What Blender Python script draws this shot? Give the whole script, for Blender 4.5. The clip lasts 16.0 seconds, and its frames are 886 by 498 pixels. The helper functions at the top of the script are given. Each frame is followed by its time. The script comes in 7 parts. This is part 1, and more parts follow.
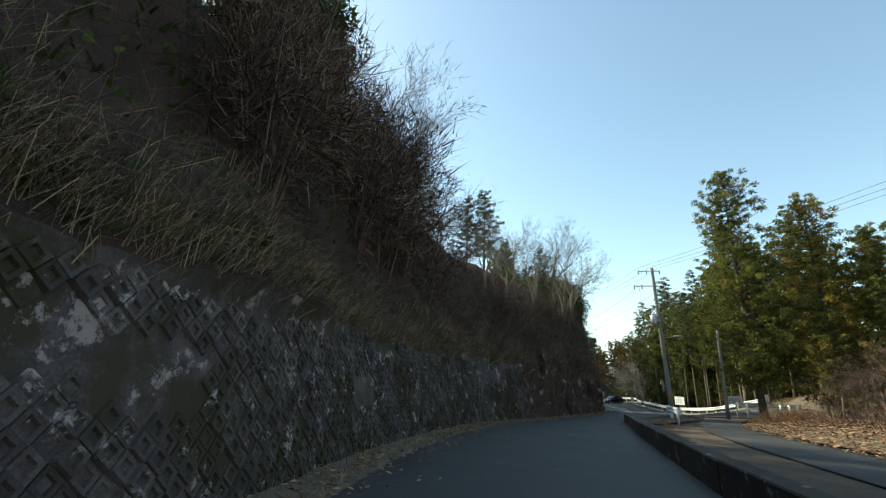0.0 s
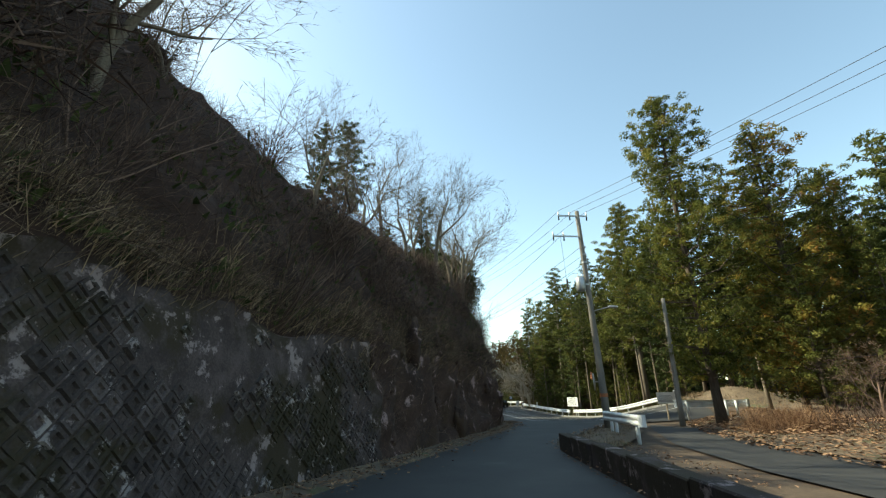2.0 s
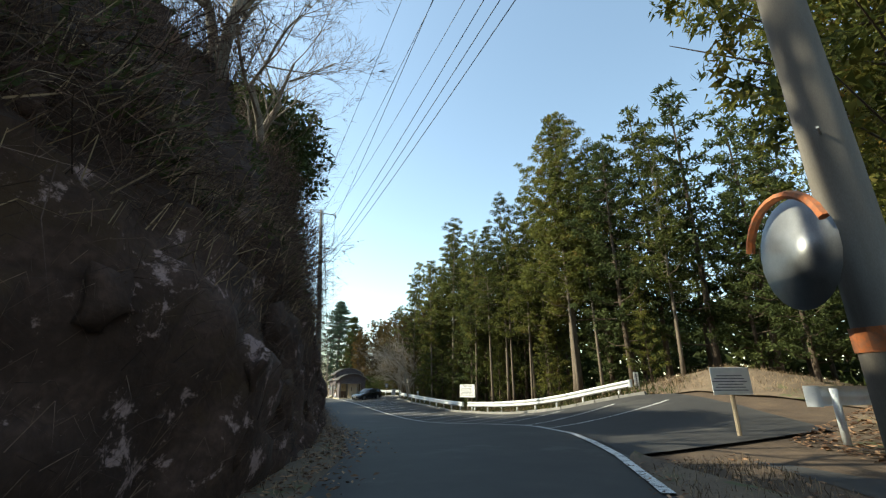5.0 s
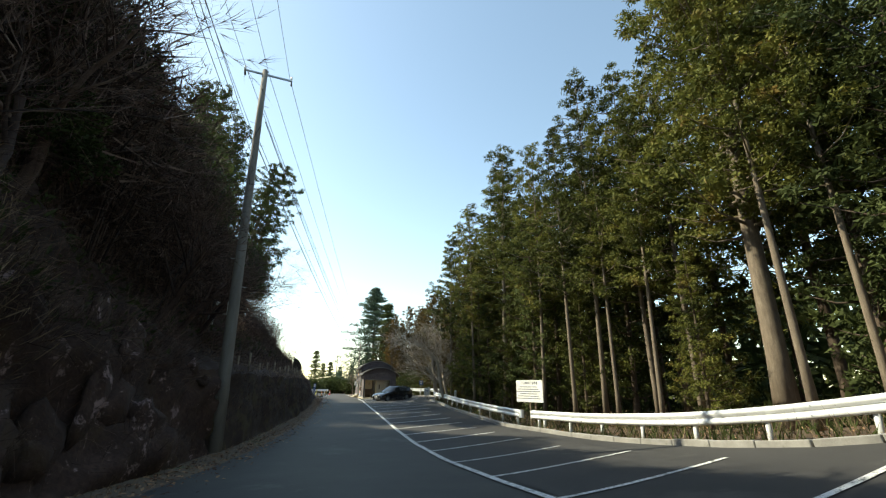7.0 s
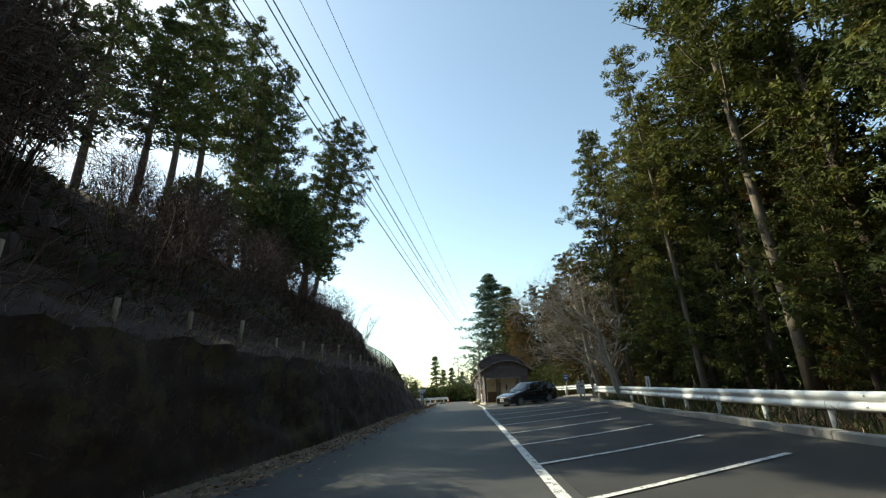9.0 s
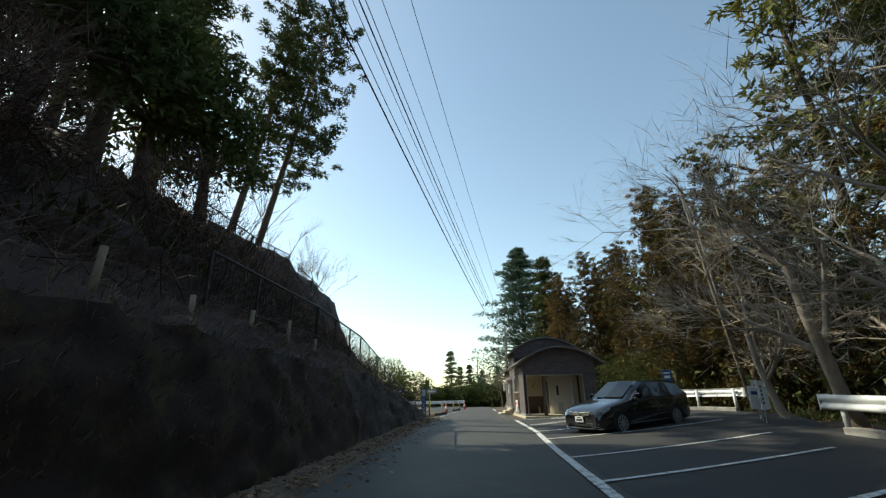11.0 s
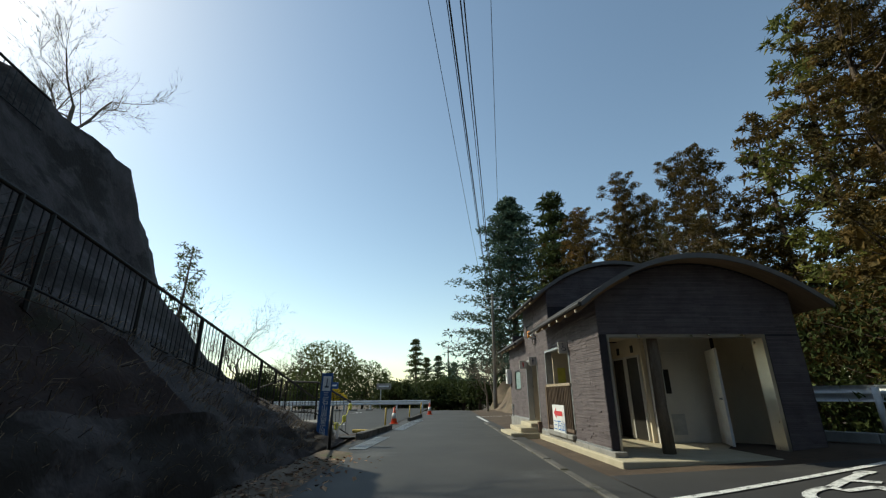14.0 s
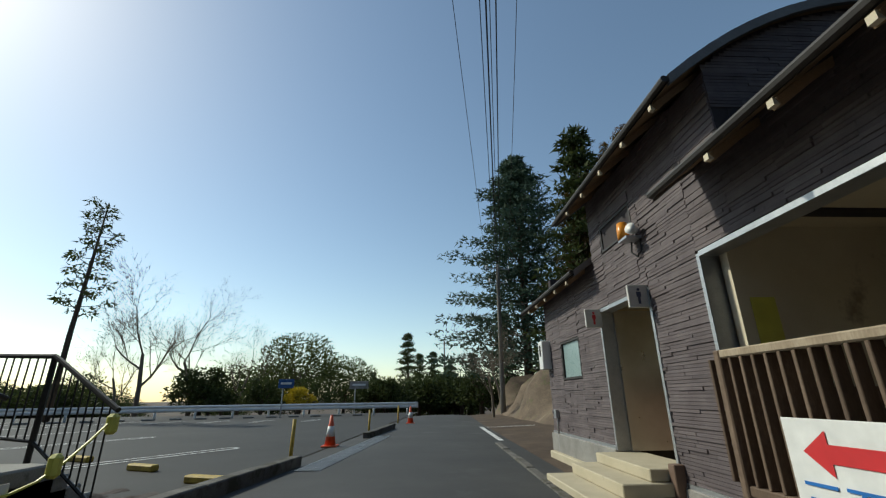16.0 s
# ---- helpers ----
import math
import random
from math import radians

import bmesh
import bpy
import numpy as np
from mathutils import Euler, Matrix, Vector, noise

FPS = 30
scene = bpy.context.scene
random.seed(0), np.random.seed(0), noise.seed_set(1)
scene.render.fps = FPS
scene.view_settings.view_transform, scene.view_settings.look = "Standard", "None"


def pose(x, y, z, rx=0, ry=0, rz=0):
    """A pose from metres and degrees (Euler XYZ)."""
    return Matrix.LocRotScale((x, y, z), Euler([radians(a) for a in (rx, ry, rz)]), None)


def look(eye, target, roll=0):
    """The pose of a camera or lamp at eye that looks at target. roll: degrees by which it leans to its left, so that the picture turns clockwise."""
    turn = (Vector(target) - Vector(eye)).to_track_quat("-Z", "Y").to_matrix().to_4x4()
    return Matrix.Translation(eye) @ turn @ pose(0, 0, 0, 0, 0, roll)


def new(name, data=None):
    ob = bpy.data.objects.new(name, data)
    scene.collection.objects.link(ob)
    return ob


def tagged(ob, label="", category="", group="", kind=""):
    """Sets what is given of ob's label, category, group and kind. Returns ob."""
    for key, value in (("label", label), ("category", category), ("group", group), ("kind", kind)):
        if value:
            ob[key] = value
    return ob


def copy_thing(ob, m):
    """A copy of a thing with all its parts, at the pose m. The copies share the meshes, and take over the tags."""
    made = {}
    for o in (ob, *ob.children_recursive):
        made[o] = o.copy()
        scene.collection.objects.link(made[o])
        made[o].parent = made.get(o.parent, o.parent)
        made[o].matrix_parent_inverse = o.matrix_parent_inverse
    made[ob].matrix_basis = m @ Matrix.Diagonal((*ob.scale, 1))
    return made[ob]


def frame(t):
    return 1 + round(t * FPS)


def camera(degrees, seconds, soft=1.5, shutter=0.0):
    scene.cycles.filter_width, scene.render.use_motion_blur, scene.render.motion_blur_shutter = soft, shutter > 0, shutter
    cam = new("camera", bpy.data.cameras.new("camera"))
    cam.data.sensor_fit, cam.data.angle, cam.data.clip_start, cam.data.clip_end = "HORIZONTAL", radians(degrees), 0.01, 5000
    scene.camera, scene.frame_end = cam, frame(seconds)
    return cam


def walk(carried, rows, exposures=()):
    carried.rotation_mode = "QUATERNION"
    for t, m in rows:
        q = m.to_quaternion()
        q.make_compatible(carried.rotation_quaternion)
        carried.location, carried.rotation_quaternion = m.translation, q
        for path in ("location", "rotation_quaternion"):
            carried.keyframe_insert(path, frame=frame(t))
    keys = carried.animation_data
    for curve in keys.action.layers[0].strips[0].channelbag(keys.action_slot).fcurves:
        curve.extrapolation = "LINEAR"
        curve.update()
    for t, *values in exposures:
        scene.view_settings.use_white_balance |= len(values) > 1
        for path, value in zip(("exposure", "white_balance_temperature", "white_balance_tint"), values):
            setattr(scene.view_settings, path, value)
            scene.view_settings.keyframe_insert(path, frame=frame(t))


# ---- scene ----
cam = camera(92.0, 16.0, soft=1.25)
ROWS = [
    (0.0, -0.168, -0.748, 1.577, 5.67, 17.74, -2.12),
    (0.5, 0.280, 2.439, 1.559, 1.07, 18.09, -0.81),
    (1.0, 0.720, 5.822, 1.543, -2.73, 18.79, 0.24),
    (1.5, 1.189, 9.032, 1.526, -6.11, 18.84, 0.75),
    (2.0, 1.775, 12.253, 1.499, -9.11, 19.17, 0.67),
    (2.5, 2.583, 15.339, 1.456, -11.31, 19.15, 0.36),
    (3.0, 3.337, 18.261, 1.397, -13.81, 19.33, 0.39),
    (3.5, 4.159, 21.002, 1.328, -16.74, 18.62, 1.75),
    (4.0, 5.308, 23.768, 1.277, -19.67, 18.71, 2.20),
    (4.2, 5.873, 24.979, 1.258, -20.80, 18.23, 2.10),
    (6.3, 12.845, 37.676, 1.279, -26.34, 17.80, -1.31),
    (6.5, 13.526, 39.223, 1.222, -24.02, 17.98, -1.02),
    (7.0, 14.971, 43.407, 1.071, -17.26, 17.69, -0.59),
    (7.5, 16.021, 47.507, 0.826, -10.50, 17.32, 0.27),
    (8.0, 16.827, 51.634, 0.562, -5.46, 17.63, 0.55),
    (8.5, 17.431, 55.561, 0.343, -2.63, 17.67, 1.76),
    (9.0, 17.909, 59.492, 0.279, -0.67, 19.02, 2.70),
    (9.5, 18.188, 63.580, 0.259, 0.67, 19.11, 2.27),
    (9.7, 18.353, 65.296, 0.279, 1.31, 18.89, 1.49),
    (11.8, 18.418, 80.993, 0.648, 1.58, 19.24, 1.10),
    (12.0, 18.353, 82.204, 0.645, 0.98, 19.21, 1.24),
    (12.5, 18.434, 85.165, 0.647, 0.06, 19.03, 1.33),
    (13.0, 18.523, 87.933, 0.626, -0.98, 18.91, 1.12),
    (13.5, 18.690, 90.572, 0.589, -1.79, 18.81, 0.67),
    (14.0, 18.852, 93.014, 0.567, -2.60, 18.80, 0.43),
    (14.5, 19.036, 95.294, 0.553, -2.98, 18.85, 0.44),
    (15.0, 19.279, 97.560, 0.549, -2.93, 18.86, 0.68),
    (15.5, 19.573, 99.809, 0.516, -2.73, 19.00, 0.71),
    (16.0, 19.759, 101.757, 0.467, -2.73, 19.01, 0.75),
]
walk(cam, [(t, pose(x, y, z, 90 + pitch, roll, yaw)) for t, x, y, z, yaw, pitch, roll in ROWS],
     exposures=[(0.0, 0.75, 7250, -8), (1.2, 0.8, 7300, -8), (2.5, 0.95, 7550, -6), (4.2, 0.95, 7350, -3), (7.0, 0.88, 7550, -2), (8.5, 0.76, 7500, -3), (9.7, 0.58, 7400, -3), (12.0, 0.2, 7200, -3), (14.0, -0.15, 6900, -2), (16.0, -0.46, 6550, -1)])

# ---- light ----
SUN = Vector((-0.682, 0.356, 0.638)).normalized()
world = bpy.data.worlds.new("sky")
scene.world = world
world.use_nodes = True
wn = world.node_tree.nodes
sky = wn.new("ShaderNodeTexSky")
sky.sky_type = "NISHITA"
sky.sun_disc = False
sky.sun_elevation = radians(39.7)
sky.sun_rotation = radians(-62.4)
sky.air_density, sky.dust_density, sky.ozone_density = 1.0, 0.55, 0.1
bg = wn["Background"]
bg.inputs["Strength"].default_value = 0.185
# a few white clouds low on the far right
wl = world.node_tree.links
wc = wn.new("ShaderNodeTexCoord")
wz = wn.new("ShaderNodeTexNoise")
wz.inputs["Scale"].default_value, wz.inputs["Detail"].default_value, wz.inputs["Roughness"].default_value = 3.2, 9, 0.6
wl.new(wc.outputs["Generated"], wz.inputs["Vector"])
side = wn.new("ShaderNodeVectorMath")
side.operation = "DOT_PRODUCT"
side.inputs[1].default_value = Vector((0.8, 0.2, 0.55)).normalized()
wl.new(wc.outputs["Generated"], side.inputs[0])
wa = wn.new("ShaderNodeMath")
wa.operation = "MULTIPLY_ADD"
wl.new(side.outputs["Value"], wa.inputs[0])
wa.inputs[1].default_value = 1.2
wl.new(wz.outputs[0], wa.inputs[2])
wr = wn.new("ShaderNodeMapRange")
wr.inputs[1].default_value, wr.inputs[2].default_value = 1.7, 1.82
wl.new(wa.outputs[0], wr.inputs[0])
wm = wn.new("ShaderNodeMix")
wm.data_type = "RGBA"
wl.new(wr.outputs[0], wm.inputs[0])
wl.new(sky.outputs[0], wm.inputs[6])
wm.inputs[7].default_value = (6.5, 6.6, 6.8, 1)
wl.new(wm.outputs[2], bg.inputs["Color"])
lamp = bpy.data.lights.new("sun", "SUN")
lamp.energy, lamp.angle, lamp.color = 4.6, radians(0.53), (1.0, 0.94, 0.84)
sun = new("sun", lamp)
sun.matrix_world = look((0, 60, 80), Vector((0, 60, 80)) - SUN)

# ---- materials ----
def nodes_of(name):
    m = bpy.data.materials.new(name)
    m.use_nodes = True
    return m, m.node_tree.nodes, m.node_tree.links, m.node_tree.nodes["Principled BSDF"]


def ramp(n, stops):
    r = n.new("ShaderNodeValToRGB")
    while len(r.color_ramp.elements) > 1:
        r.color_ramp.elements.remove(r.color_ramp.elements[-1])
    r.color_ramp.elements[0].position = stops[0][0]
    r.color_ramp.elements[0].color = (*stops[0][1], 1)
    for p, c in stops[1:]:
        e = r.color_ramp.elements.new(p)
        e.color = (*c, 1)
    return r


def surface(name, stops, size=1.0, rough=0.8, metal=0.0, bump=0.3, fine=0.03, patch=None, patch_size=0.6, patch_at=0.55, second=None, second_size=0.3, second_at=0.6, island=0.0, stretch=(1, 1, 1), spec=0.4):
    """A matt surface: two scales of noise through a ramp, an optional second colour in patches, and a fine relief."""
    m, n, l, p = nodes_of(name)
    geo = n.new("ShaderNodeNewGeometry")
    mp = n.new("ShaderNodeMapping")
    mp.inputs["Scale"].default_value = stretch
    l.new(geo.outputs["Position"], mp.inputs["Vector"])
    a = n.new("ShaderNodeTexNoise")
    a.inputs["Scale"].default_value, a.inputs["Detail"].default_value, a.inputs["Roughness"].default_value = 1.0 / size, 8, 0.65
    b = n.new("ShaderNodeTexNoise")
    b.inputs["Scale"].default_value, b.inputs["Detail"].default_value = 1.0 / fine, 4
    l.new(mp.outputs[0], a.inputs["Vector"]), l.new(mp.outputs[0], b.inputs["Vector"])
    mix = n.new("ShaderNodeMix")
    mix.inputs[0].default_value = 0.35
    l.new(a.outputs[0], mix.inputs[2]), l.new(b.outputs[0], mix.inputs[3])
    val = mix.outputs[0]
    if island:
        add = n.new("ShaderNodeMath")
        add.operation = "MULTIPLY_ADD"
        oi = n.new("ShaderNodeObjectInfo")
        s = n.new("ShaderNodeMath")
        s.operation = "ADD"
        l.new(geo.outputs["Random Per Island"], s.inputs[0]), l.new(oi.outputs["Random"], s.inputs[1])
        f = n.new("ShaderNodeMath")
        f.operation = "FRACT"
        l.new(s.outputs[0], f.inputs[0])
        c = n.new("ShaderNodeMath")
        c.operation = "SUBTRACT"
        c.inputs[1].default_value = 0.5
        l.new(f.outputs[0], c.inputs[0])
        l.new(c.outputs[0], add.inputs[0])
        add.inputs[1].default_value = island
        l.new(val, add.inputs[2])
        val = add.outputs[0]
    r = ramp(n, stops)
    l.new(val, r.inputs[0])
    col = r.outputs[0]
    if patch:
        q = n.new("ShaderNodeTexNoise")
        q.inputs["Scale"].default_value, q.inputs["Detail"].default_value, q.inputs["Roughness"].default_value = 1.0 / patch_size, 6, 0.7
        l.new(geo.outputs["Position"], q.inputs["Vector"])
        k = ramp(n, [(patch_at, (0, 0, 0)), (patch_at + 0.08, (1, 1, 1))])
        l.new(q.outputs[0], k.inputs[0])
        mx = n.new("ShaderNodeMix")
        mx.data_type = "RGBA"
        l.new(k.outputs[0], mx.inputs[0])
        l.new(col, mx.inputs[6])
        mx.inputs[7].default_value = (*patch, 1)
        col = mx.outputs[2]
    if second:
        q2 = n.new("ShaderNodeTexNoise")
        q2.inputs["Scale"].default_value, q2.inputs["Detail"].default_value, q2.inputs["Roughness"].default_value = 1.0 / second_size, 7, 0.75
        off = n.new("ShaderNodeVectorMath")
        off.inputs[1].default_value = (31.0, 7.0, 13.0)
        l.new(geo.outputs["Position"], off.inputs[0])
        l.new(off.outputs[0], q2.inputs["Vector"])
        k2 = ramp(n, [(second_at, (0, 0, 0)), (second_at + 0.05, (1, 1, 1))])
        l.new(q2.outputs[0], k2.inputs[0])
        mx2 = n.new("ShaderNodeMix")
        mx2.data_type = "RGBA"
        l.new(k2.outputs[0], mx2.inputs[0])
        l.new(col, mx2.inputs[6])
        mx2.inputs[7].default_value = (*second, 1)
        col = mx2.outputs[2]
    l.new(col, p.inputs["Base Color"])
    rr = n.new("ShaderNodeMapRange")
    rr.inputs[3].default_value, rr.inputs[4].default_value = max(0.03, rough - 0.12), min(1, rough + 0.12)
    l.new(b.outputs[0], rr.inputs[0]), l.new(rr.outputs[0], p.inputs["Roughness"])
    p.inputs["Metallic"].default_value = metal
    p.inputs["Specular IOR Level"].default_value = spec
    if bump:
        bp = n.new("ShaderNodeBump")
        bp.inputs["Strength"].default_value, bp.inputs["Distance"].default_value = bump, fine * 0.6
        l.new(val, bp.inputs["Height"]), l.new(bp.outputs[0], p.inputs["Normal"])
    return m


def leaf(name, dark, mid, light, through_light=0.3, tint=None, tint_at=1.06):
    """Foliage: colour by leaf and by tree, some light passing through."""
    m, n, l, p = nodes_of(name)
    geo, oi = n.new("ShaderNodeNewGeometry"), n.new("ShaderNodeObjectInfo")
    nz = n.new("ShaderNodeTexNoise")
    nz.inputs["Scale"].default_value, nz.inputs["Detail"].default_value = 1.1, 3
    l.new(geo.outputs["Position"], nz.inputs["Vector"])
    s = n.new("ShaderNodeMath")
    s.operation = "MULTIPLY_ADD"
    l.new(geo.outputs["Random Per Island"], s.inputs[0])
    s.inputs[1].default_value = 0.14
    l.new(nz.outputs[0], s.inputs[2])
    s2 = n.new("ShaderNodeMath")
    s2.operation = "MULTIPLY_ADD"
    l.new(oi.outputs["Random"], s2.inputs[0])
    s2.inputs[1].default_value = 0.2
    l.new(s.outputs[0], s2.inputs[2])
    stops = [(0.35, dark), (0.75, mid), (1.15, light)]
    if tint:
        stops = [(0.46, dark), (0.7, mid), (0.88, light), (tint_at, tint)]
    stops = [((q - 0.06) / 1.2, c) for q, c in stops]
    d = n.new("ShaderNodeMath")
    d.operation = "DIVIDE"
    d.inputs[1].default_value = 1.2
    l.new(s2.outputs[0], d.inputs[0])
    r = ramp(n, stops)
    l.new(d.outputs[0], r.inputs[0])
    l.new(r.outputs[0], p.inputs["Base Color"])
    p.inputs["Roughness"].default_value = 0.7
    p.inputs["Specular IOR Level"].default_value = 0.15
    tr = n.new("ShaderNodeBsdfTranslucent")
    l.new(r.outputs[0], tr.inputs["Color"])
    mx = n.new("ShaderNodeMixShader")
    mx.inputs[0].default_value = through_light
    l.new(p.outputs[0], mx.inputs[1]), l.new(tr.outputs[0], mx.inputs[2])
    l.new(mx.outputs[0], n["Material Output"].inputs["Surface"])
    return m


def plain(name, colour, rough=0.5, metal=0.0, coat=0.0):
    m, n, l, p = nodes_of(name)
    nz = n.new("ShaderNodeTexNoise")
    nz.inputs["Scale"].default_value, nz.inputs["Detail"].default_value = 6.0, 6
    geo = n.new("ShaderNodeNewGeometry")
    l.new(geo.outputs["Position"], nz.inputs["Vector"])
    r = ramp(n, [(0.3, tuple(c * 0.82 for c in colour)), (0.7, colour)])
    l.new(nz.outputs[0], r.inputs[0])
    l.new(r.outputs[0], p.inputs["Base Color"])
    p.inputs["Roughness"].default_value, p.inputs["Metallic"].default_value = rough, metal
    p.inputs["Coat Weight"].default_value = coat
    p.inputs["Coat Roughness"].default_value = 0.05
    return m


ASPHALT = surface("asphalt", [(0.3, (0.03, 0.029, 0.029)), (0.55, (0.05, 0.048, 0.046)), (0.75, (0.078, 0.075, 0.07))], 1.6, 0.75, bump=0.5, fine=0.012, patch=(0.075, 0.074, 0.071), patch_size=2.6, patch_at=0.58)
# LOT is about a fifth darker, in place of tree shade on the apron
LOT = surface("lot_asphalt", [(0.3, (0.025, 0.024, 0.025)), (0.6, (0.043, 0.0415, 0.041)), (0.8, (0.07, 0.067, 0.062))], 2.2, 0.78, bump=0.5, fine=0.012, patch=(0.065, 0.062, 0.057), patch_size=3.5, patch_at=0.57)
NEW_ASPHALT = surface("new_asphalt", [(0.3, (0.02, 0.0195, 0.02)), (0.6, (0.034, 0.033, 0.032)), (0.8, (0.055, 0.052, 0.049))], 1.8, 0.8, bump=0.5, fine=0.012)
PAINT = surface("road_paint", [(0.4, (0.08, 0.08, 0.077)), (0.5, (0.7, 0.7, 0.68))], 0.12, 0.7, bump=0.3, fine=0.02)
SOIL = surface("soil", [(0.3, (0.07, 0.05, 0.035)), (0.55, (0.15, 0.11, 0.075)), (0.75, (0.26, 0.2, 0.13))], 0.7, 0.95, bump=0.9, fine=0.05, patch=(0.09, 0.1, 0.04), patch_size=1.2, patch_at=0.56)
FOREST_SOIL = surface("forest_soil", [(0.3, (0.036, 0.024, 0.016)), (0.55, (0.088, 0.060, 0.040)), (0.75, (0.160, 0.112, 0.072))], 0.9, 0.95, bump=1.0, fine=0.06)
# soil colour lowered to stand in for the shade inside the dense brush
HILL = surface("shaded_hill_soil", [(0.3, (0.0175, 0.00855, 0.006)), (0.55, (0.0425, 0.02185, 0.015)), (0.78, (0.09, 0.0494, 0.034))], 0.8, 0.95, bump=1.0, fine=0.07, patch=(0.03, 0.0247, 0.01), patch_size=1.5, patch_at=0.6)
OLD_CONCRETE = surface("old_concrete", [(0.3, (0.022, 0.015, 0.013)), (0.5, (0.05, 0.035, 0.032)), (0.72, (0.12, 0.09, 0.085))], 0.5, 0.9, bump=0.8, fine=0.03, patch=(0.04, 0.028, 0.014), patch_size=1.3, patch_at=0.46, second=(0.28, 0.22, 0.21), second_size=0.5, second_at=0.565, island=0.25)
LICHEN_BLOCK = surface("lichen_block", [(0.3, (0.024, 0.017, 0.015)), (0.5, (0.06, 0.045, 0.042)), (0.66, (0.115, 0.09, 0.086)), (0.8, (0.27, 0.225, 0.215))], 0.45, 0.9, bump=0.9, fine=0.025, patch=(0.034, 0.026, 0.012), patch_size=1.3, patch_at=0.48, second=(0.31, 0.265, 0.255), second_size=0.4, second_at=0.585, island=0.2)
# mossy block colour, with the bank's deep shade darkened into its base
SHADED_BLOCK = surface("shaded_block", [(0.3, (0.017, 0.0095, 0.0065)), (0.55, (0.047, 0.027, 0.0175)), (0.78, (0.12, 0.074, 0.048))], 0.4, 0.95, bump=0.8, fine=0.03, patch=(0.062, 0.045, 0.018), patch_size=0.8, patch_at=0.52, island=0.3)
# rock base is darkened for the shade on the cutting; lichen stays pale
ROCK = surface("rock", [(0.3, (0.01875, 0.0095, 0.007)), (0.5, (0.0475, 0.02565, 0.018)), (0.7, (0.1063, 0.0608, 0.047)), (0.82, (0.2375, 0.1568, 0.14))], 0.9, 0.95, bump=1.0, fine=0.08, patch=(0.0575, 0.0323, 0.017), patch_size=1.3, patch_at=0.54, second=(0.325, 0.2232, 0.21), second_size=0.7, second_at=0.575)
KERB = surface("kerb_concrete", [(0.3, (0.16, 0.15, 0.14)), (0.55, (0.28, 0.27, 0.25)), (0.75, (0.4, 0.385, 0.36))], 0.5, 0.85, bump=0.5, fine=0.015, patch=(0.1, 0.09, 0.07), patch_size=0.7, patch_at=0.6)
OLD_KERB = surface("old_kerb", [(0.3, (0.06, 0.055, 0.05)), (0.55, (0.12, 0.112, 0.1)), (0.75, (0.22, 0.21, 0.19))], 0.4, 0.9, bump=0.7, fine=0.02, patch=(0.05, 0.045, 0.03), patch_size=0.7, patch_at=0.52)
POLE_C = surface("pole_concrete", [(0.3, (0.12, 0.105, 0.09)), (0.55, (0.2, 0.18, 0.155)), (0.75, (0.3, 0.275, 0.24))], 0.8, 0.85, bump=0.25, fine=0.01, stretch=(3, 3, 0.5))
RAIL = surface("painted_steel", [(0.3, (0.5, 0.52, 0.54)), (0.5, (0.72, 0.74, 0.75)), (0.75, (0.82, 0.83, 0.83))], 0.4, 0.42, bump=0.1, fine=0.02, patch=(0.34, 0.3, 0.25), patch_size=0.35, patch_at=0.68, spec=0.5)
STEEL = surface("galvanised", [(0.3, (0.3, 0.31, 0.32)), (0.7, (0.5, 0.51, 0.52))], 0.2, 0.45, metal=0.7, bump=0.1, fine=0.01)
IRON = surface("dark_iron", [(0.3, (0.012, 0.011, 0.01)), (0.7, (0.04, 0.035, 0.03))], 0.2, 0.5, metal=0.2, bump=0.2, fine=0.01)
BARK = surface("bark", [(0.3, (0.04, 0.028, 0.02)), (0.55, (0.1, 0.072, 0.052)), (0.75, (0.19, 0.148, 0.11))], 0.25, 0.95, bump=1.0, fine=0.04, stretch=(4, 4, 0.5))
PALE_BARK = surface("pale_bark", [(0.3, (0.085, 0.064, 0.047)), (0.55, (0.17, 0.135, 0.1)), (0.75, (0.29, 0.24, 0.185))], 0.25, 0.9, bump=0.7, fine=0.03, stretch=(3, 3, 0.6))
PALE_WOOD = surface("weathered_wood", [(0.3, (0.2, 0.165, 0.13)), (0.55, (0.35, 0.295, 0.235)), (0.75, (0.5, 0.44, 0.36))], 0.25, 0.9, bump=0.6, fine=0.03, stretch=(3, 3, 0.6))
TWIG = surface("twig", [(0.25, (0.027, 0.0155, 0.0118)), (0.5, (0.084, 0.0495, 0.037)), (0.75, (0.215, 0.14, 0.107))], 0.6, 0.9, bump=0.0, island=0.5)
STRAW = surface("dry_grass", [(0.25, (0.06, 0.0395, 0.024)), (0.5, (0.165, 0.114, 0.07)), (0.75, (0.4, 0.285, 0.18))], 0.7, 0.9, bump=0.0, island=0.6)
LITTER = surface("fallen_leaves", [(0.25, (0.0784, 0.0392, 0.022)), (0.5, (0.2128, 0.1127, 0.06)), (0.75, (0.4032, 0.245, 0.14))], 0.4, 0.9, bump=0.0, island=0.6)
SHOTCRETE = surface("sprayed_concrete", [(0.3, (0.032, 0.025, 0.022)), (0.5, (0.066, 0.051, 0.046)), (0.75, (0.135, 0.105, 0.096))], 0.8, 0.95, bump=1.0, fine=0.06, patch=(0.026, 0.018, 0.012), patch_size=1.4, patch_at=0.48, stretch=(1.5, 1.5, 0.6))
CEDAR = leaf("cedar_leaf", (0.018, 0.024, 0.008), (0.07, 0.08, 0.02), (0.15, 0.155, 0.036), 0.25, tint=(0.175, 0.118, 0.036))
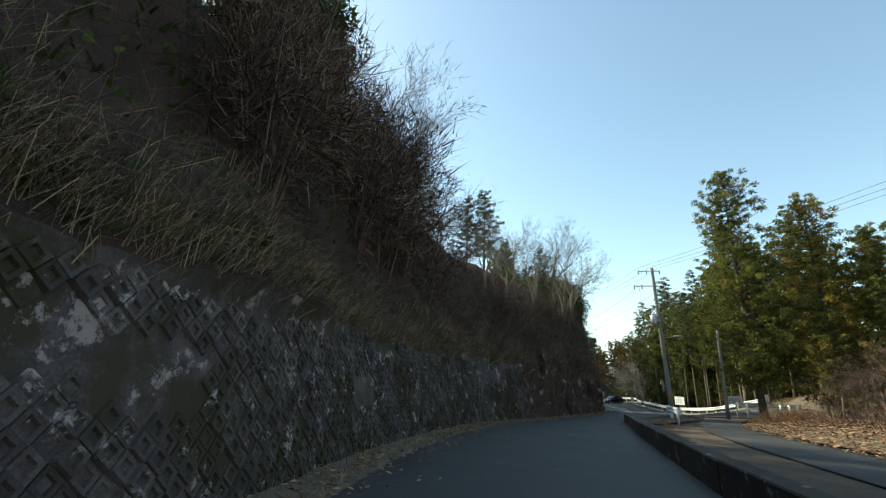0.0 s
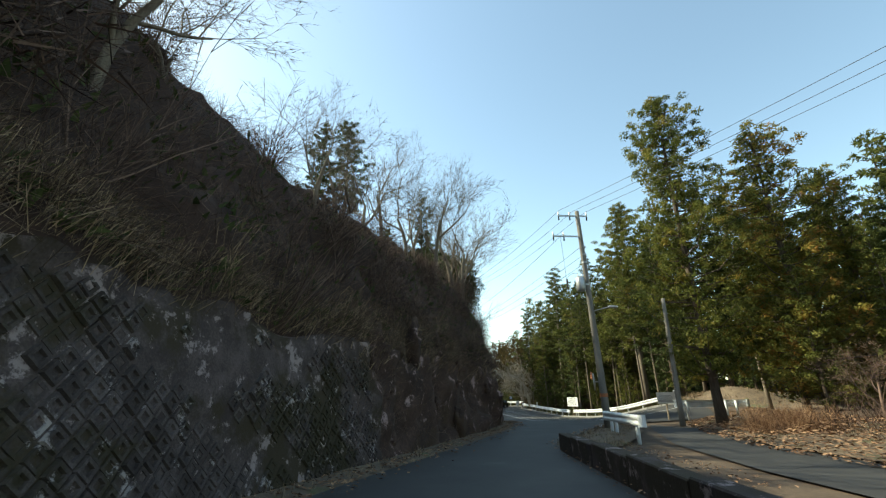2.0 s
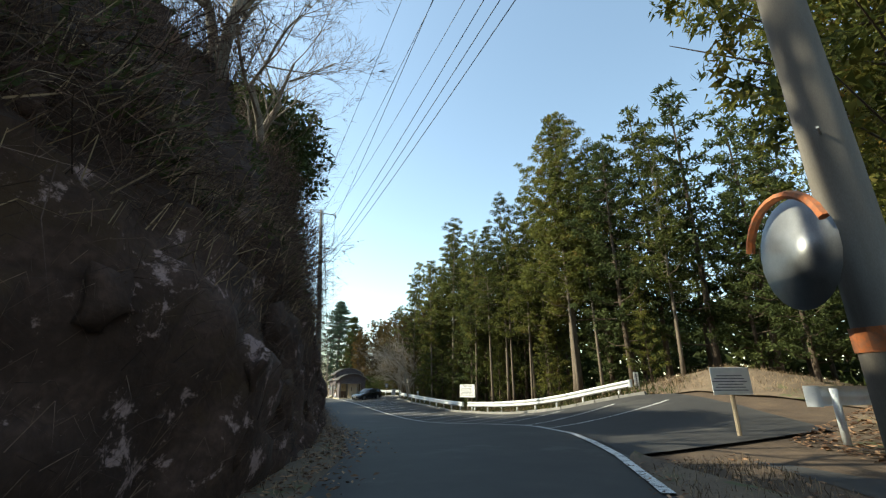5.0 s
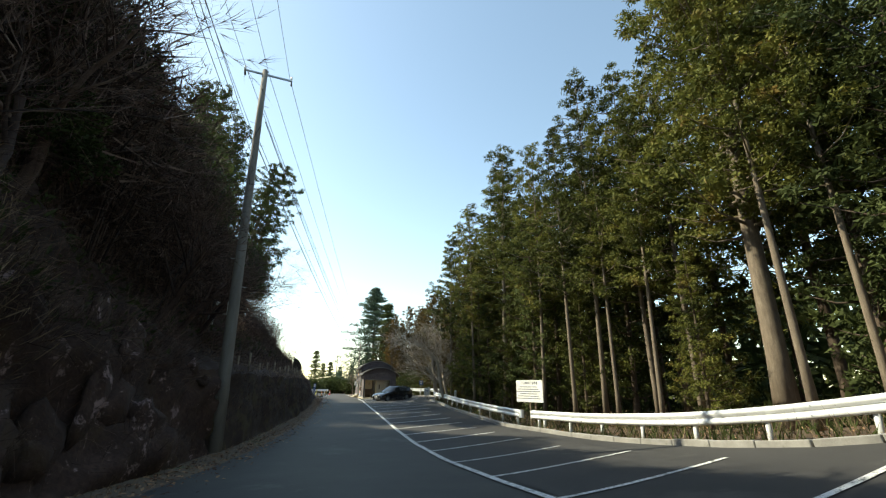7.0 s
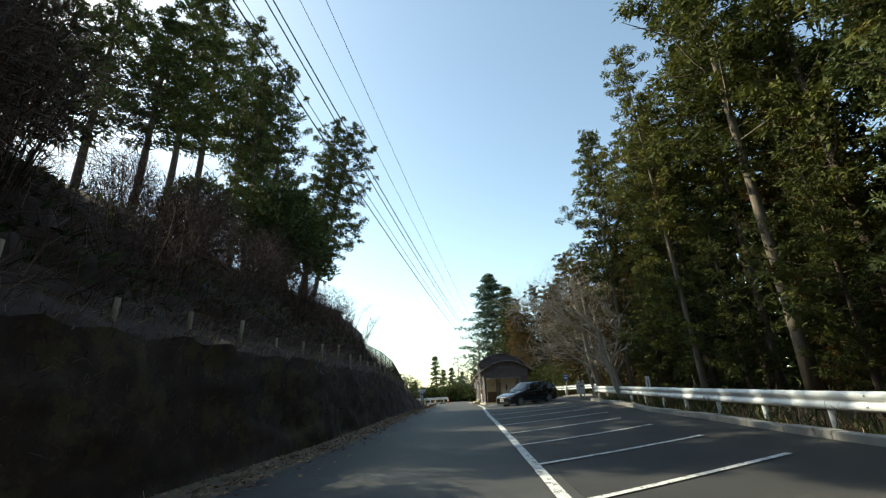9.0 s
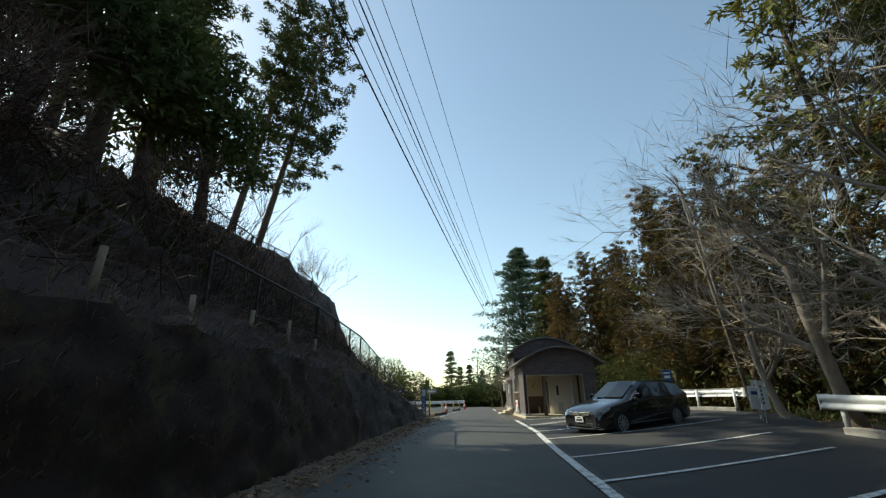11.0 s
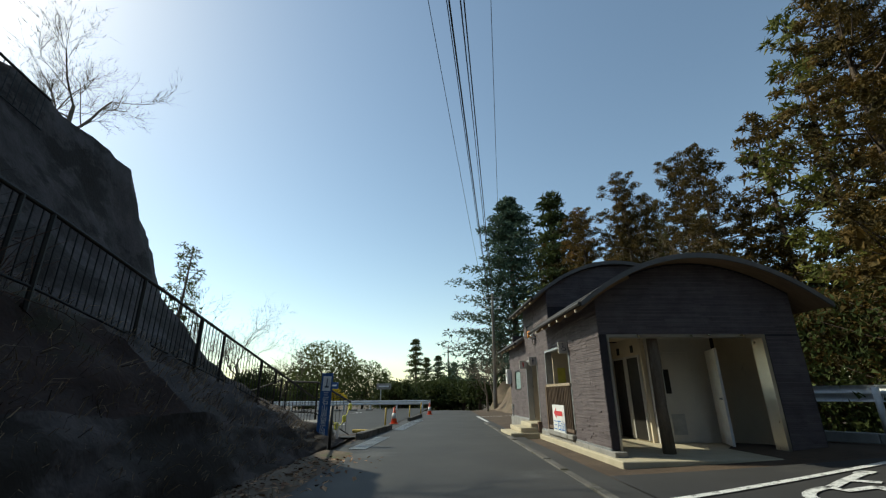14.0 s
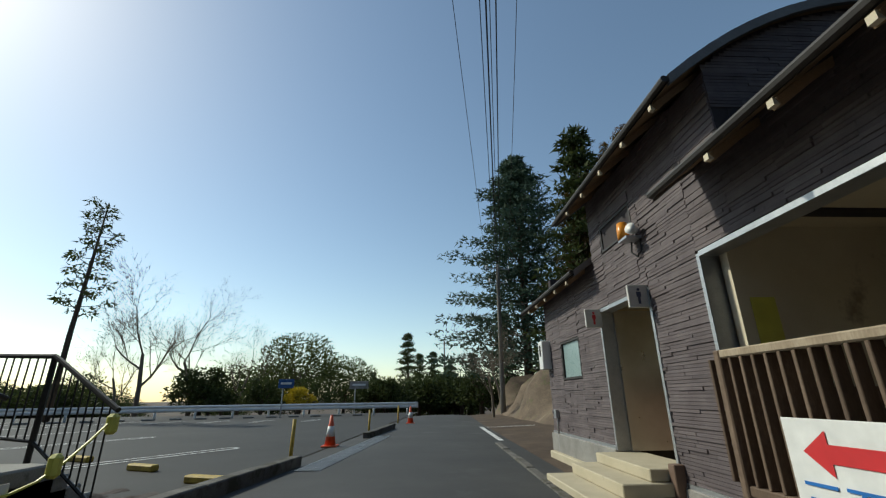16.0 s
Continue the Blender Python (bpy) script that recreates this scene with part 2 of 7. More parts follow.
RUSTY = leaf("rusty_cedar_leaf", (0.022, 0.018, 0.008), (0.07, 0.052, 0.015), (0.135, 0.085, 0.023), 0.25, tint=(0.19, 0.1, 0.027))
FORK_LEAF = leaf("fork_cedar_leaf", (0.03, 0.038, 0.012), (0.13, 0.14, 0.032), (0.25, 0.2, 0.046), 0.42, tint=(0.34, 0.17, 0.045), tint_at=0.97)
EVERGREEN = leaf("evergreen_leaf", (0.02, 0.028, 0.01), (0.058, 0.075, 0.024), (0.135, 0.155, 0.048), 0.25)
BROADLEAF = leaf("broad_leaf", (0.022, 0.034, 0.011), (0.062, 0.082, 0.022), (0.15, 0.165, 0.045), 0.25)
DEODAR = leaf("blue_conifer_leaf", (0.020, 0.036, 0.028), (0.056, 0.091, 0.063), (0.112, 0.154, 0.105), 0.2)
YELLOW = leaf("yellow_flower", (0.2, 0.14, 0.01), (0.45, 0.33, 0.02), (0.6, 0.48, 0.05), 0.3)
WHITE = plain("white_paint", (0.8, 0.8, 0.78), 0.45)
BLUE = plain("blue_paint", (0.02, 0.09, 0.27), 0.5)
BLUE_TEXT = plain("blue_letter", (0.02, 0.16, 0.5), 0.5)
DARK_TEXT = plain("dark_letter", (0.05, 0.06, 0.1), 0.6)
RED = plain("red_paint", (0.6, 0.025, 0.03), 0.5)
ORANGE = plain("orange_plastic", (0.75, 0.1, 0.03), 0.5)
YELLOW_PAINT = surface("yellow_paint", [(0.35, (0.3, 0.2, 0.04)), (0.6, (0.55, 0.38, 0.06))], 0.1, 0.6, bump=0.2, fine=0.02)
TAPE = plain("yellow_tape", (0.7, 0.65, 0.12), 0.5)
RUST = surface("rust_paint", [(0.4, (0.55, 0.16, 0.05)), (0.6, (0.3, 0.14, 0.08))], 0.1, 0.8, bump=0.2)
BLACK = plain("black_rubber", (0.015, 0.015, 0.015), 0.7)

# ---- geometry helpers ----
class Geo:
    """Vertices and faces of one mesh, gathered by simple shapes."""

    def __init__(self):
        self.v, self.f = [], []

    def add(self, verts, faces):
        k = len(self.v)
        self.v.extend([tuple(p) for p in verts])
        self.f.extend([tuple(i + k for i in f) for f in faces])
        return self

    def box(self, a, b, m=None, bevel=0.0):
        (x0, y0, z0), (x1, y1, z1) = a, b
        if bevel:
            c = bevel
            vs = []
            for x, y, z, i, j, k in [(x0, y0, z0, 1, 1, 1), (x1, y0, z0, -1, 1, 1), (x1, y1, z0, -1, -1, 1), (x0, y1, z0, 1, -1, 1),
                                     (x0, y0, z1, 1, 1, -1), (x1, y0, z1, -1, 1, -1), (x1, y1, z1, -1, -1, -1), (x0, y1, z1, 1, -1, -1)]:
                vs += [(x, y + c * j, z + c * k), (x + c * i, y, z + c * k), (x + c * i, y + c * j, z)]
            fs = []
            quad = lambda a, b, c2, d, ax: fs.append((a * 3 + ax, b * 3 + ax, c2 * 3 + ax, d * 3 + ax))
            quad(0, 3, 2, 1, 2), quad(4, 5, 6, 7, 2), quad(0, 1, 5, 4, 1), quad(2, 3, 7, 6, 1), quad(1, 2, 6, 5, 0), quad(3, 0, 4, 7, 0)
            for a2, b2, u, w in [(0, 1, 1, 2), (2, 3, 1, 2), (4, 5, 1, 2), (6, 7, 1, 2), (1, 2, 0, 2), (3, 0, 0, 2), (5, 6, 0, 2), (7, 4, 0, 2), (0, 4, 0, 1), (1, 5, 0, 1), (2, 6, 0, 1), (3, 7, 0, 1)]:
                fs.append((a2 * 3 + u, b2 * 3 + u, b2 * 3 + w, a2 * 3 + w))
            for q in range(8):
                fs.append((q * 3, q * 3 + 1, q * 3 + 2))
        else:
            vs = [(x0, y0, z0), (x1, y0, z0), (x1, y1, z0), (x0, y1, z0), (x0, y0, z1), (x1, y0, z1), (x1, y1, z1), (x0, y1, z1)]
            fs = [(0, 3, 2, 1), (4, 5, 6, 7), (0, 1, 5, 4), (1, 2, 6, 5), (2, 3, 7, 6), (3, 0, 4, 7)]
        if m is not None:
            vs = [tuple(m @ Vector(p)) for p in vs]
        return self.add(vs, fs)

    def tube(self, pts, radii, sides=6, cap=True):
        pts = [Vector(p) for p in pts]
        if not hasattr(radii, "__len__"):
            radii = [radii] * len(pts)
        k = len(self.v)
        up = None
        for i, p in enumerate(pts):
            d = (pts[min(i + 1, len(pts) - 1)] - pts[max(i - 1, 0)]).normalized()
            if up is None:
                up = d.orthogonal().normalized()
            up = (up - d * up.dot(d))
            up = up.normalized() if up.length > 1e-6 else d.orthogonal().normalized()
            w = d.cross(up)
            for s in range(sides):
                a = 2 * math.pi * s / sides
                self.v.append(tuple(p + (up * math.cos(a) + w * math.sin(a)) * radii[i]))
        for i in range(len(pts) - 1):
            for s in range(sides):
                a, b = k + i * sides + s, k + i * sides + (s + 1) % sides
                self.f.append((a, b, b + sides, a + sides))
        if cap:
            self.f.append(tuple(range(k + sides - 1, k - 1, -1)))
            e = k + (len(pts) - 1) * sides
            self.f.append(tuple(range(e, e + sides)))
        return self

    def strip(self, left, right):
        n = len(left)
        return self.add(list(left) + list(right), [(i, n + i, n + i + 1, i + 1) for i in range(n - 1)])

    def grid(self, rows):
        n = len(rows[0])
        return self.add([p for r in rows for p in r], [(i * n + j, i * n + j + 1, (i + 1) * n + j + 1, (i + 1) * n + j) for i in range(len(rows) - 1) for j in range(n - 1)])

    def mesh(self, name, smooth=False):
        me = bpy.data.meshes.new(name)
        me.from_pydata(self.v, [], self.f)
        if smooth:
            me.polygons.foreach_set("use_smooth", [True] * len(me.polygons))
        me.update()
        return me


def part(name, geo, material, parent=None, label="", smooth=False):
    me = geo.mesh(name, smooth) if isinstance(geo, Geo) else geo
    if not me.materials:
        me.materials.append(material)
    o = new(name, me)
    o.parent = parent
    if label:
        tagged(o, label)
    return o


def thing(name, label, category, group="", at=(0, 0, 0), turn=0.0):
    o = new(name)
    o.matrix_world = Matrix.Translation(at) @ Matrix.Rotation(radians(turn), 4, "Z")
    return tagged(o, label, category, group)


def setting(name, geo, material, label, category, smooth=False):
    return tagged(part(name, geo, material, None, "", smooth), label, category, "", "structure")


def stuff(name, geo, material, label, category, smooth=False):
    return tagged(part(name, geo, material, None, "", smooth), label, category, "", "stuff")


def cards(centres, ups, length, width, rng, droop=0.0, facing=None):
    """Many small leaf blades as one array mesh: each a slim pointed blade."""
    n = len(centres)
    c = np.asarray(centres)
    u = np.asarray(ups)
    u /= np.linalg.norm(u, axis=1)[:, None] + 1e-9
    r = rng.normal(size=(n, 3))
    s = np.cross(u, r if facing is None else facing + r * 0.25)
    s /= np.linalg.norm(s, axis=1)[:, None] + 1e-9
    L = (length * rng.uniform(0.6, 1.3, n))[:, None]
    W = (width * rng.uniform(0.6, 1.3, n))[:, None]
    tip = c + u * L
    tip[:, 2] -= droop * L[:, 0]
    verts = np.stack([c - s * W * 0.5, c + s * W * 0.5, tip], 1).reshape(-1, 3)
    return verts


def card_mesh(name, blocks, material):
    v = np.concatenate(blocks)
    n = len(v) // 3
    me = bpy.data.meshes.new(name)
    me.from_pydata(v.tolist(), [], np.arange(3 * n).reshape(n, 3).tolist())
    me.materials.append(material)
    return me


# ---- plan ----
GY = (-400, -30, -1, 5.5, 12, 18, 21, 24, 37.5, 43, 47.5, 51.6, 55.6, 59.5, 65, 72, 81, 90, 102, 128, 137, 160, 260, 2000)
GZ = (0.7, 0.5, 0.35, 0.31, 0.26, 0.16, 0.1, 0.05, 0.03, -0.15, -0.4, -0.66, -0.85, -0.92, -0.91, -0.8, -0.6, -0.61, -0.6, -0.6, -0.9, -3.2, -8.0, -8.0)
LY = (-60, 0, 8, 12.4, 15.8, 18.9, 22, 25, 28, 32, 35, 38, 42, 47, 52, 56, 60, 66, 72, 78, 85, 92, 98, 103, 107)
LX = (-2.9, -2.9, -2.5, -1.8, -1.1, -0.2, 1.3, 2.9, 4.6, 6.8, 8.3, 9.4, 10.3, 11.1, 11.7, 12.4, 13.1, 14.0, 14.8, 15.4, 15.8, 16.0, 16.4, 16.7, 16.8)
EY = (-60, 0, 5, 10, 14.7, 17.4, 20, 24, 26.3, 27.2, 29.7, 31.6, 33.4, 36.0, 40, 44.6, 50, 54.5, 59.5, 66.4, 70.3, 73.7, 80, 86, 91.3, 98.4, 104, 112, 119, 131, 150)
EX = (2.0, 2.1, 2.7, 3.7, 4.7, 5.3, 6.0, 6.9, 7.5, 8.2, 10.1, 11.5, 12.9, 14.7, 17.0, 18.6, 18.7, 18.75, 18.95, 19.4, 19.65, 19.85, 20.15, 20.6, 21.1, 21.35, 21.45, 21.7, 21.9, 22.4, 23.0)


def zg(y):
    return float(np.interp(y, GY, GZ))


def left_x(y):
    return float(np.interp(y, LY, LX))


def edge_x(y):
    return float(np.interp(y, EY, EX))


# the apron and the ground beyond it climb away from the lane: height at 24.6 m over the lane's edge
RY = (30, 34, 38, 42, 46, 48, 50, 52, 54, 57, 60, 64, 68, 72, 76, 81, 86, 92, 97, 101, 112, 140)
RR = (0.1, 0.15, 0.45, 0.75, 0.8, 0.7, 0.55, 0.42, 0.34, 0.25, 0.2, 0.1, 0.1, 0.14, 0.1, 0.1, 0.12, 0.17, 0.17, 0.1, 0.1, 0.1)


def apron_z(x, y):
    e = edge_x(y)
    q = max(0.0, min(1.8, (x - e) / (24.6 - e)))
    return zg(y) + float(np.interp(y, RY, RR)) * q ** 1.4


# heights over the road of the bank, by distance from its foot, at some places along it
BANK = [
    (-60, [(0, 0), (0.45, 2.1), (0.9, 2.9), (3, 7.4), (8, 13.0), (16, 18), (40, 25)]),
    (0, [(0, 0), (0.45, 2.1), (0.9, 2.9), (3, 7.4), (8, 13.0), (16, 18), (40, 25)]),
    (8, [(0, 0), (0.45, 2.35), (0.9, 3.0), (3, 7.4), (8, 13.0), (16, 18), (40, 25)]),
    (18, [(0, 0), (0.5, 2.7), (0.9, 3.3), (3, 7.2), (7, 11.8), (14, 16.5), (40, 23)]),
    (29, [(0, 0), (0.5, 2.8), (0.9, 3.6), (2.8, 6.7), (6.6, 9.6), (12, 12.4), (40, 17)]),
    (38, [(0, 0), (0.6, 3.0), (1.0, 4.2), (2.4, 7.4), (5, 9.4), (10, 11.4), (40, 16)]),
    (47, [(0, 0), (0.6, 2.6), (1.2, 4.4), (2.2, 7.2), (4, 9.2), (8, 11.4), (40, 16)]),
    (53, [(0, 0), (0.7, 2.4), (1.4, 3.6), (3, 6.0), (6, 9.0), (12, 12.5), (40, 16)]),
    (57.5, [(0, 0), (0.55, 2.25), (1.7, 2.9), (3.2, 4.4), (6, 7.5), (12, 11.0), (40, 15)]),
    (62, [(0, 0), (0.5, 2.3), (1.7, 2.95), (3.2, 4.2), (6, 6.8), (12, 10.5), (40, 14)]),
    (78, [(0, 0), (0.5, 2.1), (1.8, 2.7), (3.4, 4.1), (6.6, 6.8), (12, 9.3), (40, 12)]),
    (90, [(0, 0), (0.6, 1.9), (1.7, 2.85), (3.2, 4.0), (5.4, 6.2), (8.4, 8.6), (40, 10)]),
    (98, [(0, 0), (0.7, 1.0), (1.8, 2.2), (3.2, 3.1), (4.8, 5.0), (7.6, 8.8), (40, 10)]),
    (104.6, [(0, 0), (0.5, 0.35), (1.8, 0.95), (3.4, 2.0), (5.0, 3.6), (6.5, 7.4), (40, 9.5)]),
    (107.4, [(0, 0), (0.5, 0.0), (1.0, 0.0), (3.0, 0.2), (5.4, 0.6), (6.6, 4.0), (40, 7)]),
    (109.0, [(0, 0), (0.5, 0.0), (1.0, 0.0), (3.0, 0.0), (5.4, 0.0), (8, 0.3), (40, 3)]),
]


def bank_point(y, u):
    """The bank's section at y: u runs from 0 (foot) to 6 (top) along the seven corners."""
    k = max(i for i in range(len(BANK)) if BANK[i][0] <= max(y, -60))
    k = min(k, len(BANK) - 2)
    a, b = BANK[k], BANK[k + 1]
    w = min(1, max(0, (y - a[0]) / (b[0] - a[0])))
    i = min(int(u), 5)
    q = u - i
    d = [(1 - q) * s[1][i][0] + q * s[1][i + 1][0] for s in (a, b)]
    h = [(1 - q) * s[1][i][1] + q * s[1][i + 1][1] for s in (a, b)]
    return left_x(y) - ((1 - w) * d[0] + w * d[1]), zg(y) + (1 - w) * h[0] + w * h[1]


def bank_rough(y, u):
    x, z = bank_point(y, u)
    p = Vector((x, y, z))
    n = noise.fractal(p * 0.45, 1.0, 2.0, 4) * 0.5 + noise.fractal(p * 1.7, 1.0, 2.0, 3) * 0.14
    amp = 0.0 if u < 0.05 else (0.25 if u < 1.0 and (y < 23.5 or 58 < y) else 1.0)
    if 89 < y:
        amp *= 0.45
    elif y > 58 and 1.0 <= u < 2.3:
        amp = 0.2
    if u > 0.05 and (23.5 < y < 58 or u > 2.2):
        n += 0.5 * abs(noise.fractal(p * 0.8 + Vector((5, 0, 9)), 1.0, 2.0, 5)) - 0.12
    elif u > 0.05 and y >= 58:
        amp = max(amp, 0.4)
        n += 0.35 * noise.fractal(p * 2.6, 1.0, 2.0, 3)
    return (x + n * 0.8 * amp, y, z + n * 0.5 * amp)


# ---- ground, roads ----
def ground_z(x, y):
    z = (apron_z(x, y) if x > edge_x(y) and 32 < y < 140 else zg(y)) - 0.06
    if x > 29:
        z -= min(6.0, (x - 29) * 0.1)
    if x > 25.5:
        z += noise.noise(Vector((x * 0.5, y * 0.5, 0))) * 0.18
    return z


g = Geo()
xs = [-2000, -900, -400, -150, -80, -50, -35, -25] + [v for v in np.arange(-20, 50, 1.5)] + [55, 65, 80, 110, 160, 400, 900, 2000]
ys = [-1500, -600, -250, -120, -70, -45, -30] + [v for v in np.arange(-20, 170, 1.7)] + [180, 200, 240, 300, 500, 900, 1500, 2500]
g.grid([[(x, y, ground_z(x, y)) for x in xs] for y in ys])
setting("ground", g, FOREST_SOIL, "brown forest soil with dry leaves under the trees", "ground", True)

g = Geo()
yy = list(np.arange(-30, 150, 1.0))
rows = []
for y in yy:
    a, b = left_x(y) + 0.1 if y < 104 else 16.9 + 0.09 * max(0, y - 104), edge_x(y) + 0.25
    wob = noise.noise(Vector((0, y * 0.7, 3))) * 0.12
    a0 = a + (0.55 if y < 88 else 0.3) + wob if y < 103 else a
    rows.append([(a0 + (b - a0) * k / 8, y, zg(y) - 0.0 + 0.03 * math.sin(math.pi * k / 8)) for k in range(9)])
g.grid(rows)
setting("road", g, ASPHALT, "worn grey asphalt lane without a centre line", "road", True)

g = Geo()
rows = []
AY = (36, 40, 44, 46, 48, 50, 57, 64, 70, 75, 80, 86, 89, 92, 96, 101)
AX = (21.5, 24.5, 26.2, 26.0, 25.2, 24.6, 24.5, 24.6, 25.0, 25.4, 26.2, 26.9, 28.5, 30.0, 29.6, 27.6)   # the apron's outer edge
for y in np.arange(36, 100.6, 1.0):
    a, b = edge_x(y) + 0.25, float(np.interp(y, AY, AX)) + 0.1
    rows.append([(a + (b - a) * k / 10, y, apron_z(a + (b - a) * k / 10, y) + 0.005) for k in range(11)])
g.grid(rows)
setting("parking_apron", g, LOT, "dark asphalt parking apron beside the lane", "parking lot", True)

# side lane beyond the low wall
g = Geo()
pts = [(6.6, -6), (7.6, 6), (9.0, 13), (10.8, 19.5), (12.9, 25), (15.6, 30), (19.2, 36), (22.8, 41)]
l, r = [], []
for i, (x, y) in enumerate(pts):
    l.append((x - 1.5, y + 0.8, zg(y) - 0.03)), r.append((x + 1.0, y - 0.6, zg(y) - 0.03))
g.strip(l, r)
setting("side_road", g, LOT, "narrow asphalt lane branching off past the guard rail", "road", True)

# lot with marked bays on the other side of the lane
g = Geo()
g.grid([[(x, y, -0.597) for x in (-20, -10, 0, 8, 13, 16.9 + 0.085 * max(0, y - 104))] for y in np.arange(106.8, 135, 2.0)])
setting("car_park", g, NEW_ASPHALT, "grey asphalt car park with white bay lines", "parking lot", True)

# dry verge at the foot of the bank
g = Geo()
rows = []
for y in np.arange(-30, 103.5, 0.5):
    a = left_x(y)
    rows.append([(a - 0.15 + 0.16 * k, y, zg(y) + 0.035 + 0.05 * (1 - abs(k - 2) / 3.0) * (1 + noise.noise(Vector((k, y * 1.3, 0)))) - (0.06 if k == 6 else 0)) for k in range(7)])
g.grid(rows)
setting("verge", g, SOIL, "earth verge strewn with dry leaves at the foot of the bank", "verge", True)
# grass verges of the first bend
g = Geo()
rows = []
for y in np.arange(24, 36.0, 0.4):
    a = edge_x(y) + 0.1
    b = a + max(0.3, min(2.6, (36.0 - y) * 0.5, (y - 23) * 0.8))
    rows.append([(a + (b - a) * k / 6, y, zg(y) + 0.02 + 0.12 * math.sin(math.pi * k / 6) + 0.05 * noise.noise(Vector((k * 0.8, y * 1.5, 5)))) for k in range(7)])
g.grid(rows)
setting("grass_verge", g, SOIL, "mossy grass verge under the guard rail", "verge", True)

# the leaf-strewn earth behind the side lane
g = Geo()
rows = []
for y in np.arange(-8, 40, 1.2):
    a = float(np.interp(y, [-8, 8, 17, 24.5, 30, 36, 41], [7.6, 9.1, 11.3, 13.6, 16.3, 20.0, 23.8]))
    rows.append([(a + 1.1 * k, y, zg(y) + 0.02 + 0.22 * min(k, 4) * (0.7 + 0.6 * noise.noise(Vector((k, y * 0.5, 9)))) * (0.5 if y > 20 else 1)) for k in range(9)])
g.grid(rows)
setting("earth_bank", g, SOIL, "bare earth bank with dead leaves behind the side lane", "bank", True)


def line(pts, width, name, label, lift=0.012):
    g = Geo()
    p = [Vector((x, y, 0)) for x, y in pts]
    l, r = [], []
    for i, q in enumerate(p):
        d = (p[min(i + 1, len(p) - 1)] - p[max(i - 1, 0)]).normalized()
        s = Vector((-d.y, d.x, 0)) * width / 2
        for side, sg in ((l, 1), (r, -1)):
            e = q + s * sg * (1 + 0.15 * noise.noise(q * 3 + Vector((sg, 0, 0))))
            side.append((e.x, e.y, (apron_z(e.x, e.y) if 34 < e.y < 100.6 else zg(e.y)) + lift))
    g.strip(l, r)
    return tagged(part(name, g, PAINT, None), label, "road marking", "", "structure")


line([(edge_x(y), y) for y in np.arange(33.6, 98.6, 0.6)], 0.16, "edge_line", "worn white edge line between lane and apron", 0.03)
for y in np.arange(42.3, 87.0, 2.5):
    xe = float(np.interp(y + 2, AY, AX)) - 0.75
    sl = float(np.interp(y, (44, 48, 58, 70, 86), (0.12, 0.15, 0.45, 0.5, 0.4)))
    line([(edge_x(y) + k * 0.5, y + k * 0.5 * sl) for k in range(int((xe - edge_x(y)) / 0.5))], 0.11, "bay_line", "worn white parking bay line", 0.02)
for y, x1 in ((88.7, 27.5), (91.4, 26.5), (98.3, 27.6)):
    line([(edge_x(y) + 0.05 + k * 0.5, y + k * 0.15) for k in range(int((x1 - edge_x(y)) / 0.5))], 0.12, "bay_line", "worn white parking bay line", 0.02)
line([(27.2, 96.6), (21.75, 94.95), (21.55, 94.85), (21.45, 94.7), (21.6, 94.6), (21.85, 94.65), (27.4, 96.3)], 0.11, "bay_line", "white double line between the wheelchair bays", 0.02)
# wheelchair marks of the two end bays: wheel, back, head, arm, seat, leg and foot
def wheelchair_mark(x, y, turn):
    c, n = math.cos(radians(turn)), math.sin(radians(turn))
    put = lambda q: [(x + u * c - v * n, y + u * n + v * c) for u, v in q]
    for q in ([(0.05 + 0.52 * math.cos(a), 0.36 * math.sin(a)) for a in np.linspace(1.1, 5.5, 16)],
              [(0.35, 0.3), (0.75, 0.34), (1.5, 0.37)], [(1.4, 0.37), (1.62, 0.38)], [(0.85, 0.34), (0.9, 0.02)],
              [(0.3, 0.3), (0.22, 0.12), (0.62, -0.02)], [(0.62, -0.02), (0.32, -0.42)], [(0.18, -0.46), (0.48, -0.42)]):
        line(put(q), 0.13 if len(q) != 2 or q[0][0] < 1.3 else 0.2, "bay_mark", "white wheelchair mark painted on the bay", 0.02)


wheelchair_mark(23.5, 98.05, 26)
wheelchair_mark(23.75, 94.95, 26)
line([(21.75, 113.3), (21.9, 118.3)], 0.14, "edge_line", "white line beyond the building")
line([(21.9, 118.0), (26, 119.5)], 0.12, "bay_line", "white bay line beyond the building")


def bay_loop(x, y, dx, dy, length):
    d = Vector((dx, dy)).normalized()
    s = Vector((-d.y, d.x)) * 0.16
    p = Vector((x, y))
    e = p + d * length
    pts = [p + s, e + s] + [e + s * math.cos(q) + d * 0.16 * math.sin(q) for q in np.linspace(0.3, 2.8, 7)] + [e - s, p - s]
    line([(v.x, v.y) for v in pts], 0.08, "bay_loop", "white double bay line on the car park")


for i in range(4):
    bay_loop(13.2 - 3.9 * i, 109.3 + 3.6 * i, 0.55, 0.83, 4.0)
for i in range(8):
    bay_loop(14.6 - 2.45 * i, 128.6 - 0.05 * i, -0.12, -1, 4.2)

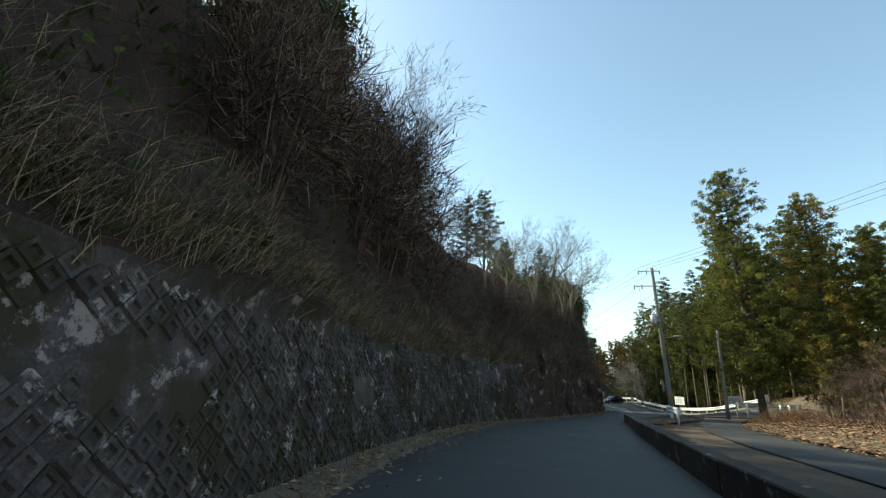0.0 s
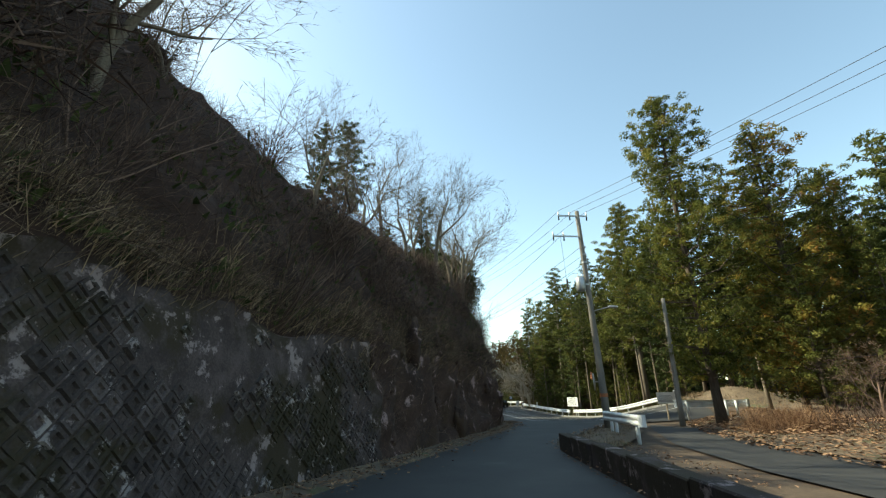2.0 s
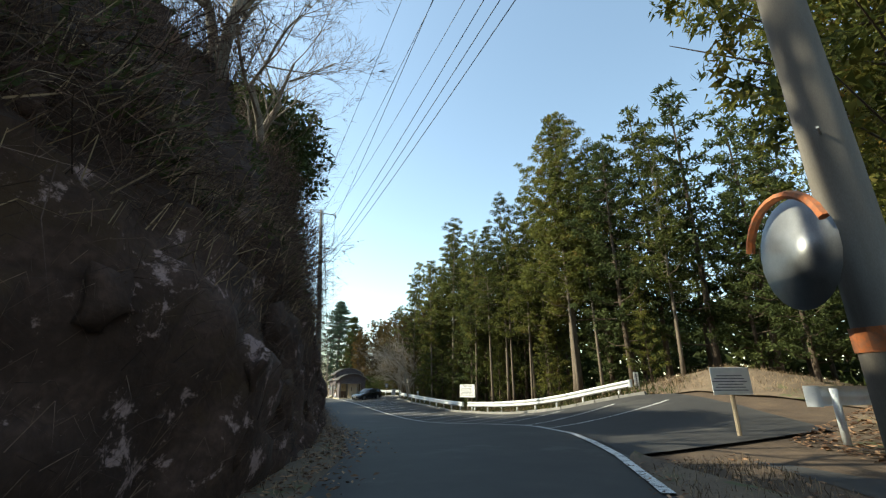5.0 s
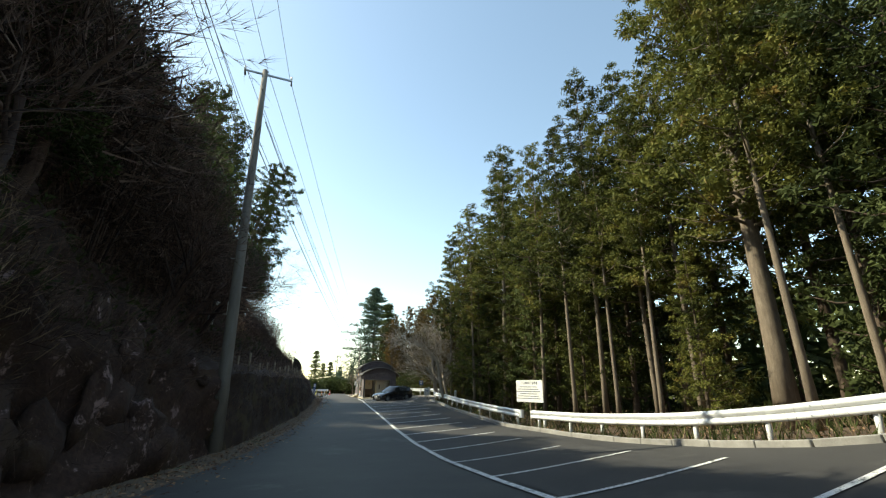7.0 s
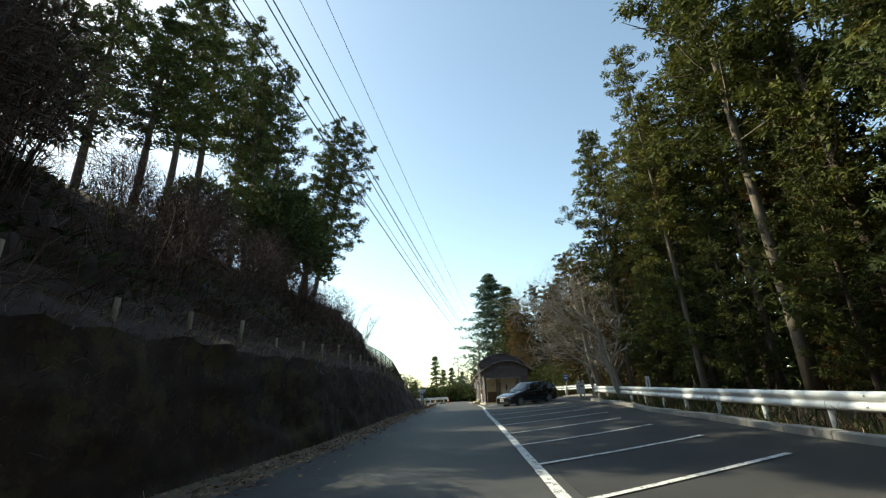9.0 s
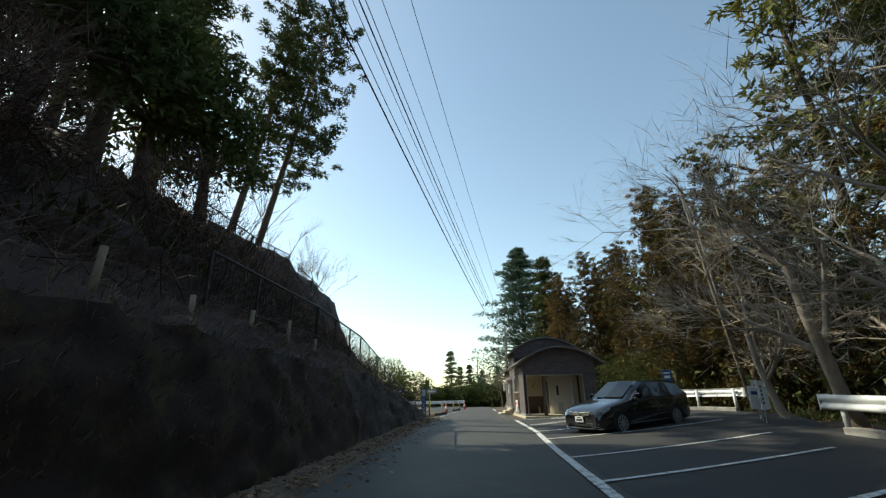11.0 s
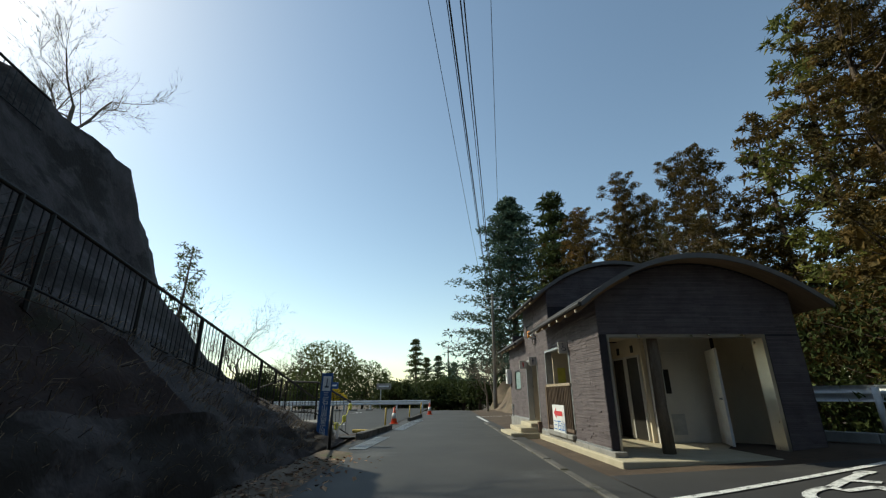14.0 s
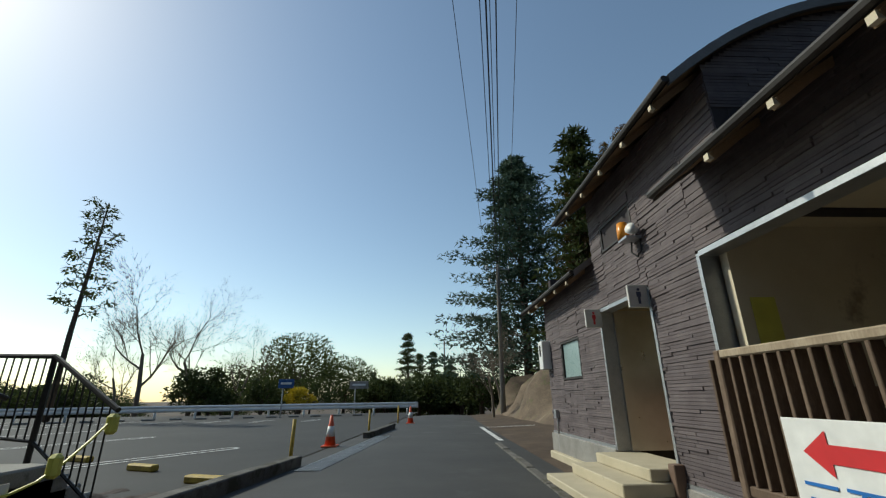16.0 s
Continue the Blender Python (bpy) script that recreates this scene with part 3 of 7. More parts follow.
# kerbs
def kerb(name, pts, h, w, label, material=KERB):
    t = thing(name, label, "kerb")
    p = [Vector((x, y, 0)) for x, y in pts]
    for i in range(len(p) - 1):
        d = p[i + 1] - p[i]
        n = max(1, round(d.length / 1.2))
        for k in range(n):
            a, b = p[i] + d * (k / n), p[i] + d * ((k + 1) / n)
            za, zb = (apron_z(v.x, v.y) if 34 < v.y < 103 and v.x > 22 else zg(v.y) for v in (a, b))
            m = Matrix.Translation((a.x, a.y, za)) @ Matrix.Rotation(math.atan2(d.y, d.x), 4, "Z") @ Matrix.Rotation(-math.atan2(zb - za, (b - a).length), 4, "Y")
            q = Geo().box((0.006, -w / 2, -0.05), ((b - a).length - 0.006, w / 2, h + 0.012 * math.sin(a.y * 7)), m, 0.015)
            part("kerb_stone", q, material, t)
    return t


kerb("apron_kerb", [(26.3, 45.6), (25.3, 48), (24.7, 50), (24.6, 57), (24.7, 64), (25.1, 70), (25.5, 75), (26.3, 80), (27.0, 86)], 0.14, 0.25, "low dark grey concrete kerb along the apron")
kerb("bay_kerb", [(27.4, 102.6), (28.4, 101.0), (29.4, 98.2), (30.2, 95.0)], 0.14, 0.2, "low grey concrete kerb behind the bays")
kerb("lot_kerb", [(17.1, 106.0), (17.68, 109.75)], 0.17, 0.2, "weathered dark concrete kerb between lane and car park", OLD_KERB)
kerb("lot_kerb", [(18.25, 114.6), (18.75, 118.2)], 0.17, 0.2, "weathered dark concrete kerb between lane and car park", OLD_KERB)
kerb("lane_kerb", [(21.05, 98.2), (21.25, 104), (21.55, 112.6)], 0.03, 0.14, "flat dark concrete edging beside the building", OLD_KERB)
# drain grate
t = thing("drain_grate", "galvanised steel drain grate along the lane edge", "drain")
for y0 in [103.6 + i for i in range(3)] + [109.1 + i for i in range(6)]:
    m = Matrix.Translation((17.4 + (y0 - 103.6) * 0.115, y0, -0.6)) @ Matrix.Rotation(-math.atan(0.115), 4, "Z")
    gg = Geo()
    for k in range(9):
        gg.box((-0.2 + 0.045 * k, 0, 0), (-0.185 + 0.045 * k, 0.97, 0.03), m)
    for k in range(4):
        gg.box((-0.21, 0.3 * k, 0), (0.19, 0.3 * k + 0.02, 0.027), m)
    part("grate_panel", gg, STEEL, t)

# low retaining wall on the outer side of the first bend
t = tagged(thing("low_wall", "low weathered concrete wall along the outer road edge", "wall"), kind="structure")
ly = [-12, -4, 0, 3, 6, 8.5, 10.6, 12.7, 14.8, 17, 19.2, 21.4, 23.4, 25.0]
lx = [float(np.interp(y, EY, EX)) + 0.2 for y in ly]
for i in range(len(ly) - 1):
    a, b = Vector((lx[i], ly[i], 0)), Vector((lx[i + 1], ly[i + 1], 0))
    d = b - a
    m = Matrix.Translation((a.x, a.y, zg(a.y))) @ Matrix.Rotation(math.atan2(d.y, d.x), 4, "Z")
    part("wall_segment", Geo().box((0.004, -0.16, -0.3), (d.length - 0.004, 0.16, 0.44), m, 0.02), OLD_CONCRETE, t)

# ---- bank ----
def bank_mesh(name, y0, y1, dy, us, material, label, category):
    g = Geo()
    ys2 = np.arange(y0, y1 + 1e-6, dy)
    g.grid([[bank_rough(y, u) for u in us] for y in ys2])
    return setting(name, g, material, label, category, True)


U_LOW = np.linspace(0, 1.0, 15)
U_UP = np.concatenate([np.linspace(1.0, 3.0, 17), np.linspace(3.2, 6, 15)])
bank_mesh("retaining_wall", -40, 23.5, 0.25, U_LOW, OLD_CONCRETE, "mossy concrete block retaining wall below the hillside", "retaining wall")
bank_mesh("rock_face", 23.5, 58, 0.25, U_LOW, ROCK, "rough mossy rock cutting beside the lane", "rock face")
bank_mesh("terrace_wall", 58, 88, 0.25, U_LOW, SHADED_BLOCK, "dark mossy retaining wall below a terrace", "retaining wall")
bank_mesh("earth_slope", 88, 108, 0.25, U_LOW, SHOTCRETE, "bare earth slope beside the steps", "slope")
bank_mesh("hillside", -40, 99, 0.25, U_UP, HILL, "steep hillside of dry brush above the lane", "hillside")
g = Geo()
g.grid([[(bank_rough(y, 6)[0] - d, y, zg(y) - 0.1 + (bank_rough(y, 6)[2] - zg(y)) * k) for d, k in ((-0.3, 0.99), (12, 0.85), (30, 0.45), (55, 0.0))] for y in np.arange(-40, 108.1, 4.0)])
g.grid([[(bank_point(-40, u)[0], -40 - d, 0.0 + (bank_point(-40, u)[1]) * k) for d, k in ((-0.2, 0.99), (20, 0.6), (60, 0.0))] for u in np.linspace(0, 6, 13)])
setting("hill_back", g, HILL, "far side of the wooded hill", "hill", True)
bank_mesh("sprayed_slope", 99, 108, 0.25, U_UP, SHOTCRETE, "rounded end of the hill sprayed with brown concrete", "slope")


def boulder(rng, r, nu=9, nv=6):
    """An angular lump of rock."""
    rows = []
    s = rng.uniform(0, 50)
    for j in range(nv + 1):
        b = math.pi * (j / nv - 0.5)
        row = []
        for i in range(nu + 1):
            a = 2 * math.pi * (i % nu) / nu
            d = Vector((math.cos(a) * math.cos(b), math.sin(a) * math.cos(b), math.sin(b)))
            k = 1 + 0.7 * noise.noise(d * 1.3 + Vector((s, 0, 0))) + 0.3 * noise.noise(d * 3.2 + Vector((0, s, 0)))
            row.append(d * r * k)
        rows.append(row)
    return rows


rr_ = random.Random(41)
g = Geo()
for i in range(110):
    y, u = rr_.uniform(24, 57.5), rr_.uniform(0.02, 1.5)
    p = Vector(bank_rough(y, u))
    s = rr_.uniform(0.15, 0.6) * (1 if u > 0.15 else 0.5)
    sx, sz = rr_.uniform(0.35, 0.6), rr_.uniform(0.7, 1.3)
    g.grid([[(p.x - 0.16 + q.x * sx, p.y + q.y, p.z + q.z * sz) for q in row] for row in boulder(rr_, s, 14, 9)])
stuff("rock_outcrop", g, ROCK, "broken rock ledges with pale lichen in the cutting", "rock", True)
g = Geo()
g.grid([[(x, y, ground_z(x, y) + 0.05 + 0.55 * max(0, 1 - abs(y - 43.5) / 5) * min(1, max(0, (x - 26.4) / 2.5))) for x in np.arange(26.5, 34.1, 0.6)] for y in np.arange(36.5, 49.6, 0.6)])
setting("earth_mound", g, SOIL, "sunlit earth mound with dry grass at the end of the rail", "mound", True)


g = Geo()
g.grid([[(24.2 + d * (0.75 + 0.25 * math.sin(y * 0.9)), y, zg(y) - 0.1 + h * (0.7 + 0.3 * math.sin(y * 1.7)) * min(1, (y - 117.5) / 3)) for d, h in ((0, 0), (0.7, 0.8), (1.2, 1.7), (2.2, 2.4), (4.5, 2.6))] for y in np.arange(118, 130.1, 0.6)])
setting("earth_cut", g, SOIL, "sunlit brown earth cut beyond the building", "slope", True)


def bank_frame(y, u):
    a, b, c = Vector(bank_point(y, u)[0:1] + (y,) + bank_point(y, u)[1:2]), Vector((bank_point(y, u + 0.05)[0], y, bank_point(y, u + 0.05)[1])), Vector((bank_point(y + 0.2, u)[0], y + 0.2, bank_point(y + 0.2, u)[1]))
    ex, ez = (c - a).normalized(), (b - a).normalized()
    n = ex.cross(ez).normalized()
    if n.x < 0:
        n = -n
    return a, ex, ez, n

# ---- trees ----
def foliage_clump(rng, centre, radius, n, length, width, outward, droop=0.25, flat=0.65):
    d = rng.normal(size=(n, 3))
    d /= np.linalg.norm(d, axis=1)[:, None]
    lump = 1 + 0.22 * np.sin(d[:, 0] * 4.3 + centre[0] * 3) * np.cos(d[:, 1] * 3.7 + centre[2] * 2)
    r = (radius * rng.uniform(0.55, 1.0, n) ** 0.6 * lump)[:, None]
    c = np.asarray(centre) + d * r * np.array([1, 1, flat])
    u = d * 0.35 + np.asarray(outward) * 0.45 + rng.normal(size=(n, 3)) * 0.6 + np.array([0, 0, 0.12])
    return cards(c, u, length, width, rng, droop, d + np.array([0, 0, 0.25]))


def limb_curve(a, b, sag, n=4):
    a, b = Vector(a), Vector(b)
    return [a.lerp(b, i / n) - Vector((0, 0, sag * math.sin(math.pi * i / n))) for i in range(n + 1)]


def puff(rng, centre, radius, n, blade, outward):
    """A compact tuft of cedar foliage: short blades pointing out and up round a close core."""
    d = rng.normal(size=(n, 3))
    d /= np.linalg.norm(d, axis=1)[:, None]
    d[:, 2] = np.where(d[:, 2] < -0.35, -d[:, 2], d[:, 2])
    c = np.asarray(centre) + d * (radius * rng.uniform(0.35, 0.9, n) ** 0.7)[:, None] * np.array([1, 1, 0.72])
    w = np.cross(d, rng.normal(size=(n, 3)))
    w /= np.linalg.norm(w, axis=1)[:, None] + 1e-9
    u = w * 0.75 + d * 0.42 + np.asarray(outward) * 0.25 + np.array([0, 0, -0.15])
    k = max(6, n // 4)
    v = rng.normal(size=(k, 3))
    core = np.asarray(centre) + rng.normal(size=(k, 3)) * radius * 0.22
    return np.concatenate([cards(c, u, blade, blade * 0.42, rng, 0.1, d), cards(core, v, radius * 0.42, radius * 0.3, rng)])


def cedar_meshes(seed, height, radius, bare, clumps, per, trunk_r, leafm, barkm=BARK, lean=0.0, pointed=0.75, blade=0.24):
    """Trunk with upturned boughs that carry rounded tufts of foliage, with dark gaps between the boughs."""
    rng = np.random.default_rng(seed)
    tg = Geo()
    bend = rng.uniform(-1, 1, 2) * 0.012 * height
    axis = lambda h: Vector((bend[0] * math.sin(h / height * 3) + lean * h, bend[1] * math.sin(h / height * 2.4), h))
    hs = np.linspace(0, height * 0.97, 11)
    tg.tube([axis(h) for h in hs], [max(0.02, trunk_r * (1.25 if i == 0 else 1) * (1 - h / height) ** 0.75) for i, h in enumerate(hs)], 9)
    blocks = []
    boughs, per = int(clumps * 0.62), int(per * 0.6)
    for i in range(boughs):
        q = ((i + rng.uniform(0, 1)) / boughs) ** 0.9
        h = height * (bare + (0.99 - bare) * q)
        prof = (1 - q) ** pointed * (0.45 + 0.55 * min(1, q * 4 + 0.35))
        a = i * 2.399 + rng.uniform(-0.5, 0.5)
        lump = 0.8 + 0.3 * math.sin(seed * 1.7 + q * 11 + a * 2.0)
        r = max(0.25, radius * prof * lump * rng.uniform(0.7, 1.1))
        o = Vector((math.cos(a), math.sin(a), 0))
        side = Vector((-o.y, o.x, 0))
        p0 = axis(h)
        p1 = p0 + o * r + Vector((0, 0, 0.22 * r - 0.1))
        if r > 0.6:
            tg.tube(limb_curve(p0 - Vector((0, 0, 0.12 * r)), p1, 0.12 * r, 2), [0.045 * trunk_r / 0.2, 0.03, 0.01], 3, False)
        size = (0.36 + 0.06 * min(radius, 4.0)) * (0.6 + 0.4 * (1 - q))
        m = 1 if r < 0.6 else (2 if r < 1.2 else (3 if r < 2.2 else (5 if r < 3.4 else 6)))
        for k in range(m):
            f = 1.0 if m == 1 else 0.34 + 0.66 * k / (m - 1)
            c = p0.lerp(p1, f) + side * rng.uniform(-0.3, 0.3) * r * (0.4 + 0.6 * f) + Vector((0, 0, 0.1 - 0.12 * r * math.sin(math.pi * f) + rng.uniform(-0.15, 0.15)))
            blocks.append(puff(rng, c, size * rng.uniform(0.6, 1.25), per, blade, o))
    tm = tg.mesh("trunk", True)
    tm.materials.append(barkm)
    return tm, card_mesh("crown", blocks, leafm)


def tree_of(name, meshes, label, group="", category="tree"):
    t = thing(name, label, category, group)
    part("trunk", meshes[0], None, t)
    part("crown", meshes[1], None, t)
    return t


def place(master, x, y, z, turn, scale=1.0, sz=None):
    c = copy_thing(master, Matrix.Translation((x, y, z)) @ Matrix.Rotation(radians(turn), 4, "Z"))
    c.scale = (scale, scale, sz if sz else scale)
    return c


rnd = random.Random(5)
CL = "tall Japanese cedar with a bare lower trunk and dense green crown"
forest = [
    cedar_meshes(1, 17, 2.8, 0.28, 110, 110, 0.12, CEDAR, PALE_BARK, pointed=0.55, blade=0.165),
    cedar_meshes(2, 19, 3.0, 0.34, 110, 110, 0.13, CEDAR, PALE_BARK, pointed=0.5, blade=0.165),
    cedar_meshes(3, 13, 2.5, 0.08, 120, 105, 0.14, CEDAR, pointed=0.6, blade=0.155),
    cedar_meshes(4, 16, 3.2, 0.16, 120, 105, 0.17, EVERGREEN, pointed=0.45, blade=0.165),
    cedar_meshes(5, 15, 3.4, 0.04, 170, 150, 0.18, RUSTY, pointed=0.45, blade=0.13),
    cedar_meshes(6, 20.5, 2.9, 0.38, 105, 110, 0.14, CEDAR, PALE_BARK, lean=-0.02, pointed=0.55, blade=0.165),
]
far_forest = [cedar_meshes(7, 18, 3.4, 0.26, 76, 40, 0.17, CEDAR, pointed=0.6, blade=0.34), cedar_meshes(8, 16, 3.4, 0.12, 76, 40, 0.17, EVERGREEN, pointed=0.5, blade=0.34),
              cedar_meshes(9, 16, 3.8, 0.04, 96, 64, 0.2, RUSTY, pointed=0.42, blade=0.3)]
LABELS = [CL, CL, "cedar with a full green crown at the forest edge", "broad evergreen tree with glossy dark leaves", "cedar with rusty winter foliage", "slender cedar with a long bare trunk"]
masters = []
FIRST = [(29.0, 56.5, 0), (28.2, 61.0, 1), (29.2, 66.5, 2), (28.4, 48.2, 3), (31.9, 103.0, 4), (28.4, 71.9, 5)]
for i, (x, y, k) in enumerate(FIRST):
    t = tree_of("cedar_tree", forest[k], LABELS[k], "forest beside the apron")
    t.matrix_world = Matrix.Translation((x, y, ground_z(x, y) - 0.05)) @ Matrix.Rotation(radians(40 * i), 4, "Z")
    masters.append(t)
masters[5].scale = (1.4, 1.4, 1.02)
used = [(x, y) for x, y, k in FIRST] + [(28.8, 53.3)]


def scatter(n, x0, x1, y0, y1, gap, kinds, smin=0.8, smax=1.15):
    made, tries = 0, 0
    while made < n and tries < 4000:
        tries += 1
        x, y = rnd.uniform(x0, x1), rnd.uniform(y0, y1)
        if any((x - a) ** 2 + (y - b) ** 2 < gap * gap for a, b in used):
            continue
        used.append((x, y))
        k = rnd.choice(kinds)
        s = rnd.uniform(smin, smax)
        place(masters[k], x, y, ground_z(x, y) - 0.05, rnd.uniform(0, 360), s)
        made += 1


for x, y, k, sc in ((27.5, 51.7, 5, 0.85), (28.2, 50.4, 5, 0.75), (29.6, 59.3, 0, 1.1), (30.2, 61.4, 2, 1.1), (27.3, 62.0, 5, 0.8), (27.8, 59.6, 5, 0.7), (28.1, 77.0, 2, 0.95), (27.4, 75.3, 5, 0.8), (29.0, 69.4, 2, 1.2), (29.6, 74.6, 1, 1.05), (29.4, 79.6, 2, 1.1), (30.0, 83.6, 4, 0.85), (29.8, 64.0, 2, 0.9), (27.9, 57.3, 5, 0.72), (28.9, 45.4, 0, 0.9), (27.6, 55.0, 2, 0.5), (28.6, 63.0, 2, 0.62), (27.5, 69.2, 2, 0.55), (28.0, 73.8, 2, 0.6), (27.7, 79.0, 2, 0.5), (30.6, 57.6, 2, 0.75), (28.5, 47.0, 2, 0.55), (30.4, 71.6, 4, 0.8)):
    used.append((x, y))
    place(masters[k], x, y, ground_z(x, y) - 0.05, x * 97 + y * 31, sc)
scatter(5, 27.4, 29.2, 44, 84, 2.2, [5, 1, 2, 0], 0.8, 1.05)
for i, (x, y) in enumerate(((38.0, 60.0), (40.0, 84.0), (36.5, 112.0))):
    t = tree_of("cedar_tree", far_forest[i], "cedar deep in the wood", "trees deep in the wood")
    t.matrix_world = Matrix.Translation((x, y, ground_z(x, y) - 0.05))
    masters.append(t)
scatter(14, 30, 32.4, 44, 88, 2.2, [6, 6, 7], 0.9, 1.2)
scatter(11, 32.4, 36, 44, 90, 2.4, [6, 6, 7], 0.9, 1.2)
scatter(12, 36, 47, 38, 92, 3.2, [6, 6, 7], 0.85, 1.15)
for x, y, k, sc in ((31.75, 118.0, 4, 1.02), (34.6, 116.0, 4, 1.06), (33.0, 112.0, 4, 0.92), (35.5, 121.5, 4, 1.05), (30.2, 122.5, 4, 0.95)):
    used.append((x, y))
    place(masters[k], x, y, ground_z(x, y) - 0.05, x * 97 + y * 31, sc)
scatter(3, 32.4, 34.5, 97, 104, 2.2, [4], 0.85, 1.0)
scatter(7, 34, 39, 96, 107, 2.6, [8, 8, 6], 0.85, 1.05)
scatter(5, 28.5, 32.5, 117, 131, 2.6, [4, 4, 4], 0.7, 0.95)
scatter(8, 32.5, 42, 113, 123, 2.8, [8, 8, 6], 0.6, 0.75)
scatter(8, 31, 42, 122, 134, 2.6, [8, 8, 6], 0.85, 1.1)
scatter(5, 36, 46, 95, 130, 4.0, [6, 7], 0.8, 1.0)
scatter(5, 30, 34, 30, 44, 2.6, [6, 7], 0.75, 1.0)
scatter(8, 33, 42, 28, 46, 3.0, [6, 7], 0.75, 1.05)
scatter(5, 48, 62, 20, 130, 5.0, [6, 7], 1.0, 1.25)
wood = np.random.default_rng(9)
c = np.stack([wood.uniform(46, 62, 22000), wood.uniform(-10, 140, 22000), wood.uniform(-5, 9, 22000)], 1)
far = card_mesh("far_wood", [cards(c, wood.normal(size=(22000, 3)) + np.array([-0.4, 0, 0.3]), 1.5, 0.9, wood)], EVERGREEN)
tagged(new("far_wood", far), "dense dark wood behind the first trees", "wood", "", "stuff")
c = np.stack([wood.uniform(30, 46, 14000), wood.uniform(36, 128, 14000), wood.uniform(-1.6, 1.8, 14000)], 1)
far = card_mesh("understorey", [cards(c, wood.normal(size=(14000, 3)) + np.array([-0.4, 0, 0.5]), 0.32, 0.14, wood)], EVERGREEN)
tagged(new("understorey", far), "dark evergreen understorey between the trunks", "undergrowth", "", "stuff")
c = np.stack([wood.uniform(28.2, 33, 12000), wood.uniform(100, 128, 12000), wood.uniform(-0.8, 3.0, 12000)], 1)
far = card_mesh("understorey", [cards(c, wood.normal(size=(12000, 3)) + np.array([-0.4, 0, 0.5]), 0.17, 0.075, wood)], BROADLEAF)
tagged(new("understorey", far), "leafy undergrowth behind the building", "undergrowth", "", "stuff")
# the two great cedars at the fork
for x, y, s, k, a in ((24.6, 35.2, 1.0, 0, 20), (27.0, 31.5, 1.0, 2, 120), (25.6, 26.6, 1.0, 2, 60), (24.5, 22.0, 0.95, 2, 170), (28.8, 24.0, 1.1, 0, 300), (20.6, 16.8, 0.8, 2, 15), (24.0, 14.6, 0.95, 4, 100), (27.5, 18.0, 1.1, 2, 250),
                      (20.6, 28.4, 0.6, 2, 40), (23.0, 26.6, 0.66, 2, 200), (30.2, 40.2, 0.78, 3, 10), (31.6, 43.0, 0.72, 3, 130)):
    place(masters[k], x, y, zg(y) + 0.1, a, s)
fork = [cedar_meshes(11, 18.4, 4.2, 0.1, 270, 100, 0.26, FORK_LEAF, pointed=0.36, blade=0.17), cedar_meshes(12, 15.2, 3.7, 0.05, 220, 96, 0.22, FORK_LEAF, pointed=0.36, blade=0.17)]
t = tree_of("cedar_tree", fork[0], "great cedar with green and rusty foliage at the fork", "cedars at the fork")
t.matrix_world = Matrix.Translation((17.95, 31.3, 0.15)) @ Matrix.Diagonal((0.84, 0.84, 1, 1))
t2 = tree_of("cedar_tree", fork[1], "great cedar with dense green foliage at the fork", "cedars at the fork")
t2.matrix_world = Matrix.Translation((21.9, 29.4, 0.2))
place(t2, 25.6, 29.4, 0.2, 90, 0.85)
place(t, 24.8, 33.2, 0.2, 200, 0.75)
big = tree_of("cedar_tree", cedar_meshes(16, 22.5, 5.0, 0.27, 230, 112, 0.32, CEDAR, PALE_BARK, pointed=0.5, blade=0.2), "huge old cedar with a thick bare lower trunk", "forest beside the apron")
big.matrix_world = Matrix.Translation((28.8, 53.3, ground_z(28.8, 53.3) - 0.05))
ivy = tree_of("ivy_tree", cedar_meshes(15, 11, 1.5, 0.02, 110, 90, 0.16, EVERGREEN, pointed=0.12, blade=0.16), "tree trunk wrapped in dense grey-green ivy", "ivy-clad trees")
ivy.matrix_world = Matrix.Translation((27.5, 66.0, -0.9))
place(ivy, 28.2, 76.0, -0.8, 80, 1.1)
place(ivy, 29.6, 51.0, 0.0, 200, 1.15)
place(t, 18.4, 12.6, 0.2, 30, 0.6)
place(t2, 17.4, 6.5, 0.3, 30, 0.6)

# blue conifer and far trees
def deodar_meshes(seed, height, radius, n, leafm, per=62):
    rng = np.random.default_rng(seed)
    tg = Geo().tube([(0, 0, 0), (0.1, 0, height * 0.5), (0, 0.1, height)], [0.3, 0.18, 0.02], 8)
    blocks = []
    for i in range(n):
        q = i / n
        h = height * (0.12 + 0.86 * q) + rng.uniform(-0.3, 0.3)
        r = radius * (1 - q) ** 0.7 * rng.uniform(0.55, 1.15)
        a = i * 2.399
        o = Vector((math.cos(a), math.sin(a), 0))
        end = Vector((0, 0, h)) + o * r + Vector((0, 0, 0.15 * r))
        tg.tube(limb_curve((0, 0, h), end, -0.05 * r, 3), [0.06, 0.045, 0.03, 0.015], 4, False)
        for k in range(3):
            c = Vector((0, 0, h)).lerp(end, 0.4 + 0.29 * k + rng.uniform(-0.08, 0.08))
            blocks.append(foliage_clump(rng, c, 0.6 + 0.12 * radius * (1 - q), per, 0.34, 0.15, o * 0.5 + Vector((0, 0, 0.3)), 0.1, 0.3))
    tm = tg.mesh("trunk", True)
    tm.materials.append(BARK)
    return tm, card_mesh("crown", blocks, leafm)


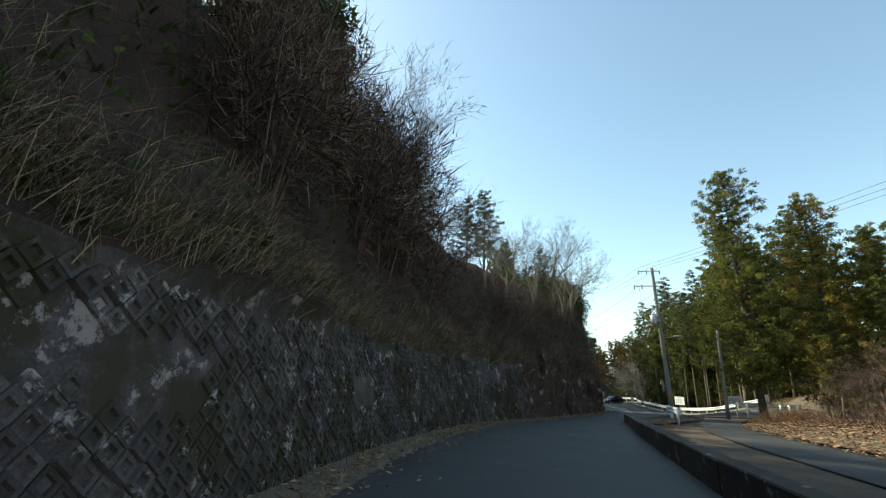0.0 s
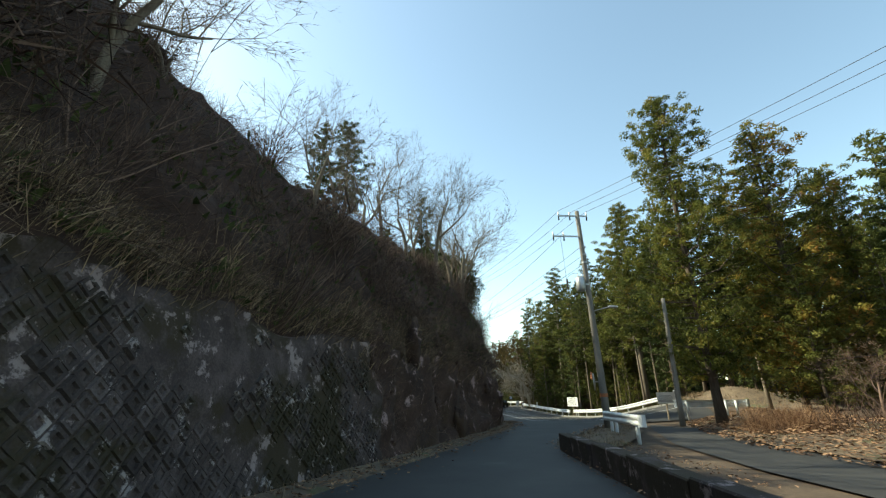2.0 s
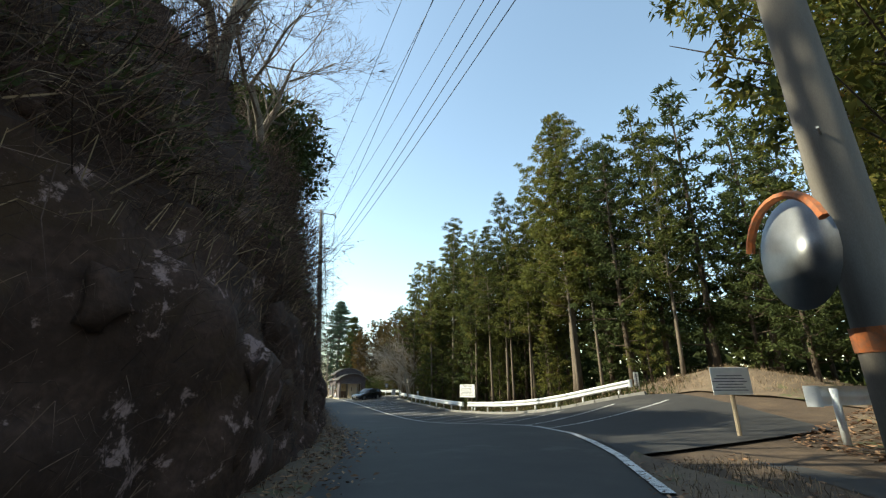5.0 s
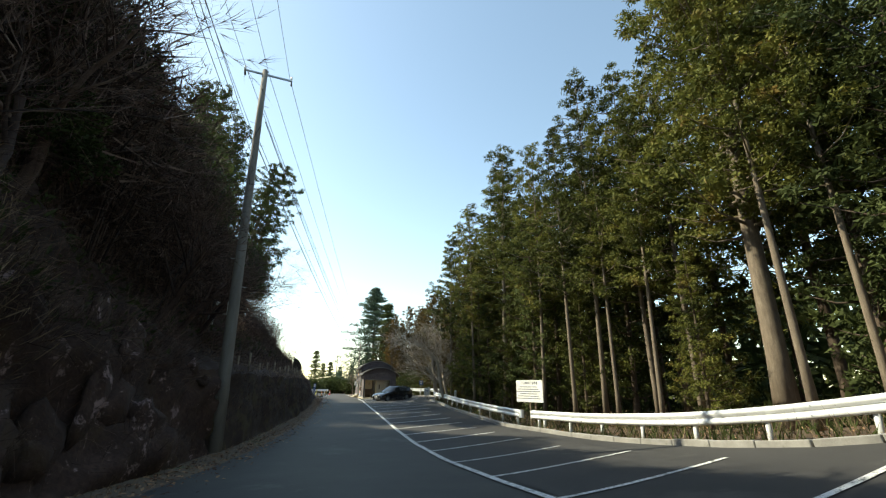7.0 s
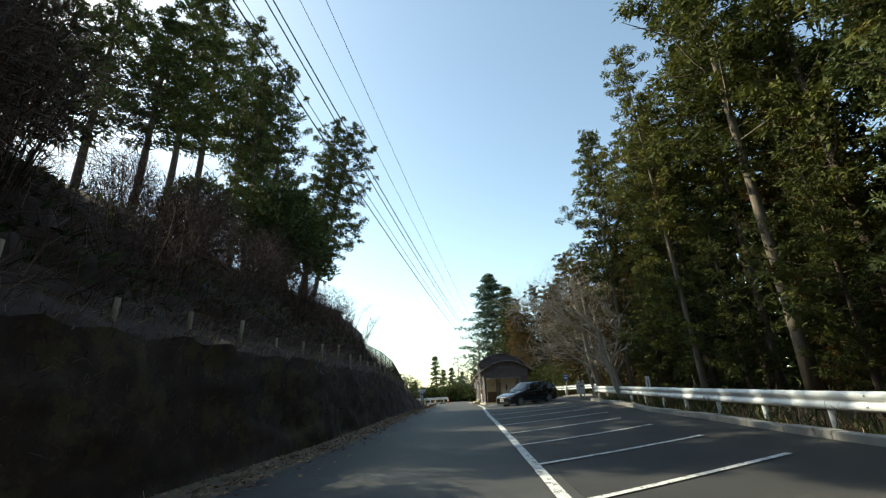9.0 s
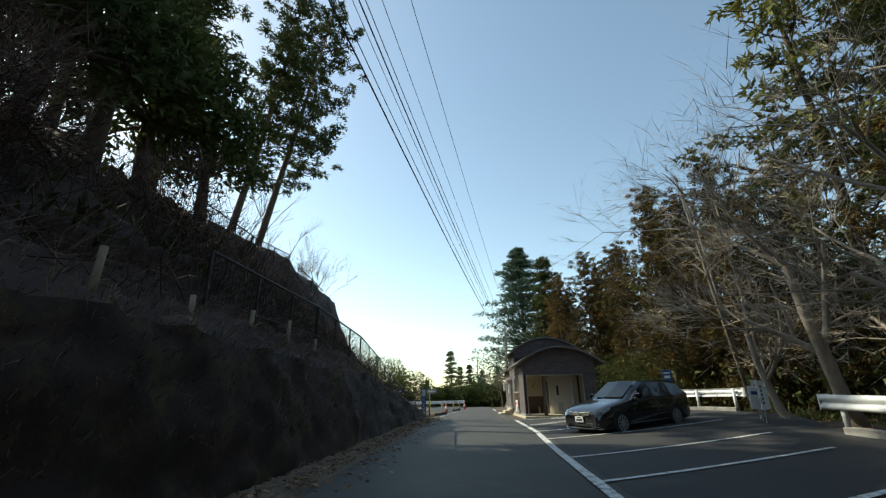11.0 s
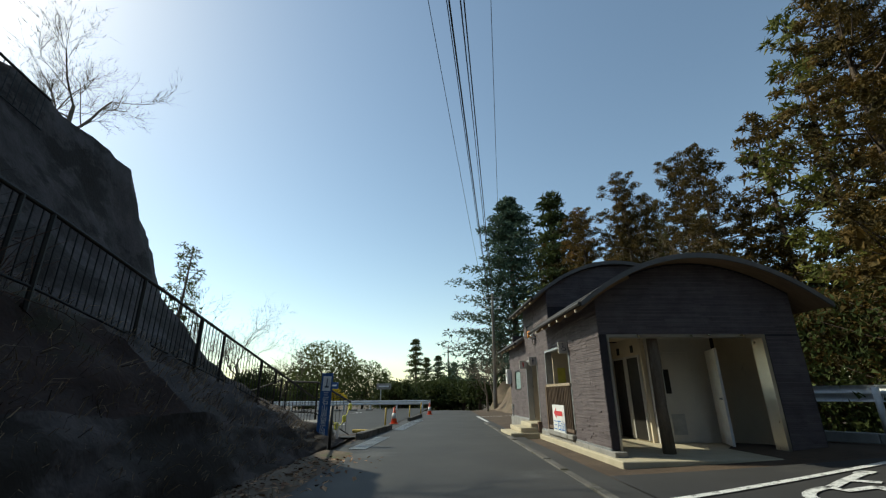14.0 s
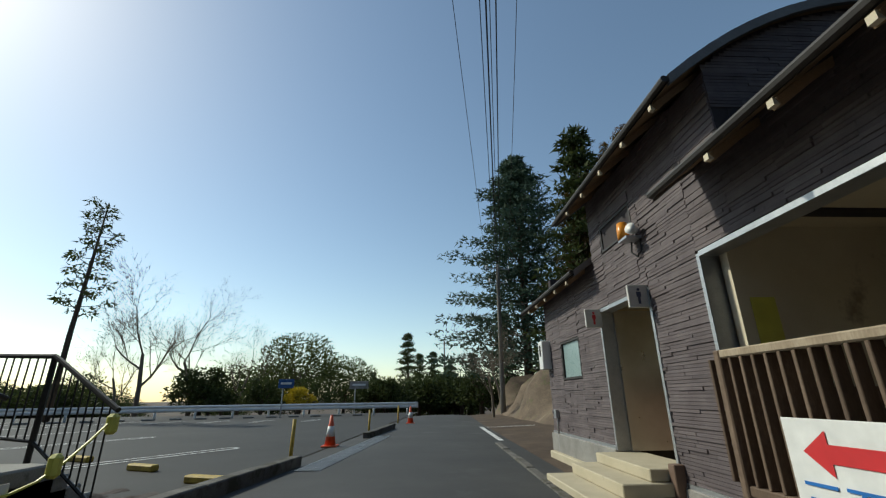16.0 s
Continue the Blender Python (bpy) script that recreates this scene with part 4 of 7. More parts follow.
deod = tree_of("blue_conifer", deodar_meshes(21, 23, 5.6, 130, DEODAR), "tall blue-green conifer with layered drooping boughs")
deod.matrix_world = Matrix.Translation((28.2, 136.5, -1.2)) @ Matrix.Diagonal((1.35, 1.35, 1.0, 1))
spike = tree_of("conifer", deodar_meshes(22, 13.5, 2.6, 56, EVERGREEN, 34), "dark pointed conifer beyond the car park", "far conifers")
spike.matrix_world = Matrix.Translation((17.6, 170, -3.4))
for x, y, s in ((19.5, 165, 0.75), (21.5, 168, 0.8), (24, 166, 0.7), (12.5, 170, 0.6), (26.5, 160, 0.7), (23, 158, 0.55), (29, 150, 0.9)):
    place(spike, x, y, zg(y) - 0.2, x * 50, s)
place(spike, 29.0, 124, -0.8, 0, 1.25)


def round_meshes(seed, height, radius, leafm, n=70, per=70, blade=0.3):
    rng = np.random.default_rng(seed)
    tg = Geo()
    tg.tube([(0, 0, 0), (0.2, 0.1, height * 0.35), (0.1, 0, height * 0.6)], [0.28, 0.2, 0.1], 8)
    blocks = []
    for i in range(n):
        a, q = i * 2.399, rng.uniform(0.0, 1.0)
        el = math.asin(q * 0.98)
        r = radius * rng.uniform(0.75, 1.02) * (1 + 0.18 * math.sin(3 * a + seed))
        o = Vector((math.cos(a) * math.cos(el), math.sin(a) * math.cos(el), math.sin(el)))
        p = Vector((0, 0, height * 0.42)) + Vector((o.x * r, o.y * r, o.z * height * 0.55))
        if i % 3 == 0:
            tg.tube(limb_curve((0.1, 0, height * 0.4), p * 0.92, -0.2, 3), [0.1, 0.07, 0.04, 0.02], 4, False)
        blocks.append(foliage_clump(rng, p, radius * 0.3, per, blade, blade * 0.55, o, 0.05, 0.7))
        blocks.append(foliage_clump(rng, p * 0.8, radius * 0.28, per // 3, blade, blade * 0.55, o, 0.05, 0.7))
    tm = tg.mesh("trunk", True)
    tm.materials.append(BARK)
    return tm, card_mesh("crown", blocks, leafm)


oak = tree_of("evergreen_oak", round_meshes(31, 9.0, 5.0, BROADLEAF, 80, 56, 0.34), "broad evergreen oak with a domed crown", "trees beyond the car park")
oak.matrix_world = Matrix.Translation((6.2, 152, -2.0))
bushm = tree_of("evergreen_bush", round_meshes(32, 4.0, 2.4, EVERGREEN, 50, 28, 0.38), "dark evergreen bush at the edge of the car park", "bushes beyond the car park", "bush")
bushm.matrix_world = Matrix.Translation((1.0, 141, -1.2))
for x, y, s in ((10.5, 156, 0.85), (1.5, 158, 0.8), (-5, 160, 0.85), (13.5, 158, 0.6), (9, 146, 0.45)):
    place(oak, x, y, zg(y), x * 37, s)
for i in range(26):
    x = rnd.uniform(-34, 17)
    y = 137.5 + rnd.uniform(0, 7)
    place(bushm, x, y, zg(y) - 0.3, rnd.uniform(0, 360), rnd.uniform(0.55, 1.0), rnd.uniform(0.5, 0.9))
for i in range(14):
    x, y = rnd.uniform(-70, -10), rnd.uniform(150, 190)
    place(oak, x, y, zg(y) - 1, rnd.uniform(0, 360), rnd.uniform(0.5, 0.8))
for i in range(12):
    x, y = rnd.uniform(15, 26), rnd.uniform(142, 156)
    place(bushm, x, y, zg(y) - 0.2, rnd.uniform(0, 360), rnd.uniform(0.8, 1.4))
yb = tree_of("flowering_bush", round_meshes(33, 2.2, 1.2, YELLOW, 30, 40, 0.2), "yellow flowering bush beside the car park", "", "bush")
yb.matrix_world = Matrix.Translation((9.6, 139.5, -1.0))
# lone tall tree with a bare trunk by the far car park
rng = np.random.default_rng(44)
tg = Geo().tube([(0, 0, 0), (0.05, 0, 5), (0.2, 0, 9), (0.3, 0, 13.2)], [0.17, 0.14, 0.1, 0.03], 8)
bl = []
for i in range(34):
    h = 6.0 + 7.2 * i / 34
    a = i * 2.4
    r = rng.uniform(0.5, 1.5) * (1 - 0.6 * (i / 34) ** 2)
    e = Vector((0.15 + math.cos(a) * r, math.sin(a) * r, h + 0.1))
    tg.tube(limb_curve((0.15, 0, h - 0.2), e, 0.05, 3), [0.035, 0.03, 0.02, 0.01], 4, False)
    bl.append(foliage_clump(rng, e, 0.45, 34, 0.3, 0.13, (math.cos(a), math.sin(a), 0.2)))
tm = tg.mesh("trunk", True)
tm.materials.append(BARK)
lone = tree_of("lone_conifer", (tm, card_mesh("crown", bl, EVERGREEN)), "thin lone conifer with a tufted crown")
lone.matrix_world = Matrix.Translation((-0.8, 128.0, -0.6))


# bare trees
def bare_mesh(seed, height, r0, spread=0.55, levels=5, lean=(0, 0), up=0.25, forks=3, first=0.35):
    rng = random.Random(seed)
    trunk, g = Geo(), Geo()

    def grow(p, d, length, r, lev):
        pts, rad = [p], [r]
        n = 4 if lev < 3 else (3 if lev < 4 else 2)
        for k in range(n):
            d = (d + Vector((rng.uniform(-1, 1), rng.uniform(-1, 1), rng.uniform(-0.6, 1) * 0.6)) * 0.16 + Vector((0, 0, up * 0.12))).normalized()
            p = p + d * length / n
            pts.append(p)
            rad.append(r * (1 - 0.45 * (k + 1) / n))
        (g if lev else trunk).tube(pts, rad, 7 if lev == 0 else (4 if lev < 2 else 3), False)
        if lev >= levels - 1:
            for k in range(5):
                q = pts[rng.randint(1, n)]
                e = (d + Vector((rng.uniform(-1, 1), rng.uniform(-1, 1), rng.uniform(-0.6, 1))) * 0.8).normalized()
                w = e.orthogonal().normalized() * 0.006
                g.add([q - w, q + w, q + e * rng.uniform(0.25, 0.6)], [(0, 1, 2)])
        if lev < levels:
            m = forks + (1 if lev else 0) + (1 if rng.random() < 0.4 else 0)
            for k in range(m):
                i = rng.randint(1 if lev else 2, n)
                a = rng.uniform(0, 6.283)
                s = d.orthogonal().normalized()
                s = Matrix.Rotation(a, 3, d) @ s
                nd = (d + s * spread * rng.uniform(0.7, 1.6)).normalized()
                grow(pts[i], nd, length * rng.uniform(0.55, 0.78), rad[i] * 0.6, lev + 1)

    grow(Vector((0, 0, 0)), Vector((lean[0], lean[1], 1)).normalized(), height * first, r0, 0)
    return trunk, g


def bare_tree(name, geo, material, label, x, y, z, turn=0, scale=1.0, group=""):
    t = thing(name, label, "tree", group)
    part("trunk", geo[0], material, t, "", True)
    part("limbwork", geo[1], material, t, "", True)
    t.matrix_world = Matrix.Translation((x, y, z)) @ Matrix.Rotation(radians(turn), 4, "Z") @ Matrix.Diagonal((scale, scale, scale, 1))
    return t


bareA = bare_mesh(3, 10.0, 0.14, 0.62, 4, forks=3)
bareB = bare_mesh(8, 9.0, 0.12, 0.75, 4, up=0.1, forks=3)
bareC = bare_mesh(14, 8.0, 0.12, 0.95, 4, lean=(-0.3, 0), forks=3, up=0.1)


def on_bank(y, u):
    x, _, z = bank_rough(y, u)
    return x - 0.1, y, z - 0.4


b1 = bare_tree("bare_tree", bareA, PALE_BARK, "leafless pale grey tree on the cutting's edge", *on_bank(39.5, 3.1), 20, 1.25, "bare trees on the bank")
for y, u, s, a in ((41.5, 2.6, 1.15, 80), (37.0, 3.4, 1.15, 150), (35, 3.6, 0.8, 200), (43.5, 3.2, 1.15, 260), (46, 2.4, 0.9, 30), (33, 3.8, 0.8, 100), (28, 3.4, 0.7, 10), (21.5, 3.3, 0.55, 66), (49.5, 3.0, 0.95, 140), (12, 3.9, 0.8, 320), (7, 4.2, 0.9, 45), (17.5, 3.0, 1.0, 30), (16, 3.2, 1.1, 110), (18.7, 2.7, 0.85, 250), (14.5, 3.0, 1.0, 180), (26, 3.2, 0.7, 190), (29.5, 3.3, 0.75, 310), (31, 3.1, 0.8, 15), (37.8, 2.9, 1.05, 285)):
    q = copy_thing(b1, Matrix.Translation(on_bank(y, u)) @ Matrix.Rotation(radians(a), 4, "Z"))
    q.scale = (s, s, s)
b2 = bare_tree("bare_tree", bareB, TWIG, "leafless spreading tree leaning over the lane", *on_bank(52.5, 2.6), 250, 1.1, "bare trees over the lane")
for y, u, s, a in ((50.5, 2.0, 0.9, 200), (54.5, 2.8, 1.1, 290), (56, 3.3, 1.0, 320), (48.5, 1.8, 0.8, 240), (3, 3.3, 0.9, 170)):
    q = copy_thing(b2, Matrix.Translation(on_bank(y, u)) @ Matrix.Rotation(radians(a), 4, "Z") @ Matrix.Rotation(radians(22), 4, "X"))
    q.scale = (s, s, s)
for y, u, s, a, tilt in ((17.6, 3.0, 0.85, 30, 34), (19.2, 3.3, 0.75, 150, 30), (15.6, 3.2, 0.8, 260, 26), (60.0, 2.4, 0.95, 40, 32), (57.4, 2.3, 0.9, 200, 26), (62.5, 2.6, 0.85, 120, 28)):
    q = copy_thing(b2, Matrix.Translation(on_bank(y, u)) @ Matrix.Rotation(radians(tilt), 4, "Y") @ Matrix.Rotation(radians(a), 4, "Z"))
    q.scale = (s, s, s)
b3 = bare_tree("bare_tree", bareC, PALE_WOOD, "leafless pale tree with crooked limbs beside the apron", 27.3, 82.0, -0.6, 10, 1.4, "bare trees beside the apron")
for x, y, s, a in ((28.3, 83.8, 1.3, 330), (28.3, 87.0, 1.65, 20), (28.9, 90.2, 1.2, 300)):
    q = copy_thing(b3, Matrix.Translation((x, y, -0.8)) @ Matrix.Rotation(radians(a), 4, "Z"))
    q.scale = (s, s, s)
for x, y, s, a in ((-4.6, 142, 1.75, 0), (-1.2, 144, 1.6, 90), (3.4, 143, 1.15, 200), (-9, 146, 1.3, 30)):
    q = copy_thing(b1, Matrix.Translation((x, y, zg(y) - 0.1)) @ Matrix.Rotation(radians(a), 4, "Z"))
    q.scale = (s, s, s)
for x, y, z, s, a in ((9.2, 103.4, 6.3, 0.62, 0), (8.2, 104.2, 6.5, 0.5, 120), (27.3, 108, -0.6, 0.8, 30), (23.6, 126, -0.6, 0.6, 90), (24.6, 129, -0.6, 0.7, 10)):
    q = copy_thing(b1, Matrix.Translation((x, y, z)) @ Matrix.Rotation(radians(a), 4, "Z"))
    q.scale = (s, s, s)
for x, y, s, a in ((15.2, 12.0, 0.6, 0), (14.2, 15.5, 0.6, 50), (16.8, 20.5, 0.55, 100), (12.6, 8.2, 0.55, 160), (13.5, 3.0, 0.6, 260), (17.8, 24.2, 0.5, 30)):
    q = copy_thing(b2, Matrix.Translation((x, y, zg(y) + 0.2)) @ Matrix.Rotation(radians(a), 4, "Z"))
    q.scale = (s, s, s)
# pale dead poles of trees behind the parked car
for x, y, h, l in ((30.6, 94.5, 11.5, -0.1), (31.4, 95.8, 10.5, -0.07), (29.9, 92.2, 9.0, -0.04)):
    t = thing("dead_tree", "pale dead tree trunk with broken limbs", "tree", "dead trees")
    gg = Geo().tube([(0, 0, 0), (l * h * 0.5, 0.1, h * 0.5), (l * h, 0.1, h)], [0.09, 0.075, 0.035], 8)
    for k in range(6):
        a = k * 1.9
        gg.tube(limb_curve((l * h * 0.7, 0.1, h * (0.55 + 0.07 * k)), (l * h * 0.7 + math.cos(a) * 1.0, math.sin(a) * 1.0, h * (0.66 + 0.07 * k)), -0.1, 3), [0.05, 0.04, 0.03, 0.01], 5, False)
    part("trunk", gg, PALE_BARK, t, "", True)
    t.matrix_world = Matrix.Translation((x, y, -0.9))

# twiggy shrubs on the steep slope
def shrub_geo(seed, height, stems):
    r = random.Random(seed)
    g = Geo()
    for i in range(stems):
        a = r.uniform(0, 6.283)
        d = Vector((math.cos(a) * 0.55, math.sin(a) * 0.55, 1)).normalized()
        p = Vector((math.cos(a) * 0.15, math.sin(a) * 0.15, -0.1))
        pts = [p]
        for k in range(4):
            d = (d + Vector((r.uniform(-1, 1), r.uniform(-1, 1), r.uniform(-0.5, 0.6))) * 0.22).normalized()
            p = p + d * height * r.uniform(0.2, 0.3)
            pts.append(p)
        g.tube(pts, [0.018, 0.014, 0.01, 0.007, 0.004], 3, False)
        for k in range(7):
            q = pts[r.randint(1, 4)]
            e = (d + Vector((r.uniform(-1, 1), r.uniform(-1, 1), r.uniform(-0.3, 0.9))) * 0.8).normalized()
            L = height * r.uniform(0.15, 0.4)
            m = q + e * L * 0.5 + Vector((0, 0, 0.03))
            g.tube([q, m, q + e * L], [0.007, 0.005, 0.003], 3, False)
            for w in range(2):
                f = (e + Vector((r.uniform(-1, 1), r.uniform(-1, 1), r.uniform(-0.4, 0.8))) * 0.7).normalized()
                g.tube([m, m + f * L * 0.5], [0.004, 0.002], 3, False)
    return g


shrubs = []
for k in range(3):
    t = thing("bare_shrub", "leafless twiggy shrub on the steep bank", "shrub", "bare shrubs on the bank")
    me = shrub_geo(60 + k, 2.4, 12).mesh("stemwork")
    me.materials.append(TWIG)
    part("stemwork", me, None, t)
    t.matrix_world = Matrix.Translation(on_bank(6 + 9 * k, 2.4))
    shrubs.append(t)
for i in range(24):
    y = rnd.uniform(-5, 56)
    u = rnd.uniform(1.5, 4.2) if y < 40 else rnd.uniform(1.3, 3.8)
    q = copy_thing(shrubs[i % 3], Matrix.Translation(on_bank(y, u)) @ Matrix.Rotation(rnd.uniform(0, 6.28), 4, "Z") @ Matrix.Rotation(radians(rnd.uniform(0, 25)), 4, "Y"))
    s = rnd.uniform(0.6, 1.25)
    q.scale = (s, s, s)
for i in range(12):
    q = copy_thing(shrubs[i % 3], Matrix.Translation(on_bank(rnd.uniform(56, 95), rnd.uniform(2.4, 4.2))) @ Matrix.Rotation(rnd.uniform(0, 6.28), 4, "Z"))
    s = rnd.uniform(0.6, 1.2)
    q.scale = (s, s, s)

# tangled thickets of stems and dead vines
def thicket_meshes(seed, height, radius, stems, n, twig=0.75):
    rng = np.random.default_rng(seed)
    g = Geo()
    for i in range(stems):
        a = i * 2.399
        e = Vector((math.cos(a) * radius * rng.uniform(0.2, 0.9), math.sin(a) * radius * rng.uniform(0.2, 0.9), height * rng.uniform(0.6, 1.0)))
        g.tube(limb_curve((e.x * 0.25, e.y * 0.25, -0.2), e, -0.25, 4), [0.028, 0.024, 0.018, 0.012, 0.005], 4, False)
    d = rng.normal(size=(n, 3))
    d /= np.linalg.norm(d, axis=1)[:, None]
    lump = 1 + 0.25 * np.sin(d[:, 0] * 5 + seed) * np.cos(d[:, 2] * 4 + d[:, 1] * 3)
    r = (rng.uniform(0.1, 1, n) ** 0.5 * lump)[:, None]
    c = np.array([0, 0, height * 0.48]) + d * r * np.array([radius, radius, height * 0.5])
    u = d * 0.5 + rng.normal(size=(n, 3)) * 0.5 + np.array([0.1, 0, 0.7])
    sm = g.mesh("stemwork", True)
    sm.materials.append(TWIG)
    return sm, card_mesh("twig_mass", [cards(c, u, twig, twig * 0.045, rng, 0.25)], TWIG)


thickets = []
for k in range(3):
    t = thing("thicket", "brown thicket of bare stems and dead vines on the steep hillside", "thicket", "thickets on the hill")
    me = thicket_meshes(80 + k, 4.6 + k, 2.2, 14, 1950) if k < 2 else thicket_meshes(82, 7.4, 3.2, 22, 6000, 0.55)
    tagged(part("stemwork", me[0], None, t), kind="stuff")
    tagged(part("twig_mass", me[1], None, t), kind="stuff")
    t.matrix_world = Matrix.Translation(on_bank(9.0 + 6 * k if k < 2 else 57.0, 3.2))
    thickets.append(t)
for i in range(34):
    y = rnd.uniform(-4, 16.5)
    q = place(thickets[i % 2], *on_bank(y, rnd.uniform(2.3, 4.1)), rnd.uniform(0, 360), rnd.uniform(0.7, 1.15))
for i in range(17):
    q = place(thickets[i % 2], *on_bank(rnd.uniform(23, 52), rnd.uniform(1.8, 3.3)), rnd.uniform(0, 360), rnd.uniform(0.28, 0.45))
for i in range(40):
    y = rnd.uniform(52, 86)
    s = rnd.uniform(0.75, 1.25) * (1.0 if y < 70 else 0.6)
    q = place(thickets[i % 2], *on_bank(y, rnd.uniform(2.9, 4.7)), rnd.uniform(0, 360), s, s * (1.25 if y < 70 else 1.0))

for y, u, s, a in ((19, 3.8, 0.6, 0), (22, 3.6, 0.45, 60), (25, 3.4, 0.4, 120), (28, 3.4, 0.35, 240)):
    place(thickets[1], *on_bank(y, u), a, s)
for y, u, s, a in ((51, 3.2, 1.2, 10), (53.5, 3.1, 1.35, 80), (56, 3.0, 1.4, 150), (58, 3.2, 1.5, 220), (60, 3.0, 1.3, 300), (62, 3.3, 1.15, 30), (64, 3.1, 1.05, 100), (66.5, 3.3, 1.0, 170)):
    place(thickets[2], *on_bank(y, u), a, s / 1.5)

# evergreen trees on the hill
hill_tree = tree_of("hill_cedar", cedar_meshes(51, 21, 3.3, 0.36, 100, 76, 0.24, EVERGREEN, pointed=0.4, blade=0.27), "dark cedar on the hilltop against the sky", "cedars on the hill")
hill_tree.matrix_world = Matrix.Translation((5.2, 98.6, 8.2)) @ Matrix.Rotation(radians(9), 4, "Y")
wide_tree = tree_of("hill_cedar", cedar_meshes(52, 22, 4.8, 0.25, 120, 80, 0.25, EVERGREEN, pointed=0.35, lean=0.03, blade=0.27), "dark cedar with wide ragged boughs beside the iron fence", "cedars on the hill")
wide_tree.matrix_world = Matrix.Translation((5.6, 101.3, 8.3)) @ Matrix.Rotation(radians(9), 4, "Y")
for x, y, z, s, a in ((4.5, 60.0, 6.6, 0.4, 10), (5.2, 57.2, 6.6, 0.34, 90), (3.4, 64.0, 7.4, 0.42, 200)):
    place(masters[7], x, y, z, a, s * 1.3)
for x, y, z, s, a, sz in ((4.6, 93.0, 8.4, 1.0, 130, 1.1), (3.4, 89.0, 8.6, 1.0, 200, 1.15), (5.8, 86.0, 7.0, 0.85, 270, 0.85), (3.0, 84.0, 8.4, 1.0, 20, 1.0), (4.0, 80.0, 7.6, 0.9, 80, 0.85), (1.0, 78, 8.6, 0.9, 150, 0.8), (5.4, 76, 6.6, 0.8, 10, 0.6), (1.5, 96, 9.4, 1.0, 0, 1.1), (2.4, 70, 8.0, 0.6, 300, 0.5)):
    place(hill_tree, x, y, z, a, s, sz)
dome = tree_of("hill_evergreen", round_meshes(34, 6.0, 2.3, EVERGREEN, 60, 52, 0.28), "dark evergreen tree in the brush of the hillside", "evergreens on the hill")
dome.matrix_world = Matrix.Translation(on_bank(10, 3.6))
for y, u, s, a in ((3, 3.6, 1.0, 0), (-3, 3.3, 1.0, 50), (6.5, 3.9, 1.0, 100), (12.4, 3.7, 1.0, 140), (14.5, 4.0, 1.0, 190), (47, 3.7, 0.8, 0), (51, 3.4, 0.7, 40), (54, 3.4, 0.75, 80), (45, 3.1, 0.6, 15), (1, 4.5, 1.3, 70), (-8, 4.0, 1.2, 10), (9, 4.8, 1.2, 10), (5, 3.3, 0.9, 200), (0, 3.1, 0.9, 20), (11.5, 3.6, 0.9, 260), (53, 2.7, 0.45, 10), (55.5, 3.6, 1.1, 300), (58.5, 3.7, 1.1, 210), (61.5, 3.8, 1.15, 130), (65, 3.9, 1.2, 50), (48.5, 3.9, 1.0, 170), (49.5, 3.2, 0.7, 20), (52.5, 3.3, 0.7, 85), (61, 4.4, 0.8, 95), (70, 4.4, 0.8, 35), (78, 4.3, 0.7, 195), (46.5, 3.4, 0.9, 30), (50, 3.6, 1.0, 110), (52, 4.0, 1.2, 60), (54.5, 4.2, 1.2, 200), (57, 4.2, 1.2, 330), (84, 4.4, 1.1, 20), (86.5, 4.7, 1.2, 90), (89, 4.9, 1.2, 170), (91.5, 4.8, 1.0, 250)):
    place(dome, *on_bank(y, u), a, s)
place(hill_tree, -0.7, 40.5, 9.6, 40, 0.62, 0.56)
place(hill_tree, -2.2, 39.6, 9.8, 160, 0.55, 0.5)
for y, u, s, a in ((14.5, 4.2, 0.36, 0), (19.5, 3.9, 0.3, 100), (38, 3.8, 0.3, 30), (22, 5, 0.42, 80), (49, 4, 0.4, 10)):
    place(masters[7], *on_bank(y, u), a, s * 1.2)

for i in range(14):
    place(masters[7], *on_bank(2 + 7.4 * i, rnd.uniform(5.65, 5.95)), 50 * i, rnd.uniform(0.45, 0.6))

# ---- brush, grass, litter ----
def blades(name, n, pick, lmin, lmax, w, material, label, category, seed, lie=0.5, bend=0.5):
    r = random.Random(seed)
    V, F = [], []
    for i in range(n):
        p, nrm = pick(r)
        L = r.uniform(lmin, lmax)
        d = (nrm * 0.6 + Vector((0, 0, 0.6)) + Vector((r.uniform(-1, 1), r.uniform(-1, 1), r.uniform(-1, 1))) * lie).normalized()
        s = d.orthogonal().normalized()
        s = Matrix.Rotation(r.uniform(0, 6.28), 3, d) @ s
        b = Vector((r.uniform(-1, 1), r.uniform(-1, 1), -1.0)) * bend * L * 0.35
        m = p + d * L * 0.55
        e = p + d * L + b
        ww = w * r.uniform(0.5, 1.3)
        k = len(V)
        V += [tuple(p - s * ww), tuple(p + s * ww), tuple(m - s * ww * 0.7), tuple(m + s * ww * 0.7), tuple(e)]
        F += [(k, k + 1, k + 3, k + 2), (k + 2, k + 3, k + 4)]
    me = bpy.data.meshes.new(name)
    me.from_pydata(V, [], F)
    me.materials.append(material)
    return tagged(new(name, me), label, category, "", "stuff")


def pick_bank(y0, y1, u0, u1):
    def f(r):
        y, u = r.uniform(y0, y1), r.uniform(u0, u1)
        x, z = bank_rough(y, u)[0], bank_rough(y, u)[2]
        return Vector((x, y, z)), Vector((0.8, 0, 0.5))
    return f


